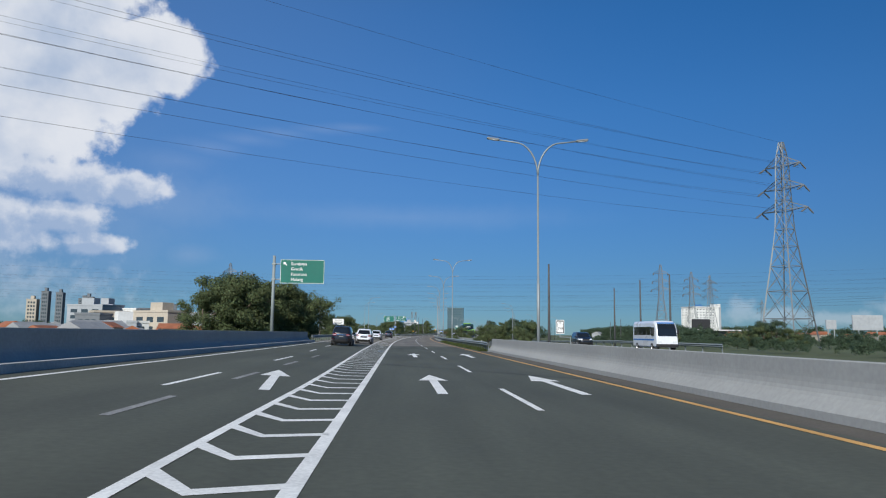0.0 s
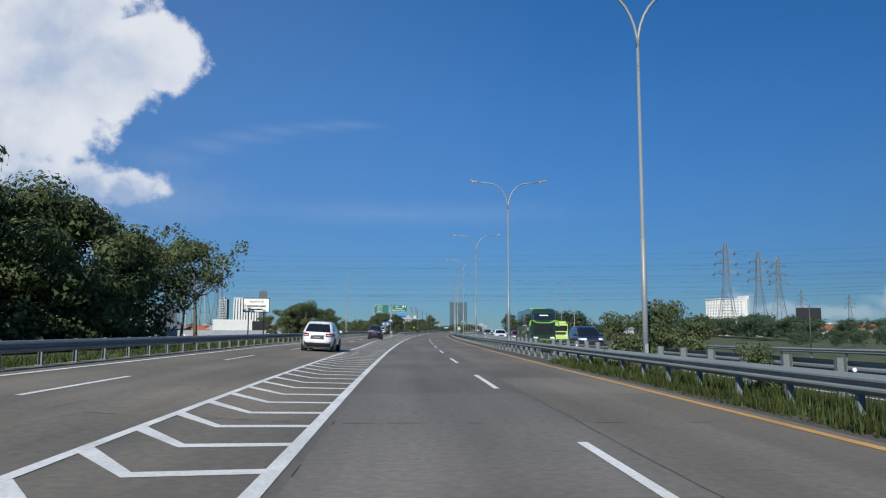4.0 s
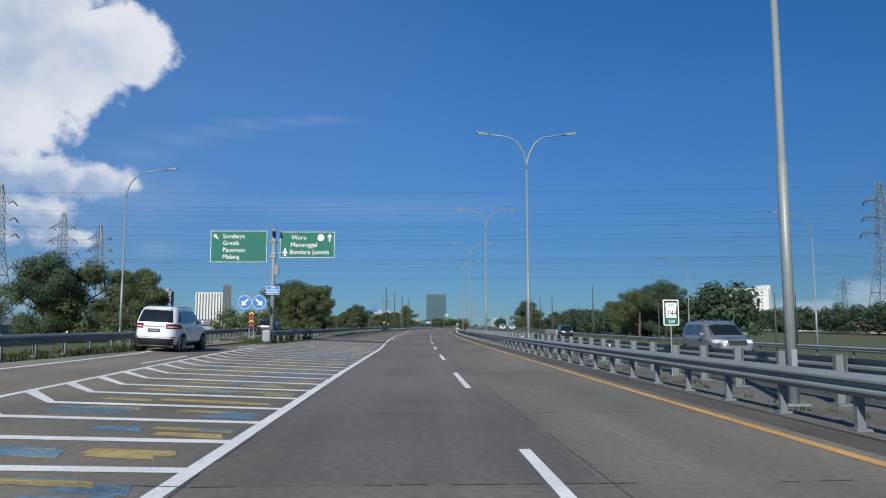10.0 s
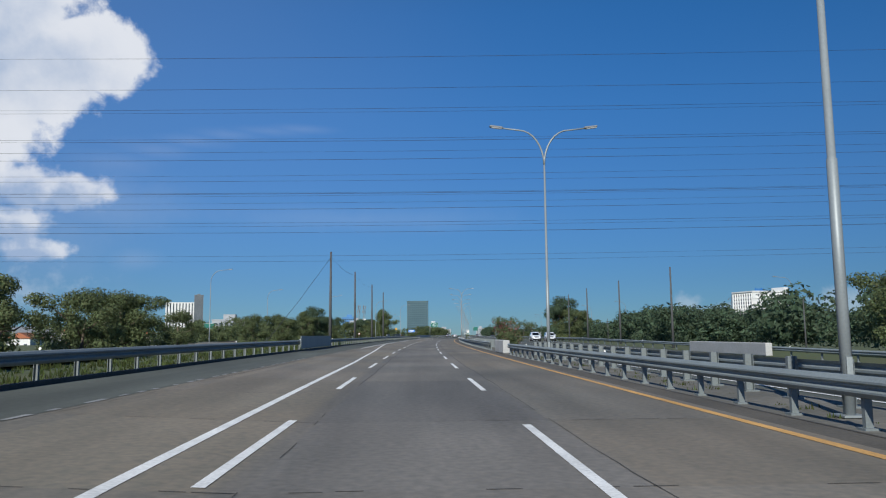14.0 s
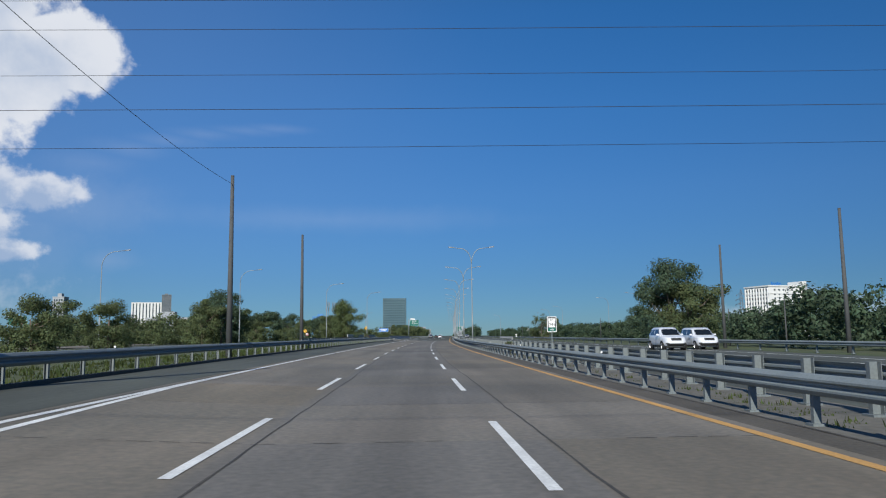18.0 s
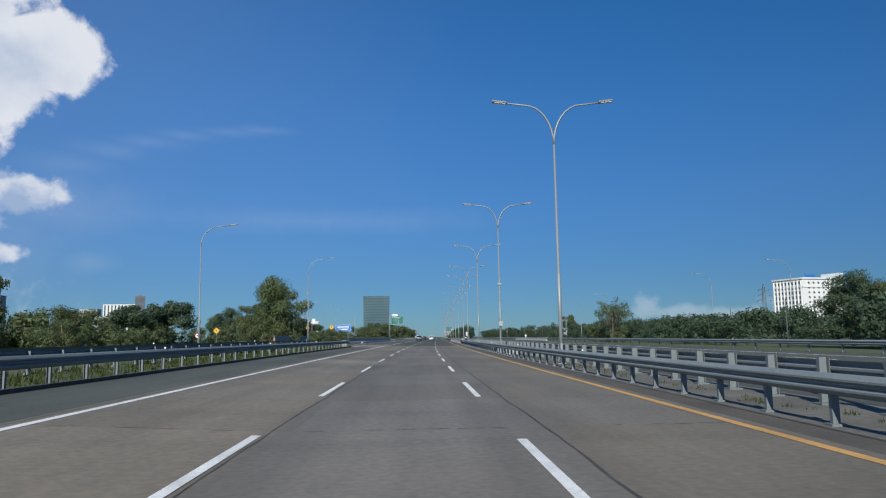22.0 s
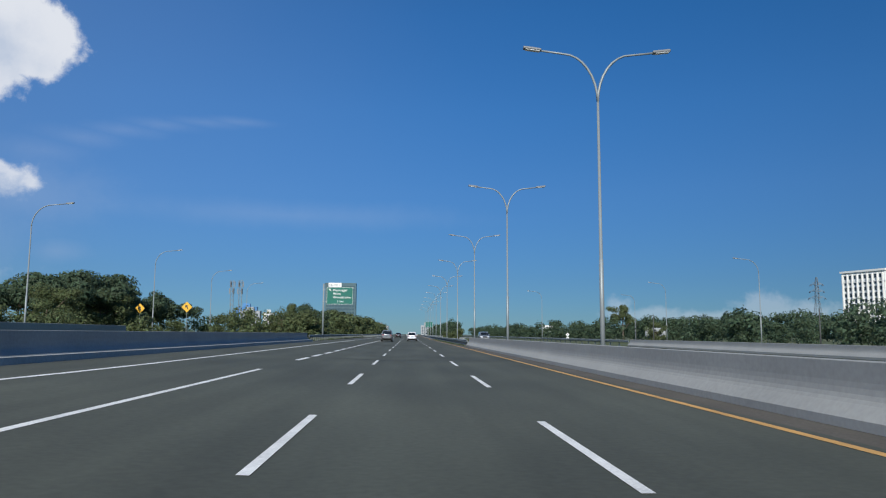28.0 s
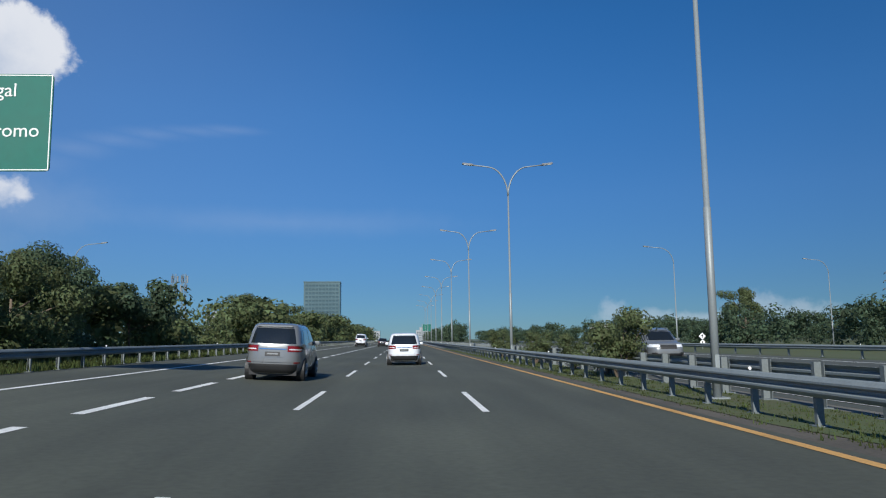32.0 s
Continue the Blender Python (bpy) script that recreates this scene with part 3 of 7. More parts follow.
def build_paint():
    lines = thing("lane_markings", Matrix(), "white broken lane lines painted on the road", "lane marking", kind="structure")
    for s, n in dash_starts():
        part("lane_dash", patch(bmesh.new(), ((s, 0.01), (s, 0.14), (s + n, 0.14), (s + n, 0.01))), PAINT, lines)
        if s > 272:
            part("lane_dash", patch(bmesh.new(), ((s + 0.8, -3.60), (s + 0.8, -3.47), (s + n + 0.8, -3.47), (s + n + 0.8, -3.60))), PAINT, lines)
    s = 648.0
    while s < 1200:       # wide broken line of the merging lane
        part("lane_dash", patch(bmesh.new(), ((s, -6.98), (s, -6.76), (s + 3.6, -6.76), (s + 3.6, -6.98))), PAINT, lines)
        s += 5.4
    left = along(((0, -7.45), (35, -7.5), (60, -8.3), (125, -8.6), (160, -7.8), (180, -8.1), (232, -8.4), (262, -9.8)))
    for k in range(-4, 19):
        s = 16.0 + 14.2 * k
        part("lane_dash", patch(bmesh.new(), ((s, left(s)), (s, left(s) + 0.13), (s + 5, left(s + 5) + 0.13), (s + 5, left(s + 5)))), PAINT, lines)
    for k in range(5):    # old, half removed line
        s = 2.5 + 8.2 * k
        part("worn_dash", patch(bmesh.new(), ((s, -6.65), (s, -6.5), (s + 3.2, -6.5), (s + 3.2, -6.65)), 0.007), PAINT_OLD, lines, "worn grey dash")
    for lane in (10.6, 14.2, 17.6):
        for k in range(2, 66):
            s = 5.0 + lane + 13.25 * k
            part("lane_dash", patch(bmesh.new(), ((s, lane), (s, lane + 0.14), (s + 5, lane + 0.14), (s + 5, lane)), 0.0), PAINT, lines)
    edge = thing("edge_lines", Matrix(), "solid painted edge lines", "edge line", kind="structure")
    part("yellow_line", band(bmesh.new(), -200, 1700, 3.36, 3.53, 0.006), YELLOW, edge, "orange-yellow line along the median")
    part("white_line", band(bmesh.new(), -200, 1700, 20.6, 20.8, 0.002), PAINT, edge)
    part("white_line", band(bmesh.new(), -200, 1700, 7.4, 7.55, 0.002), PAINT, edge)
    solid = along(((-200, -3.40), (60, -3.38), (115, -3.30), (160, -3.25), (240, -3.2), (265, -3.15), (290, -3.85), (315, -4.3), (345, -4.6), (370, -5.25), (385, -5.85), (412, -6.95), (428, -7.05), (600, -6.85), (700, -6.85)))
    half = along(((262, 0.085), (275, 0.075)))
    part("white_line", band(bmesh.new(), -200, 640, lambda s: solid(s) - half(s), lambda s: solid(s) + half(s), 0.006), PAINT, edge)
    part("white_line", band(bmesh.new(), 378, 432, -7.1, -6.95, 0.007), PAINT, edge)
    far = along(((-200, -10.3), (60, -10.3), (85, -10.7), (165, -10.05), (222, -10.2), (247, -10.7), (262, -12.4), (300, -16.8), (350, -24.7), (440, -39)))
    part("white_line", band(bmesh.new(), -200, 440, lambda s: far(s) - 0.08, lambda s: far(s) + 0.08, 0.009), PAINT, edge)
    merge = along(((560, -15.6), (590, -12.9), (612, -11.2), (636, -10.3), (1700, -10.3)))
    part("white_line", band(bmesh.new(), 562, 1700, lambda s: merge(s) - 0.09, lambda s: merge(s) + 0.09, 0.009), PAINT, edge)
    rnd = random.Random(19)
    at = 285.0
    while at < 352:      # crumbs of a line at the edge of the concrete
        n = rnd.uniform(0.15, 0.9)
        part("worn_dash", patch(bmesh.new(), ((at, -7.44), (at + 0.05, -7.44 + rnd.uniform(0.07, 0.15)), (at + n, -7.44 + rnd.uniform(0.07, 0.15)), (at + n - 0.04, -7.45)), 0.010), PAINT_OLD, edge, "worn remains of a white line")
        at += n + rnd.uniform(0.15, 1.1)
    return solid


SOLID = build_paint()


def build_gore():
    """Chevron island between the main lanes and the exit."""
    g = thing("chevron_marking", Matrix(), "white chevron hatching between the lanes and the exit, with faded blue and ochre bars", "road marking", kind="structure")
    left = along(((-60, -4.5), (6, -4.76), (20, -4.7), (52, -5.1), (108, -5.5), (142, -5.55), (165, -5.95), (213, -6.85), (226, -7.2), (240, -8.1), (251, -8.8), (262, -9.2), (290, -8.9)))
    part("border_line", band(bmesh.new(), -60, 262, lambda s: left(s) - 0.07, lambda s: left(s) + 0.07, 0.007), PAINT, g)
    row = along(((-85, -21.5), (0, 118.8), (27, 163.1), (54, 206.8), (67, 228.8), (71, 235.6), (100, 284.0)))
    for k in range(-85, 98):
        s = row(k)
        a, b = left(s), SOLID(s)
        mid = a + 0.42 * (b - a) if s < 100 else a + 0.98
        bm = bmesh.new()
        lean = min(1.35, (mid - a) * 1.3)
        wide = 0.25
        bend = s - 0.45
        if s < 256:
            patch(bm, ((bend + lean, a), (bend, mid), (bend + wide, mid), (bend + lean + wide * 1.6, a)), 0.006)
        else:
            mid = a
        patch(bm, ((bend, mid), (s, b), (s + wide, b), (bend + wide, mid)), 0.006)
        part("chevron_bar", bm, PAINT, g)
    # remains of an older coloured pattern between the bars
    rnd = random.Random(12)
    for s0, s1, count, gold in ((52, 58, 8, 0), (76, 81, 7, 1), (134, 137.5, 7, 1), (143, 150, 9, 0), (169, 176, 9, 1), (226, 259, 120, 0.5)):
        for _ in range(count):
            s = row(rnd.randrange(-85, 97)) + rnd.uniform(0.35, 1.0)
            while not s0 < s < s1:
                s = row(rnd.randrange(-85, 97)) + rnd.uniform(0.35, 1.0)
            a, b = left(s) + 1.1, SOLID(s) - 0.2
            d, n, w = a + (b - a) * rnd.random() ** 0.6, rnd.uniform(0.2, 0.42), rnd.uniform(0.4, 1.5)
            d0, d1 = max(a, d - w / 2), min(b, d + w / 2)
            mat = GOLD_PAINT if rnd.random() < gold else BLUE_PAINT
            part("old_paint", patch(bmesh.new(), ((s, d0), (s + rnd.uniform(-0.1, 0.1), d1), (s + n, d1 - 0.1), (s + n * 0.9, d0)), 0.003 + 0.0015 * rnd.random()), mat, g)
    g2 = thing("chevron_marking", Matrix(), "white hatching between the lanes where the ramp joins", "road marking", kind="structure")
    for k in range(8):
        s = 574 + 3.0 * k
        part("chevron_bar", patch(bmesh.new(), ((s, -8.9 + 0.1 * k), (s + 0.3, -8.9 + 0.1 * k), (s + 0.9, -7.05), (s + 0.6, -7.05)), 0.007), PAINT, g2)
    part("border_line", band(bmesh.new(), 566, 622, along(((566, -10.2), (590, -8.75), (622, -7.15))), along(((566, -10.06), (590, -8.61), (622, -7.01))), 0.007), PAINT, g2)


build_gore()


def arrow(s, d, n=7.6, bend=0.0, mat=PAINT):
    bm = bmesh.new()
    patch(bm, ((s, d - 0.12), (s, d + 0.12), (s + n * 0.62, d + 0.12 + bend * 0.6), (s + n * 0.62, d - 0.12 + bend * 0.6)), 0.009)
    e = s + n * 0.62
    patch(bm, ((e, d - 0.42 + bend * 0.6), (e, d + 0.42 + bend * 0.6), (s + n, d + bend)), 0.0091)
    return bm


arrows = thing("lane_arrows", Matrix(), "white straight-on arrows painted on the lanes", "road arrow", kind="structure")
for s, d in ((16.7, -1.47), (16.7, 1.8), (42.0, -1.5), (42.0, 1.8)):
    part("arrow_mark", arrow(s, d), PAINT, arrows)
for s, d in ((16.2, -5.35),):
    part("arrow_mark", arrow(s, d, 7.6, -0.9), PAINT, arrows, "arrow that bears to the exit")


def build_joints():
    j = thing("slab_joints", Matrix(), "dark sealed joints between the concrete slabs", "joint", kind="structure")
    rnd = random.Random(8)
    for line in (lambda s: 0.55, along(((80, -3.12), (415, -3.12), (442, -3.36), (590, -3.40))), lambda s: -7.2):
        d = line(0)
        bm = bmesh.new()
        wob = [0.0]
        ss = stations(80, 590, 0.6)
        for _ in ss:
            wob.append(max(-0.05, min(0.05, wob[-1] + rnd.uniform(-0.02, 0.02))))
        prev = None
        for s, w in zip(ss, wob):
            slim = 0.45 if s < 330 else 1.0
            v = [bm.verts.new(P(s, line(s) + w + e, bank(line(s)) + 0.004)) for e in (slim * (-0.008 - rnd.random() * 0.016), slim * (0.008 + rnd.random() * 0.016))]
            if prev and (s > 330 or rnd.random() < (0.92 if d > 0 else 0.25)):
                bm.faces.new((prev[0], prev[1], v[1], v[0]))
            prev = v
        part("long_joint", bm, SEAL, j)
    s = 84.0
    while s < 588:
        bm = bmesh.new()
        d = -7.0
        while d < 3.3:
            n = rnd.uniform(0.15, 0.5)
            if rnd.random() < (0.4 if s < 330 else 0.68):
                o = rnd.uniform(-0.02, 0.02)
                patch(bm, ((s + o, d), (s + o, d + n), (s + o + 0.024, d + n), (s + o + 0.024, d)), 0.004)
            d += n + rnd.uniform(0.02, 0.2)
        part("cross_joint", bm, SEAL, j)
        s += 5.15
    for s0, s1, w in ((32.8, 25.5, 0.22), (69.2, 59.2, 0.3), (613.5, 613.5, 0.2), (653, 653, 0.25), (697.6, 697.6, 0.36), (698.9, 698.9, 0.2)):
        bm = bmesh.new()
        a, b = LEFT_EDGE(s0) + 0.05, 3.7
        slope = (s1 - s0) / 4.8
        pts = [a + (b - a) * k / 8 for k in range(9)]
        prev = None
        for d in pts:
            c = s0 + slope * (d + 3.4)
            v = [bm.verts.new(P(c + e, d, bank(d) + 0.0045)) for e in (-w / 2, w / 2)]
            if prev:
                bm.faces.new((prev[0], v[0], v[1], prev[1]))
            prev = v
        part("bridge_joint", bm, TAR, j, "dark bridge joint across the lanes")


build_joints()


# ---- barriers ----
def concrete_wall(name, s0, s1, offset, side, height, label, foot=True):
    """A median wall with a sloped foot; side +1 has the road on its left."""
    w = thing(name, Matrix(), label, "barrier", kind="structure")
    f = side
    prof = [(0, 0), (0, 0.15), (f * 0.015, 0.165), (f * 0.20, 0.35), (f * 0.245, 0.41), (f * 0.275, 0.48), (f * 0.293, 0.57), (f * 0.30, 0.66), (f * 0.30, height - 0.015), (f * 0.315, height), (f * 0.49, height), (f * 0.505, height - 0.015), (f * 0.55, 0)]
    if side < 0:
        prof = prof[::-1]
    cuts = stations(s0, s1, 6.0)
    for a, b in zip(cuts, cuts[1:]):
        bm = sweep(bmesh.new(), prof, stations(a + 0.001, b - 0.001, 3), offset, True)
        part("wall_panel", bm, CONCRETE if side > 0 else CONCRETE_OLD, w)
    return w


concrete_wall("median_wall", -90, 58, along(((-90, 4.45), (52, 4.45), (58, 4.55))), 1, 0.98, "grey concrete median wall with a sloped foot")
concrete_wall("median_wall", 614, 699.3, along(((614, 4.65), (620, 4.45), (690, 4.45), (699.3, 4.5))), 1, 0.98, "grey concrete median wall with a sloped foot")
concrete_wall("bridge_parapet", -90, 76, along(((-90, -11.45), (76, -11.45))), -1, 0.98, "shaded concrete bridge parapet with a raised kerb")
concrete_wall("bridge_parapet", 600, 699, along(((600, -15.2), (625, -13.3), (699, -13.1))), -1, 0.95, "shaded concrete bridge parapet with a raised kerb")
concrete_wall("ramp_parapet", 588, 676, along(((588, -23), (676, -24.5))), -1, 1.45, "grey concrete wall of the side road")
concrete_wall("median_wall", 640, 703, along(((640, 24), (660, 24), (703, 24.2))), 1, 0.8, "pale concrete wall beyond the opposite lanes")
for s0, s1, off, lab in ((-90, 76, -11.1, "pale kerb at the foot of the parapet"), (612, 699, -12.9, "pale kerb at the foot of the parapet")):
    solo("kerb_left", sweep(bmesh.new(), [(-0.2, -0.02), (-0.2, 0.2), (0.1, 0.2), (0.13, -0.02)], stations(s0, s1, 4), lambda s: off, True), CONCRETE_PALE, lab, "kerb", "structure")
solo("kerb_left", sweep(bmesh.new(), [(-0.12, -0.02), (-0.12, 0.1), (0.05, 0.1), (0.06, -0.02)], stations(296, 566, 4), along(((296, -9.55), (326, -9.85), (398, -9.8), (566, -9.8))), True), SEAL, "dark low kerb under the guardrail", "kerb", "structure")


# the rail's steel at three quarters: the posts' shade is put into the colour
POST_SHADED = material("shaded_post_steel", (0.178, 0.203, 0.208), 0.6, 0.1, vary=0.2, grain=20, stain=0.8, bump=0.05)


def post_mesh(wide, thick, height, plate):
    """A folded steel post on a bolted base plate; its broad side looks along the road."""
    bm = bmesh.new()
    box(bm, -wide / 2, -thick / 2, -0.1, wide / 2, -thick / 2 + 0.012, height)
    box(bm, -wide / 2, -thick / 2 + 0.012, -0.1, -wide / 2 + 0.012, thick / 2, height)
    box(bm, wide / 2 - 0.012, -thick / 2 + 0.012, -0.1, wide / 2, thick / 2, height)
    box(bm, -plate, -plate, -0.02, plate, plate, 0.022)
    return mesh_of(bm, "post", POST_SHADED)


POST = post_mesh(0.11, 0.08, 0.68, 0.11)
POST_WIDE = post_mesh(0.20, 0.11, 0.85, 0.16)
REFLECTOR = mesh_of(rod(bmesh.new(), (0, -0.008, 0.04), (0, 0.008, 0.04), 0.032, n=12), "reflector", SIGN_WHITE)


def guardrail(s0, s1, offset, face, label, gap=2.0, posts=POST, top=0.74, mat=GALV, back_by=0.07):
    """W-beam rail; face -1: its front looks to the left (towards smaller d)."""
    g = thing("guardrail", Matrix(), label, "guardrail", "guardrails along the road", "structure")
    f = face
    z = top
    w = [(0.0, z), (f * 0.035, z - 0.015), (f * 0.085, z - 0.07), (f * 0.085, z - 0.10), (f * 0.01, z - 0.135), (f * 0.01, z - 0.175), (f * 0.085, z - 0.21), (f * 0.085, z - 0.24), (f * 0.035, z - 0.295), (0.0, z - 0.31)]
    back = [(d - f * 0.012, zz) for d, zz in w[::-1]]
    prof = w + back
    ss = stations(s0, s1, 6.0)
    bm = sweep(bmesh.new(), prof, ss, offset, True)
    bmesh.ops.recalc_face_normals(bm, faces=bm.faces)
    part("beam", bm, mat, g)
    s = s0 + 0.3
    k = 0
    while s < s1 and k < 299:
        o = offset(s)
        m = place(s, o - f * back_by, rise(s, o), 0 if f < 0 else 180)
        part("post", posts, None, g, m=m)
        if k % 9 == 3 and posts is POST:
            part("reflector", REFLECTOR, None, g, "white round reflector", m=place(s, o - f * 0.01, rise(s, o) + top))
        s += gap
        k += 1
    return g


RAIL_M = along(((54, 4.3), (62, 4.62), (600, 4.62), (700, 4.62), (1000, 4.62)))
guardrail(57, 360, RAIL_M, -1, "grey steel guardrail along the median", 2.0)
guardrail(374, 613.9, RAIL_M, -1, "grey steel guardrail along the median", 2.0)
guardrail(699.35, 1010, RAIL_M, -1, "grey steel guardrail along the median", 2.0)
guardrail(88, 360, lambda s: 6.35, 1, "grey steel guardrail of the opposite lanes with broad posts", 2.0, POST_WIDE, 0.80, GALV, 0.115)
guardrail(379, 612, lambda s: 6.35, 1, "grey steel guardrail of the opposite lanes with broad posts", 2.0, POST_WIDE, 0.80, GALV, 0.115)
guardrail(700, 1000, lambda s: 6.35, 1, "grey steel guardrail of the opposite lanes with broad posts", 2.0, POST_WIDE, 0.80, GALV, 0.115)
guardrail(266, 566, along(((266, -9.7), (284, -9.4), (309, -9.85), (326, -10.1), (398, -10.0), (445, -10.3), (520, -10.2), (560, -10.1), (566, -10.0))), 1, "grey steel guardrail beside the grass", 2.0)
guardrail(78, 300, along(((78, -11.5), (172, -11.3), (228, -11.7), (262, -13.0), (300, -18.2))), 1, "grey steel guardrail beside the exit lane", 2.0, top=0.66)
guardrail(470, 566, along(((470, -13.4), (540, -12.4), (566, -11.2))), -1, "steel guardrail of the joining ramp seen from behind", 2.0, top=0.78)
guardrail(266, 300, along(((266, -10.2), (300, -11.4))), -1, "steel guardrail on the exit side of the island", 2.0)
guardrail(699, 1000, along(((699, -13.2), (760, -13.4), (1000, -13.4))), 1, "grey steel guardrail beside the trees", 2.0)
guardrail(60, 640, lambda s: 24.4, -1, "far steel guardrail beyond the opposite lanes", 4.0)
guardrail(703.2, 1000, lambda s: 24.4, -1, "far steel guardrail beyond the opposite lanes", 4.0)

for s, d in ((266.0, -9.95), (566.3, -10.6)):
    solo("barrel_nose", boxed(-0.25, -0.2, 0, 0.25, 0.25, 0.78, bevel=0.1), GALV_DARK, "rounded steel end of the guardrails at the island", "guardrail end", "structure", m=place(s, d, bank(d)))


# ---- lamp posts ----
def lamp_head(m, parent):
    h = part("lamp_head", boxed(-0.36, -0.13, -0.06, 0.36, 0.13, 0.05, bevel=0.04), LAMP_GREY, parent, "grey lamp housing", m=m)
    part("lens", boxed(-0.26, -0.1, -0.075, 0.3, 0.1, -0.058), LENS, h)


def lamp_post(arms):
    label = "tall grey steel double-armed lamp post on the median" if arms == 2 else "tall grey steel lamp post with one curved arm"
    t = thing("street_lamp", Matrix(), label, "street lamp", "lamp posts along the road")
    bm = bmesh.new()
    tube(bm, [(0, 0, 0), (0, 0, 4.2), (0, 0, 4.21), (0, 0, 10.6)], [0.094, 0.085, 0.069, 0.049], 10)
    part("pole", bm, LAMP_STEEL, t, smooth=True)
    part("base_plate", boxed(-0.2, -0.2, 0, 0.2, 0.2, 0.04, bevel=0.008), LAMP_STEEL, t)
    part("service_hatch", boxed(-0.05, -0.105, 0.6, 0.05, -0.084, 0.95, bevel=0.005), GALV_DARK, t)
    for sx in ((-1, 1) if arms == 2 else (1,)):
        pts = []
        reach = 1.0 if arms == 2 else 1.3
        for k in range(9):
            u = k / 8 * math.pi / 2
            pts.append((sx * 1.35 * reach * (1 - math.cos(u)), 0, 10.4 + 1.95 * math.sin(u)))
        pts.append((sx * 2.3 * reach, 0, 12.47))
        part("arm", tube(bmesh.new(), pts, [0.05] * 6 + [0.042] * 4, 8), LAMP_STEEL, t, smooth=True)
        lamp_head(Matrix.Translation((sx * (2.3 * reach + 0.28), 0, 12.53)) @ pose(0, 0, 0, 0, -7 * sx, 0), t)
    return t


double, single = lamp_post(2), lamp_post(1)
LAMPS = (-30, 41, 111, 142.8, 174.2, 204.4, 234.2, 263.6, 291.9, 320.8, 347.8, 486.8, 514, 541.4, 569.6, 597, 615.3, 643, 670, 697.8, 726.7, 757, 786, 814, 842, 867, 896, 925, 955)
for k, s in enumerate(LAMPS):
    m = place(s, 5.33, 0.0, random.Random(k).uniform(-1.5, 1.5))
    if k == 0:
        double.matrix_world = m
    else:
        copy_thing(double, m)
SIDE = ((235, -16.6), (275, -22.2), (433, -38), (488, -42), (517, -32), (552, -23), (584, -17.8), (690.4, -40.1), (732.6, -42), (770.1, -43.1), (808, -44))
for k, (s, d) in enumerate(SIDE):
    m = place(s, d, 0.2, 0, 1.13 if s > 660 else 1.0)
    if k == 0:
        single.matrix_world = m
    else:
        copy_thing(single, m)
for s, d in ((243, 30), (286, 34), (452, 69), (557, 60), (590, 54), (614, 51), (679, 47), (716, 47), (765, 51), (797, 31), (812, 59), (330, 38), (380, 50)):
    copy_thing(single, place(s, d, rise(s, d) - 0.4, 180))


# a camera mast box on one lamp post
cab = thing("control_cabinet", place(541.4, 5.33, 0, 0), "small grey control cabinets strapped to a lamp post", "cabinet")
part("upper_box", boxed(-0.15, -0.28, 2.14, 0.17, -0.1, 2.56, bevel=0.01), WALL_GREY, cab)
part("lid", boxed(-0.17, -0.30, 2.56, 0.19, -0.09, 2.59, bevel=0.008), LAMP_GREY, cab)
part("conduit", boxed(-0.10, -0.17, 0.0, -0.02, -0.1, 2.12, bevel=0.01), LAMP_GREY, cab)
part("band", boxed(-0.17, -0.13, 5.6, 0.17, 0.12, 5.75, bevel=0.01), GALV_DARK, cab)

# ---- things on the median strip ----
def junction_box(s, d, wide, deep, tall, turn=0.0):
    t = thing("junction_box", place(s, d, 0.0, turn), "weathered grey concrete cable box between the guardrails", "cable box", "cable boxes on the median")
    part("body", boxed(-wide / 2, -deep / 2, -0.02, wide / 2, deep / 2, tall, bevel=0.015), CONCRETE_OLD, t)
    part("lid", boxed(-wide / 2 - 0.03, -deep / 2 - 0.03, tall, wide / 2 + 0.03, deep / 2 + 0.03, tall + 0.06, bevel=0.012), CONCRETE_PALE, t)
    part("lifting_eye", tube(bmesh.new(), [(-0.06, 0, tall + 0.05), (-0.05, 0, tall + 0.11), (0.05, 0, tall + 0.11), (0.06, 0, tall + 0.05)], 0.01, 6), GALV_DARK, t)


for s, d, wide, deep, tall in ((472.6, 5.2, 0.62, 0.5, 0.42), (473.4, 5.9, 0.9, 0.6, 0.40), (539.6, 5.0, 0.55, 0.5, 0.38), (538.4, 5.9, 0.6, 0.5, 0.42), (230.5, 5.9, 0.7, 0.5, 0.35)):
    junction_box(s, d, wide, deep, tall, s % 9 - 4)


def ribbed_drum(s, d, r=0.24, tall=0.58):
    t = thing("drum", place(s, d, 0.0, s), "grey ribbed plastic drum standing between the guardrails", "drum", "drums on the median")
    zs = [(0, 0.94), (0.03, 1.0)]
    for k in range(6):
        z = 0.06 + 0.085 * k
        zs += [(z, 1.0), (z + 0.02, 0.93), (z + 0.055, 0.93), (z + 0.07, 1.0)]
    bm = bmesh.new()
    rings = [[bm.verts.new((r * q * math.cos(k * math.tau / 18), r * q * math.sin(k * math.tau / 18), z)) for k in range(18)] for z, q in zs]
    for a, b in zip(rings, rings[1:]):
        for k in range(18):
            bm.faces.new((a[k], a[(k + 1) % 18], b[(k + 1) % 18], b[k]))
    bm.faces.new(rings[0][::-1])
    bm.faces.new(rings[-1])
    part("body", bm, WALL_GREY, t, smooth=False)
    part("cover", rod(bmesh.new(), (0, 0, zs[-1][0]), (0, 0, zs[-1][0] + 0.03), r * 0.97, n=18), LAMP_GREY, t)


for s, d in ((533.9, 5.15), (533.6, 5.75), (712.4, 5.2), (712.9, 5.75)):
    ribbed_drum(s, d)


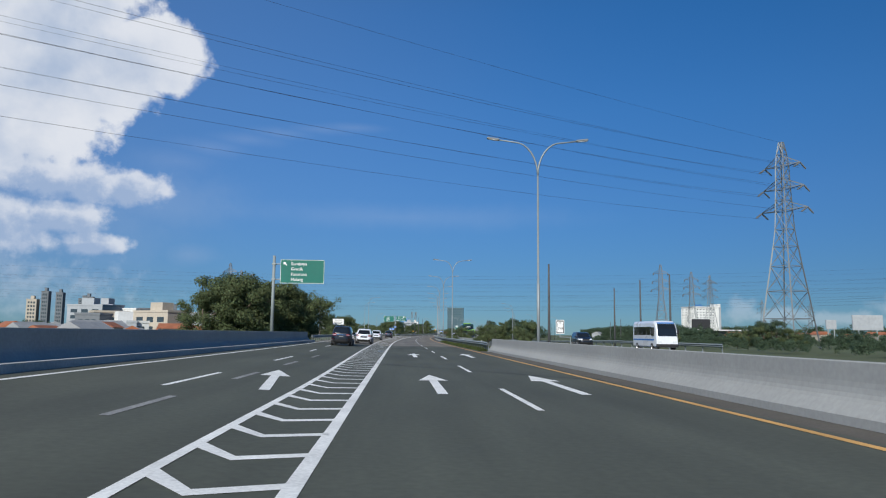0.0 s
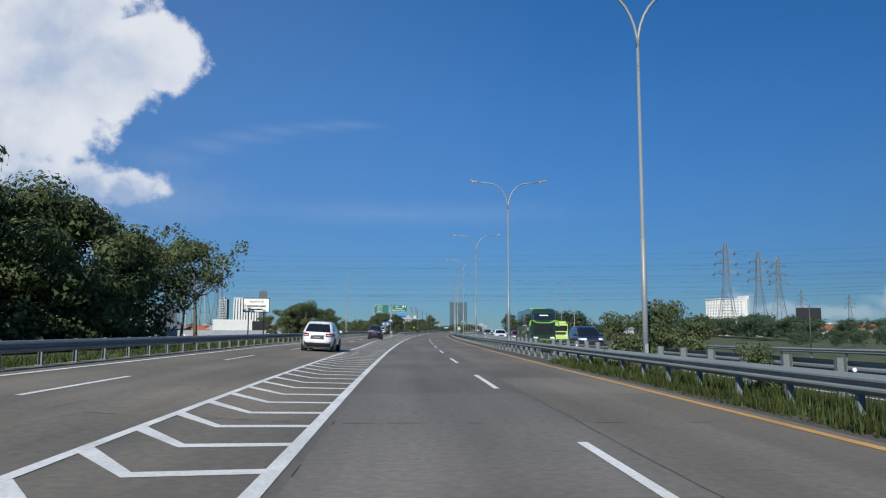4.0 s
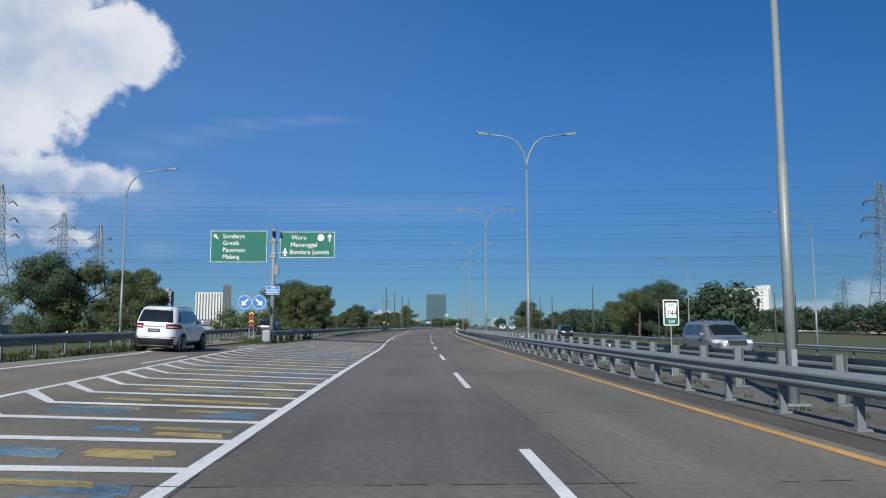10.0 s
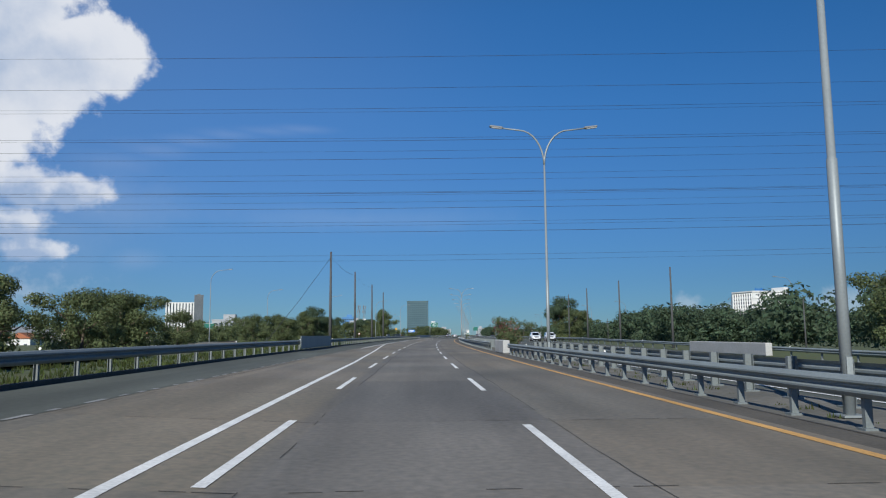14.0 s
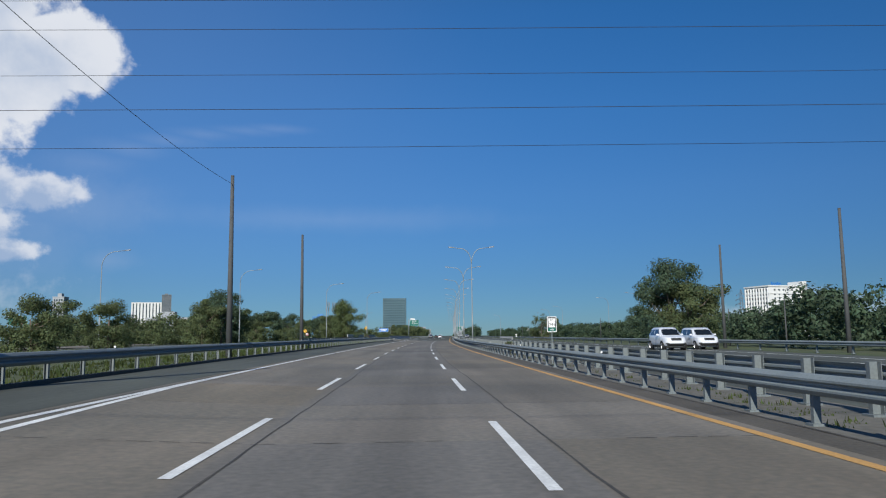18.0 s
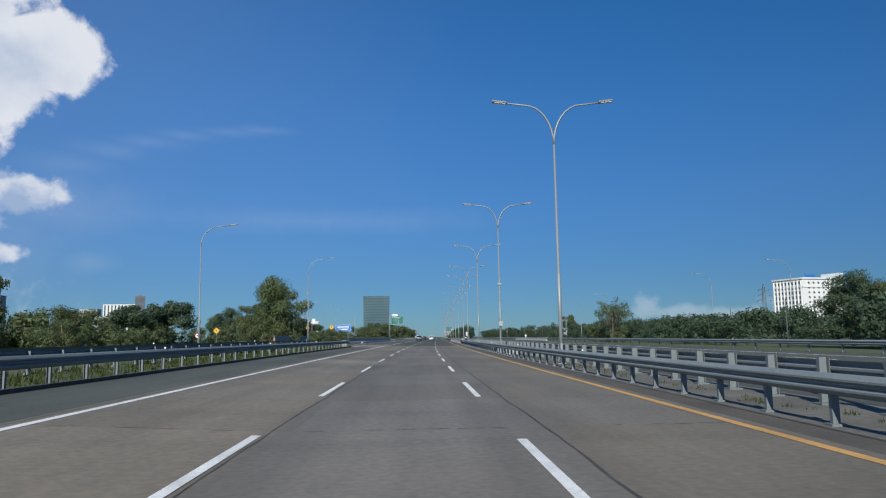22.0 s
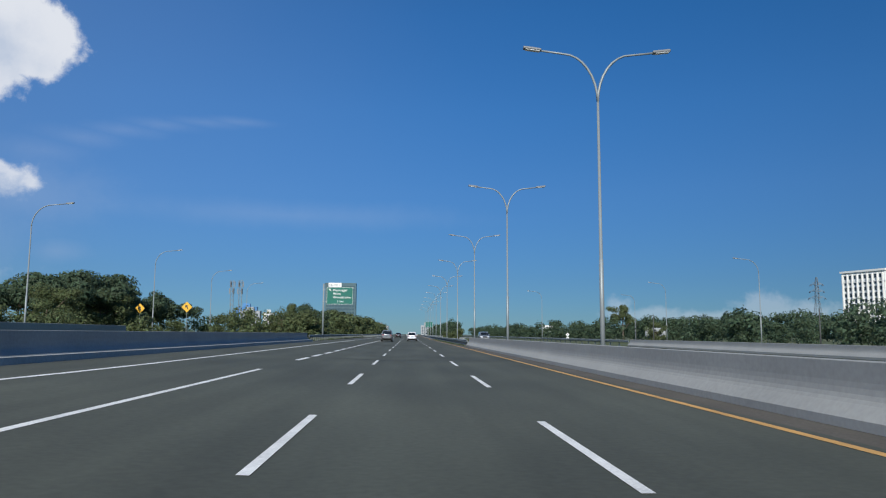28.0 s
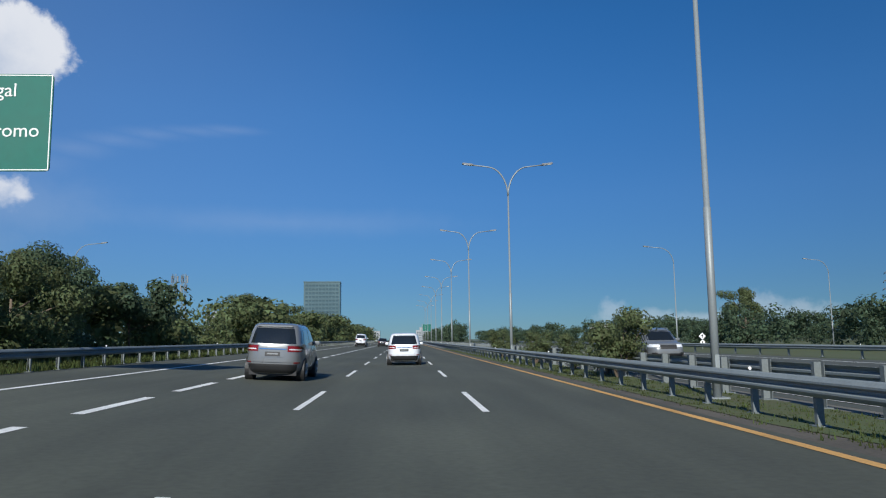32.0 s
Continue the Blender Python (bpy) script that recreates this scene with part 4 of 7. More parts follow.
def stone(s, d, size, seed):
    rnd = random.Random(seed)
    bm = bmesh.new()
    bmesh.ops.create_icosphere(bm, subdivisions=1, radius=size)
    for v in bm.verts:
        v.co *= rnd.uniform(0.7, 1.2)
        v.co.z = max(-0.02, v.co.z * 0.55)
    solo("rubble", bm, CONCRETE_PALE, "broken lump of pale concrete on the median", "rubble", m=place(s, d, 0.02, seed * 40))


for k, (s, d, n) in enumerate(((532.4, 5.0, 0.16), (532.8, 5.25, 0.12), (531.9, 5.45, 0.18), (209.6, 5.3, 0.15), (208.7, 5.2, 0.2), (209.1, 5.7, 0.14), (470.2, 5.4, 0.11), (540.8, 4.9, 0.13), (711.2, 5.3, 0.12))):
    stone(s, d, n, k)

# ---- plain poles ----
pole = thing("utility_pole", place(383.6, -10.7, 0.3), "bare dark concrete pole beside the guardrail", "pole", "bare poles")
part("shaft", rod(bmesh.new(), (0, 0, -0.3), (0, 0, 9.5), 0.17, 0.09, 10), POLE_DARK, pole, smooth=True)
part("cap", rod(bmesh.new(), (0, 0, 9.5), (0, 0, 9.56), 0.1, 0.08, 10), POLE_DARK, pole)
for s, d, n in ((407, -10.7, 1), (432, -10.7, 1), (454.8, -10.7, 1), (393, 27, 0.97), (417, 27, 0.97), (441, 27, 1.0), (461, 27, 1.0), (76, 23.0 + 3, 0.83), (98, 30, 0.95), (107, 29, 0.9), (345, 27, 0.9), (310, 27.5, 0.5), (280, 27.5, 0.5), (54, 8.6, 0.7)):
    copy_thing(pole, place(s, d, 0.3 if d < 0 else rise(s, d) - 0.1, 0, n))
for k in range(22):
    copy_thing(pole, place(150 + k * 29, 42 + 6 * math.sin(k * 2.1), -0.6, 0, 0.55))
stay = tube(bmesh.new(), [P(383.6, -10.7, 9.3), P(378, -13, 4.5), P(371, -15, 0.1)], 0.02, 5)
solo("stay_wire", stay, WIRE, "thin steel stay wire from the pole to the ground", "wire")


# ---- signs ----
def sign_panel(parent, x0, z0, x1, z1, mat, border=SIGN_WHITE, y=0.0, name="panel"):
    """A sheet that faces -y with a border line and rounded corners."""
    bm = boxed(x0, y - 0.02, z0, x1, y + 0.02, z1)
    es = [e for e in bm.edges if abs(e.verts[0].co.y - e.verts[1].co.y) > 0.01]
    bmesh.ops.bevel(bm, geom=es, offset=0.10 if x1 - x0 > 1 else 0.04, segments=3, affect="EDGES", profile=0.5)
    p = part(name, bm, mat, parent)
    if border:
        w = 0.026 if x1 - x0 > 1 else 0.02
        i = w * 0.9
        bm = bmesh.new()
        for a in ((x0 + i, z0 + i, x1 - i, z0 + i + w), (x0 + i, z1 - i - w, x1 - i, z1 - i), (x0 + i, z0 + i + w, x0 + i + w, z1 - i - w), (x1 - i - w, z0 + i + w, x1 - i, z1 - i - w)):
            box(bm, a[0], y - 0.026, a[1], a[2], y - 0.021, a[3])
        part("border", bm, border, p)
    return p


def flat_arrow(cx, cz, n, ang, y=-0.03):
    """An arrow on a sheet, pointing up when ang is 0."""
    pts = ((-0.09, -0.5), (0.09, -0.5), (0.09, 0.05), (0.34, 0.05), (0, 0.5), (-0.34, 0.05), (-0.09, 0.05))
    c, s = math.cos(radians(ang)), math.sin(radians(ang))
    bm = bmesh.new()
    f = bm.faces.new([bm.verts.new((cx + n * (c * x - s * z), y, cz + n * (s * x + c * z))) for x, z in pts])
    r = bmesh.ops.extrude_face_region(bm, geom=[f])
    bmesh.ops.translate(bm, vec=(0, 0.006, 0), verts=[v for v in r["geom"] if isinstance(v, bmesh.types.BMVert)])
    return bm


def text_on(parent, words, x, z, size, y=-0.03, mat=None):
    return lettering(words, size, parent, pose(x, y, z, 90, 0, 0), mat or SIGN_WHITE)


def brackets(t, px, xs, zs):
    for z in zs:
        bm = bmesh.new()
        rod(bm, (px, 0.06, z), (xs, 0.06, z), 0.05, n=6)
        box(bm, px - 0.16, -0.16, z - 0.08, px + 0.16, 0.16, z + 0.08, 0.02)
        part("bracket", bm, GALV_DARK, t)


def direction_sign(s, d_post, height, label):
    t = thing("direction_sign", place(s, d_post, bank(d_post)), label, "road sign")
    part("post", rod(bmesh.new(), (0, 0, 0), (0, 0, height), 0.15, 0.12, 12), GALV, t, smooth=True)
    part("base_plate", boxed(-0.3, -0.3, 0, 0.3, 0.3, 0.05, bevel=0.01), GALV, t)
    return t


a = direction_sign(62.6, -13.1, 7.3, "green direction sign to the city on a steel post")
p = sign_panel(a, 0.55, 4.95, 4.25, 6.98, SIGN_GREEN, y=-0.12)
part("arrow", flat_arrow(0.95, 6.62, 0.42, 45, -0.15), SIGN_WHITE, p)
for k, w in enumerate(("Surabaya", "Gresik", "Pasuruan", "Malang")):
    text_on(p, w, 1.45, 6.50 - 0.44 * k, 0.37, -0.15)
brackets(a, 0, 0.6, (5.3, 6.6))

b = direction_sign(270.0, -10.45, 7.35, "pair of green direction signs on one steel post")
p = sign_panel(b, -4.1, 5.1, -0.4, 7.2, SIGN_GREEN, y=-0.12)
part("arrow", flat_arrow(-3.75, 6.8, 0.42, 45, -0.15), SIGN_WHITE, p)
for k, w in enumerate(("Surabaya", "Gresik", "Pasuruan", "Malang")):
    text_on(p, w, -3.3, 6.70 - 0.45 * k, 0.40, -0.15)
p = sign_panel(b, 0.4, 5.4, 4.0, 7.15, SIGN_GREEN, y=-0.12)
for k, (w, x) in enumerate((("Waru", 1.25), ("Menanggal", 1.2), ("Bandara Juanda", 1.15))):
    text_on(p, w, x - 0.1, 6.62 - 0.48 * k, 0.42, -0.15)
part("arrow", flat_arrow(3.65, 6.75, 0.5, 0, -0.15), SIGN_WHITE, p)
plane = bmesh.new()
for q in (((-0.04, -0.25), (0.04, -0.25), (0.05, 0.25), (-0.05, 0.25)), ((-0.25, -0.06), (0.25, -0.06), (0.05, 0.08), (-0.05, 0.08)), ((-0.12, -0.25), (0.12, -0.25), (0.03, -0.15), (-0.03, -0.15))):
    plane.faces.new([plane.verts.new((0.76 + x, -0.146 - 0.001 * len(plane.faces), 5.78 + z)) for x, z in q])
part("plane_mark", plane, SIGN_WHITE, p)
hexa = rod(bmesh.new(), (3.08, -0.146, 6.75), (3.08, -0.141, 6.75), 0.24, n=6)
part("route_badge", hexa, SIGN_WHITE, p)
text_on(p, "1", 3.02, 6.66, 0.3, -0.153, SIGN_GREEN)
brackets(b, 0, -0.6, (5.5, 6.5))
brackets(b, 0, 0.8, (5.7, 6.55))
part("solar_panel", boxed(-0.32, -0.3, 7.38, 0.32, 0.3, 7.42), LAMP_GREY, b, m=pose(0, 0, 0, 6, 0, 0))
part("lower_box", boxed(0.1, -0.12, 4.3, 0.36, 0.1, 4.95, bevel=0.02), GALV, b)
pl = sign_panel(b, -0.42, 3.0, 0.48, 3.55, SIGN_BLUE, y=-0.2, name="blue_plate")
for k, (x0, x1) in enumerate(((-0.1, 0.15), (-0.32, 0.38), (-0.32, 0.38))):
    part("text_bar", boxed(x0, -0.226, 3.42 - 0.14 * k, x1, -0.222, 3.47 - 0.14 * k), SIGN_WHITE, pl)

c = thing("chevron_post", place(269.0, -11.55, 0.3), "two blue round keep-either-side signs above a red and white chevron board", "road sign")
for x in (-0.45, 0.45):
    part("post", rod(bmesh.new(), (x * 0.3, 0.03, 0), (x * 0.3, 0.03, 3.1), 0.04), GALV, c)
    disc = part("disc", rod(bmesh.new(), (x, 0, 2.55), (x, -0.02, 2.55), 0.44, n=28), SIGN_BLUE, c)
    part("ring", tube(bmesh.new(), [(x + 0.42 * math.cos(k * math.tau / 28), -0.022, 2.55 + 0.42 * math.sin(k * math.tau / 28)) for k in range(29)], 0.015, 5), SIGN_WHITE, disc)
    part("arrow", flat_arrow(x, 2.55, 0.6, 135 if x < 0 else -135, -0.028), SIGN_WHITE, disc)
board = part("board", boxed(-0.16, -0.02, 0.9, 0.16, 0.0, 1.98), SIGN_BLACK, c)
for k in range(4):
    z = 0.98 + 0.25 * k
    bm = bmesh.new()
    for sx in (-1, 1):
        bm.faces.new([bm.verts.new(v) for v in ((0, -0.024, z + 0.12), (sx * 0.15, -0.024, z), (sx * 0.15, -0.024, z + 0.11), (0, -0.024, z + 0.23))])
    part("chevron", bm, SIGN_YELLOW if k % 2 else SIGN_RED, board)

d = direction_sign(730.5, -15.3, 8.6, "green exit sign with a white tab beside the trees")
p = sign_panel(d, 0.5, 5.4, 4.55, 8.05, SIGN_GREEN, y=-0.12)
part("arrow", flat_arrow(1.0, 7.65, 0.48, 45, -0.15), SIGN_WHITE, p)
for k, w in enumerate(("Menanggal", "Waru", "Wonokromo")):
    text_on(p, w, 1.45, 7.43 - 0.55 * k, 0.52, -0.15)
text_on(p, "1 km", 2.1, 5.7, 0.5, -0.15)
tab = sign_panel(d, 0.75, 8.11, 2.75, 8.75, SIGN_WHITE, None, y=-0.12, name="tab")
text_on(tab, "KELUAR", 0.86, 8.31, 0.34, -0.15, SIGN_BLACK)
text_on(tab, "2", 2.36, 8.31, 0.36, -0.15, SIGN_BLACK)
part("divider", boxed(2.16, -0.146, 8.13, 2.18, -0.141, 8.73), SIGN_BLACK, tab)
brackets(d, 0, 0.6, (5.8, 7.65))


def km_sign(s, dd, z, scale, foot, label):
    """Kilometre plate: white rim, dark field, white shield, green foot where there is one."""
    t = thing("kilometre_sign", place(s, dd, 0, 0, scale), label, "kilometre sign")
    foot_x, low_z = (0.0, 0.0) if foot else (0.86, z - 0.32)      # the plate without a foot hangs on a cranked post
    part("post", rod(bmesh.new(), (0.0, 0.04, low_z), (0.0, 0.04, z + 0.9), 0.034), GALV, t)
    if not foot:
        part("cross_bar", rod(bmesh.new(), (-0.03, 0.04, low_z), (foot_x + 0.03, 0.04, low_z), 0.034), GALV, t)
        part("lower_post", rod(bmesh.new(), (foot_x, 0.04, 0), (foot_x, 0.04, low_z), 0.034), GALV, t)
    part("base_plate", boxed(foot_x - 0.1, -0.06, 0.0, foot_x + 0.1, 0.14, 0.015), GALV_DARK, t)
    part("clamp", boxed(-0.06, 0.0, z + 0.45, 0.06, 0.085, z + 0.52, bevel=0.008), GALV_DARK, t)
    p = sign_panel(t, -0.34, z - 0.05, 0.34, z + 1.06, SIGN_WHITE, None)
    bm = boxed(-0.295, -0.0245, z - 0.005, 0.295, -0.0205, z + 1.015)
    es = [e for e in bm.edges if abs(e.verts[0].co.y - e.verts[1].co.y) > 0.001]
    bmesh.ops.bevel(bm, geom=es, offset=0.04, segments=3, affect="EDGES", profile=0.5)
    part("dark_field", bm, SIGN_BLACK, p, "black field inside the white rim")
    bm = bmesh.new()
    low = 0.28 if foot else 0.06
    edge = ((-0.235, low), (0.235, low), (0.235, 0.66), (0.215, 0.68), (0.215, 0.72), (0.245, 0.74), (0.245, 0.93), (-0.245, 0.93), (-0.245, 0.74), (-0.215, 0.72), (-0.215, 0.68), (-0.235, 0.66))
    f = bm.faces.new([bm.verts.new((x, -0.0252, z + h)) for x, h in edge])
    r = bmesh.ops.extrude_face_region(bm, geom=[f])
    bmesh.ops.translate(bm, verts=[v for v in r["geom"] if isinstance(v, bmesh.types.BMVert)], vec=(0, -0.004, 0))
    bmesh.ops.recalc_face_normals(bm, faces=bm.faces)
    part("shield", bm, SIGN_WHITE, p, "white shield with notched sides")
    text_on(p, "KM", -0.105, z + 0.76, 0.15, -0.034, SIGN_BLACK)
    text_on(p, "744", -0.205, z + (0.37 if foot else 0.27), 0.32, -0.034, SIGN_BLACK)
    if foot:
        q = part("green_field", boxed(-0.275, -0.0295, z + 0.01, 0.275, -0.0255, z + 0.275), SIGN_GREEN, p, "green foot of the plate")
        if foot == "bar":
            part("text_bar", boxed(-0.13, -0.034, z + 0.08, 0.13, -0.0300, z + 0.21), SIGN_WHITE, q)
        else:
            text_on(q, foot, -0.135, z + 0.065, 0.19, -0.036, SIGN_WHITE)
    return t


km_sign(37.8, 5.85, 2.25, 0.64, "", "white kilometre plate behind the median wall")
km_sign(427.1, 5.1, 2.35, 0.63, "400", "white kilometre plate with a green foot on the median")
km_sign(241.5, 5.85, 2.2, 0.63, "200", "white kilometre plate with a green foot on the median")
km_sign(612.8, 5.85, 2.32, 0.63, "bar", "white kilometre plate at the start of the median wall")

bd = thing("notice_board", place(158.5, -16.6, 0.65, 8, 0.39), "white notice board with dark letters on two posts", "notice board")
p = sign_panel(bd, -3.1, 6.0, 3.1, 9.4, SIGN_WHITE, SIGN_BLACK)
text_on(p, "DILARANG", -1.6, 8.3, 0.66, -0.03, SIGN_BLACK)
for k, (x0, x1) in enumerate(((-2.2, 0.55), (0.75, 2.2))):
    part("text_bar", boxed(x0, -0.03, 7.3, x1, -0.024, 7.6), SIGN_BLACK, p)
for x0, z0, x1, z1 in ((-3.15, 5.95, 3.15, 6.12), (-3.15, 9.28, 3.15, 9.45), (-3.15, 6.12, -2.98, 9.28), (2.98, 6.12, 3.15, 9.28)):
    part("frame_bar", boxed(x0, -0.06, z0, x1, -0.03, z1), SIGN_BLACK, p)
part("text_bar", boxed(-1.6, -0.03, 6.5, 1.5, -0.024, 6.8), SIGN_BLACK, p)
for x in (-1.8, 1.8):
    part("post", rod(bmesh.new(), (x, 0.12, -1.9), (x, 0.12, 9.2), 0.14), SIGN_BLACK, bd)

bl = thing("direction_sign", place(603, -15.2, 0.45, -2), "blue information board on two posts beside the ramp", "road sign")
p = sign_panel(bl, -1.35, 2.1, 1.35, 3.15, SIGN_BLUE)
for z, x0, x1 in ((2.72, -1.05, 0.95), (2.35, -0.8, 0.75)):
    part("text_bar", boxed(x0, -0.03, z, x1, -0.024, z + 0.15), SIGN_WHITE, p)
for x in (-0.8, 0.8):
    part("post", rod(bmesh.new(), (x, 0.06, -0.3), (x, 0.06, 3.05), 0.05), GALV, bl)
thin = thing("utility_pole", place(606, -13.6, 0.45), "thin grey steel pole at the end of the rail", "pole", "bare poles")
part("shaft", rod(bmesh.new(), (0, 0, -0.3), (0, 0, 4.6), 0.05, 0.03, 8), GALV_DARK, thin, smooth=True)
part("base_plate", boxed(-0.12, -0.12, -0.05, 0.12, 0.12, 0.03), GALV_DARK, thin)
gs = thing("direction_sign", place(505, -62, -0.6), "small green road sign beyond the trees", "road sign")
sign_panel(gs, -1.4, 4.2, 1.4, 5.6, SIGN_GREEN)
part("post", rod(bmesh.new(), (-1.2, 0.06, 0), (-1.2, 0.06, 5.5), 0.08), GALV, gs)
# flat steel sheet between two lengths of the guardrail
sh = thing("sheet_barrier", place(361.5, -10.15, 0.34), "flat grey steel sheet closing a gap in the guardrail", "barrier", "", "structure")
part("sheet", sweep(bmesh.new(), [(-0.02, 0.15), (-0.02, 1.05), (0.02, 1.05), (0.02, 0.15)], stations(361, 377, 4), lambda s: -9.78, True), GALV_DARK, sh, m=place(361.5, -10.15, 0.34).inverted())
wr = thing("warning_sign", place(616.2, -40.1, 0.75, 0, 1.1), "yellow diamond warning sign on a thin post", "road sign", "warning signs")
part("plate", boxed(-0.38, -0.02, -0.38, 0.38, 0.0, 0.38, bevel=0.006), SIGN_YELLOW, wr, m=pose(0, 0, 2.2, 0, 45, 0))
part("symbol", flat_arrow(0, 2.2, 0.55, 30, -0.03), SIGN_BLACK, wr)
part("post", rod(bmesh.new(), (0, 0.03, -2.0), (0, 0.03, 2.4), 0.03), GALV, wr)
for s, dd in ((729.7, -43), (722.8, -33.9)):
    copy_thing(wr, place(s, dd, 1.9, 0, 1.3))
tw = thing("warning_sign", place(814, 41.0, 0.0), "white diamond sign above a small round plate on a post", "road sign", "warning signs")
part("plate", boxed(-0.36, -0.02, -0.36, 0.36, 0.0, 0.36, bevel=0.006), SIGN_WHITE, tw, "white diamond plate", m=pose(0, 0, 1.35, 0, 45, 0))
part("symbol", flat_arrow(0, 1.35, 0.5, 0, -0.03), SIGN_BLACK, tw)
lo = part("round_plate", rod(bmesh.new(), (0, 0, 0.42), (0, -0.02, 0.42), 0.38, n=20), SIGN_WHITE, tw, "small round white plate")
part("symbol", boxed(-0.06, -0.03, 0.22, 0.06, -0.022, 0.62), SIGN_BLACK, lo)
part("post", rod(bmesh.new(), (0, 0.03, -1.2), (0, 0.03, 1.7), 0.035), GALV, tw)
sp = thing("speed_sign", place(584.1, -33.3, 0.0, 0, 1.0), "round white speed sign with a red rim on a post", "road sign")
part("plate", rod(bmesh.new(), (0, 0, 2.1), (0, -0.02, 2.1), 0.36, n=24), SIGN_WHITE, sp)
part("rim", tube(bmesh.new(), [(0.33 * math.cos(k * math.tau / 24), -0.024, 2.1 + 0.33 * math.sin(k * math.tau / 24)) for k in range(25)], 0.04, 5), SIGN_RED, sp)
part("symbol", boxed(-0.14, -0.03, 2.0, 0.14, -0.022, 2.2), SIGN_BLACK, sp)
part("post", rod(bmesh.new(), (0, 0.03, 0), (0, 0.03, 2.3), 0.03), GALV, sp)

for s, dd, z, w, mat, lab in ((888, -9, 6, 5, SIGN_GREEN, "far green gantry sign over the road"), (892, 6, 6, 5, SIGN_GREEN, "far green gantry sign over the road")):
    g = thing("gantry_sign", place(s + 250, dd + 20, 0), lab, "road sign")
    sign_panel(g, -w / 2, z, w / 2, z + 4, mat)
    part("post", rod(bmesh.new(), (-w / 2 - 0.4, 0.1, 0), (-w / 2 - 0.4, 0.1, z + 4), 0.2), GALV, g)
    part("arm", rod(bmesh.new(), (-w / 2 - 0.4, 0.1, z + 2), (w / 2, 0.1, z + 2), 0.12), GALV, g)
# ---- pylons and conductors ----
ARM_Z, ARM_X = (27.8, 32.3, 37.0), (5.2, 4.6, 4.0)


def bar(bm, a, b, r=0.09):
    """A thin angle bar of the lattice, as a three-sided prism."""
    return rod(bm, a, b, r, n=3)


def pylon():
    t = thing("pylon", Matrix(), "tall grey lattice power pylon with three pairs of arms", "pylon", "power pylons")
    levels = [(0, 4.0), (6, 3.3), (11.5, 2.7), (16.5, 2.1), (20.5, 1.65), (24, 1.3), (27.8, 1.15), (30, 1.1), (32.3, 1.0), (34.5, 0.95), (37.0, 0.9), (39.5, 0.7), (42, 0.35)]
    bm = bmesh.new()
    for (z0, w0), (z1, w1) in zip(levels, levels[1:]):
        c0 = [(-w0, -w0, z0), (w0, -w0, z0), (w0, w0, z0), (-w0, w0, z0)]
        c1 = [(-w1, -w1, z1), (w1, -w1, z1), (w1, w1, z1), (-w1, w1, z1)]
        thick = 0.16 if z0 < 20 else 0.11
        for k in range(4):
            n = (k + 1) % 4
            bar(bm, c0[k], c1[k], thick)
            bar(bm, c0[k], c1[n], 0.07)
            bar(bm, c0[n], c1[k], 0.07)
            bar(bm, c1[k], c1[n], 0.07)
    part("lattice_body", bm, LATTICE, t)
    for z, x in zip(ARM_Z, ARM_X):
        for sx in (-1, 1):
            bm = bmesh.new()
            tip = (sx * x, 0, z + 0.2)
            for y in (-0.9, 0.9):
                bar(bm, (sx * 0.9, y, z), tip, 0.09)
                bar(bm, (sx * 0.9, y, z + 1.8), tip, 0.08)
                mid = (sx * (0.9 + x) / 2, y * 0.5, z + 0.1)
                bar(bm, (sx * 0.9, y, z + 1.8), mid, 0.06)
            arm = part("cross_arm", bm, LATTICE, t)
            for e in (-1, 1):
                ins = bmesh.new()
                a, b = Vector((sx * x, 0, z + 0.1)), Vector((sx * (x - 0.1), e * 1.9, z - 1.0))
                rod(ins, a, b, 0.12, n=6)
                for k in range(5):
                    c = a.lerp(b, 0.2 + 0.16 * k)
                    rod(ins, c, c + (b - a).normalized() * 0.06, 0.2, n=8)
                part("insulator", ins, LAMP_GREY, arm)
    return t


PYL = {"a": (158, 81, 28, 1.09), "z": (-45, -205, 28, 1.1), "b": (436, 128, 85, 0.96), "c": (470, 154, 85, 0.93), "d": (492, 171, 40, 0.92),
       "l": (391, -272, 20, 0.93), "m": (409, -284, 20, 0.92), "p": (447, -312, 5, 0.92), "r": (379, 262, 20, 0.93), "t": (399, 278, 20, 0.92), "u": (438, 306, 5, 0.92), "v": (424, -124, 85, 0.93), "w": (478, -137, 85, 0.94), "n": (512, -142, 85, 0.95),
       "e": (380, 420, 60, 1.0), "f": (430, 470, 60, 1.0), "g": (520, 560, 60, 1.0), "h": (610, 520, 60, 0.9), "i": (560, 460, 60, 0.9), "j": (900, 330, 80, 1.0), "k": (1000, 420, 80, 1.0), "o": (1150, 300, 80, 1.0)}
tower = pylon()
first = True
for key, (s, d, turn, size) in PYL.items():
    m = place(s, d, -1.2, turn - 90, size)
    if first:
        tower.matrix_world = m
        first = False
    else:
        copy_thing(tower, m)


def tip(key, level, side):
    s, d, turn, size = PYL[key]
    return place(s, d, -1.2, turn - 90, size) @ Vector((side * (ARM_X[level] - 0.1), 0, ARM_Z[level] - 1.0))


def conductor(a, b, sag, parent, thick=0.018):
    pts = [a.lerp(b, k / 20) - Vector((0, 0, sag * 4 * (k / 20) * (1 - k / 20))) for k in range(21)]
    part("conductor", tube(bmesh.new(), pts, thick, 4), WIRE, parent)


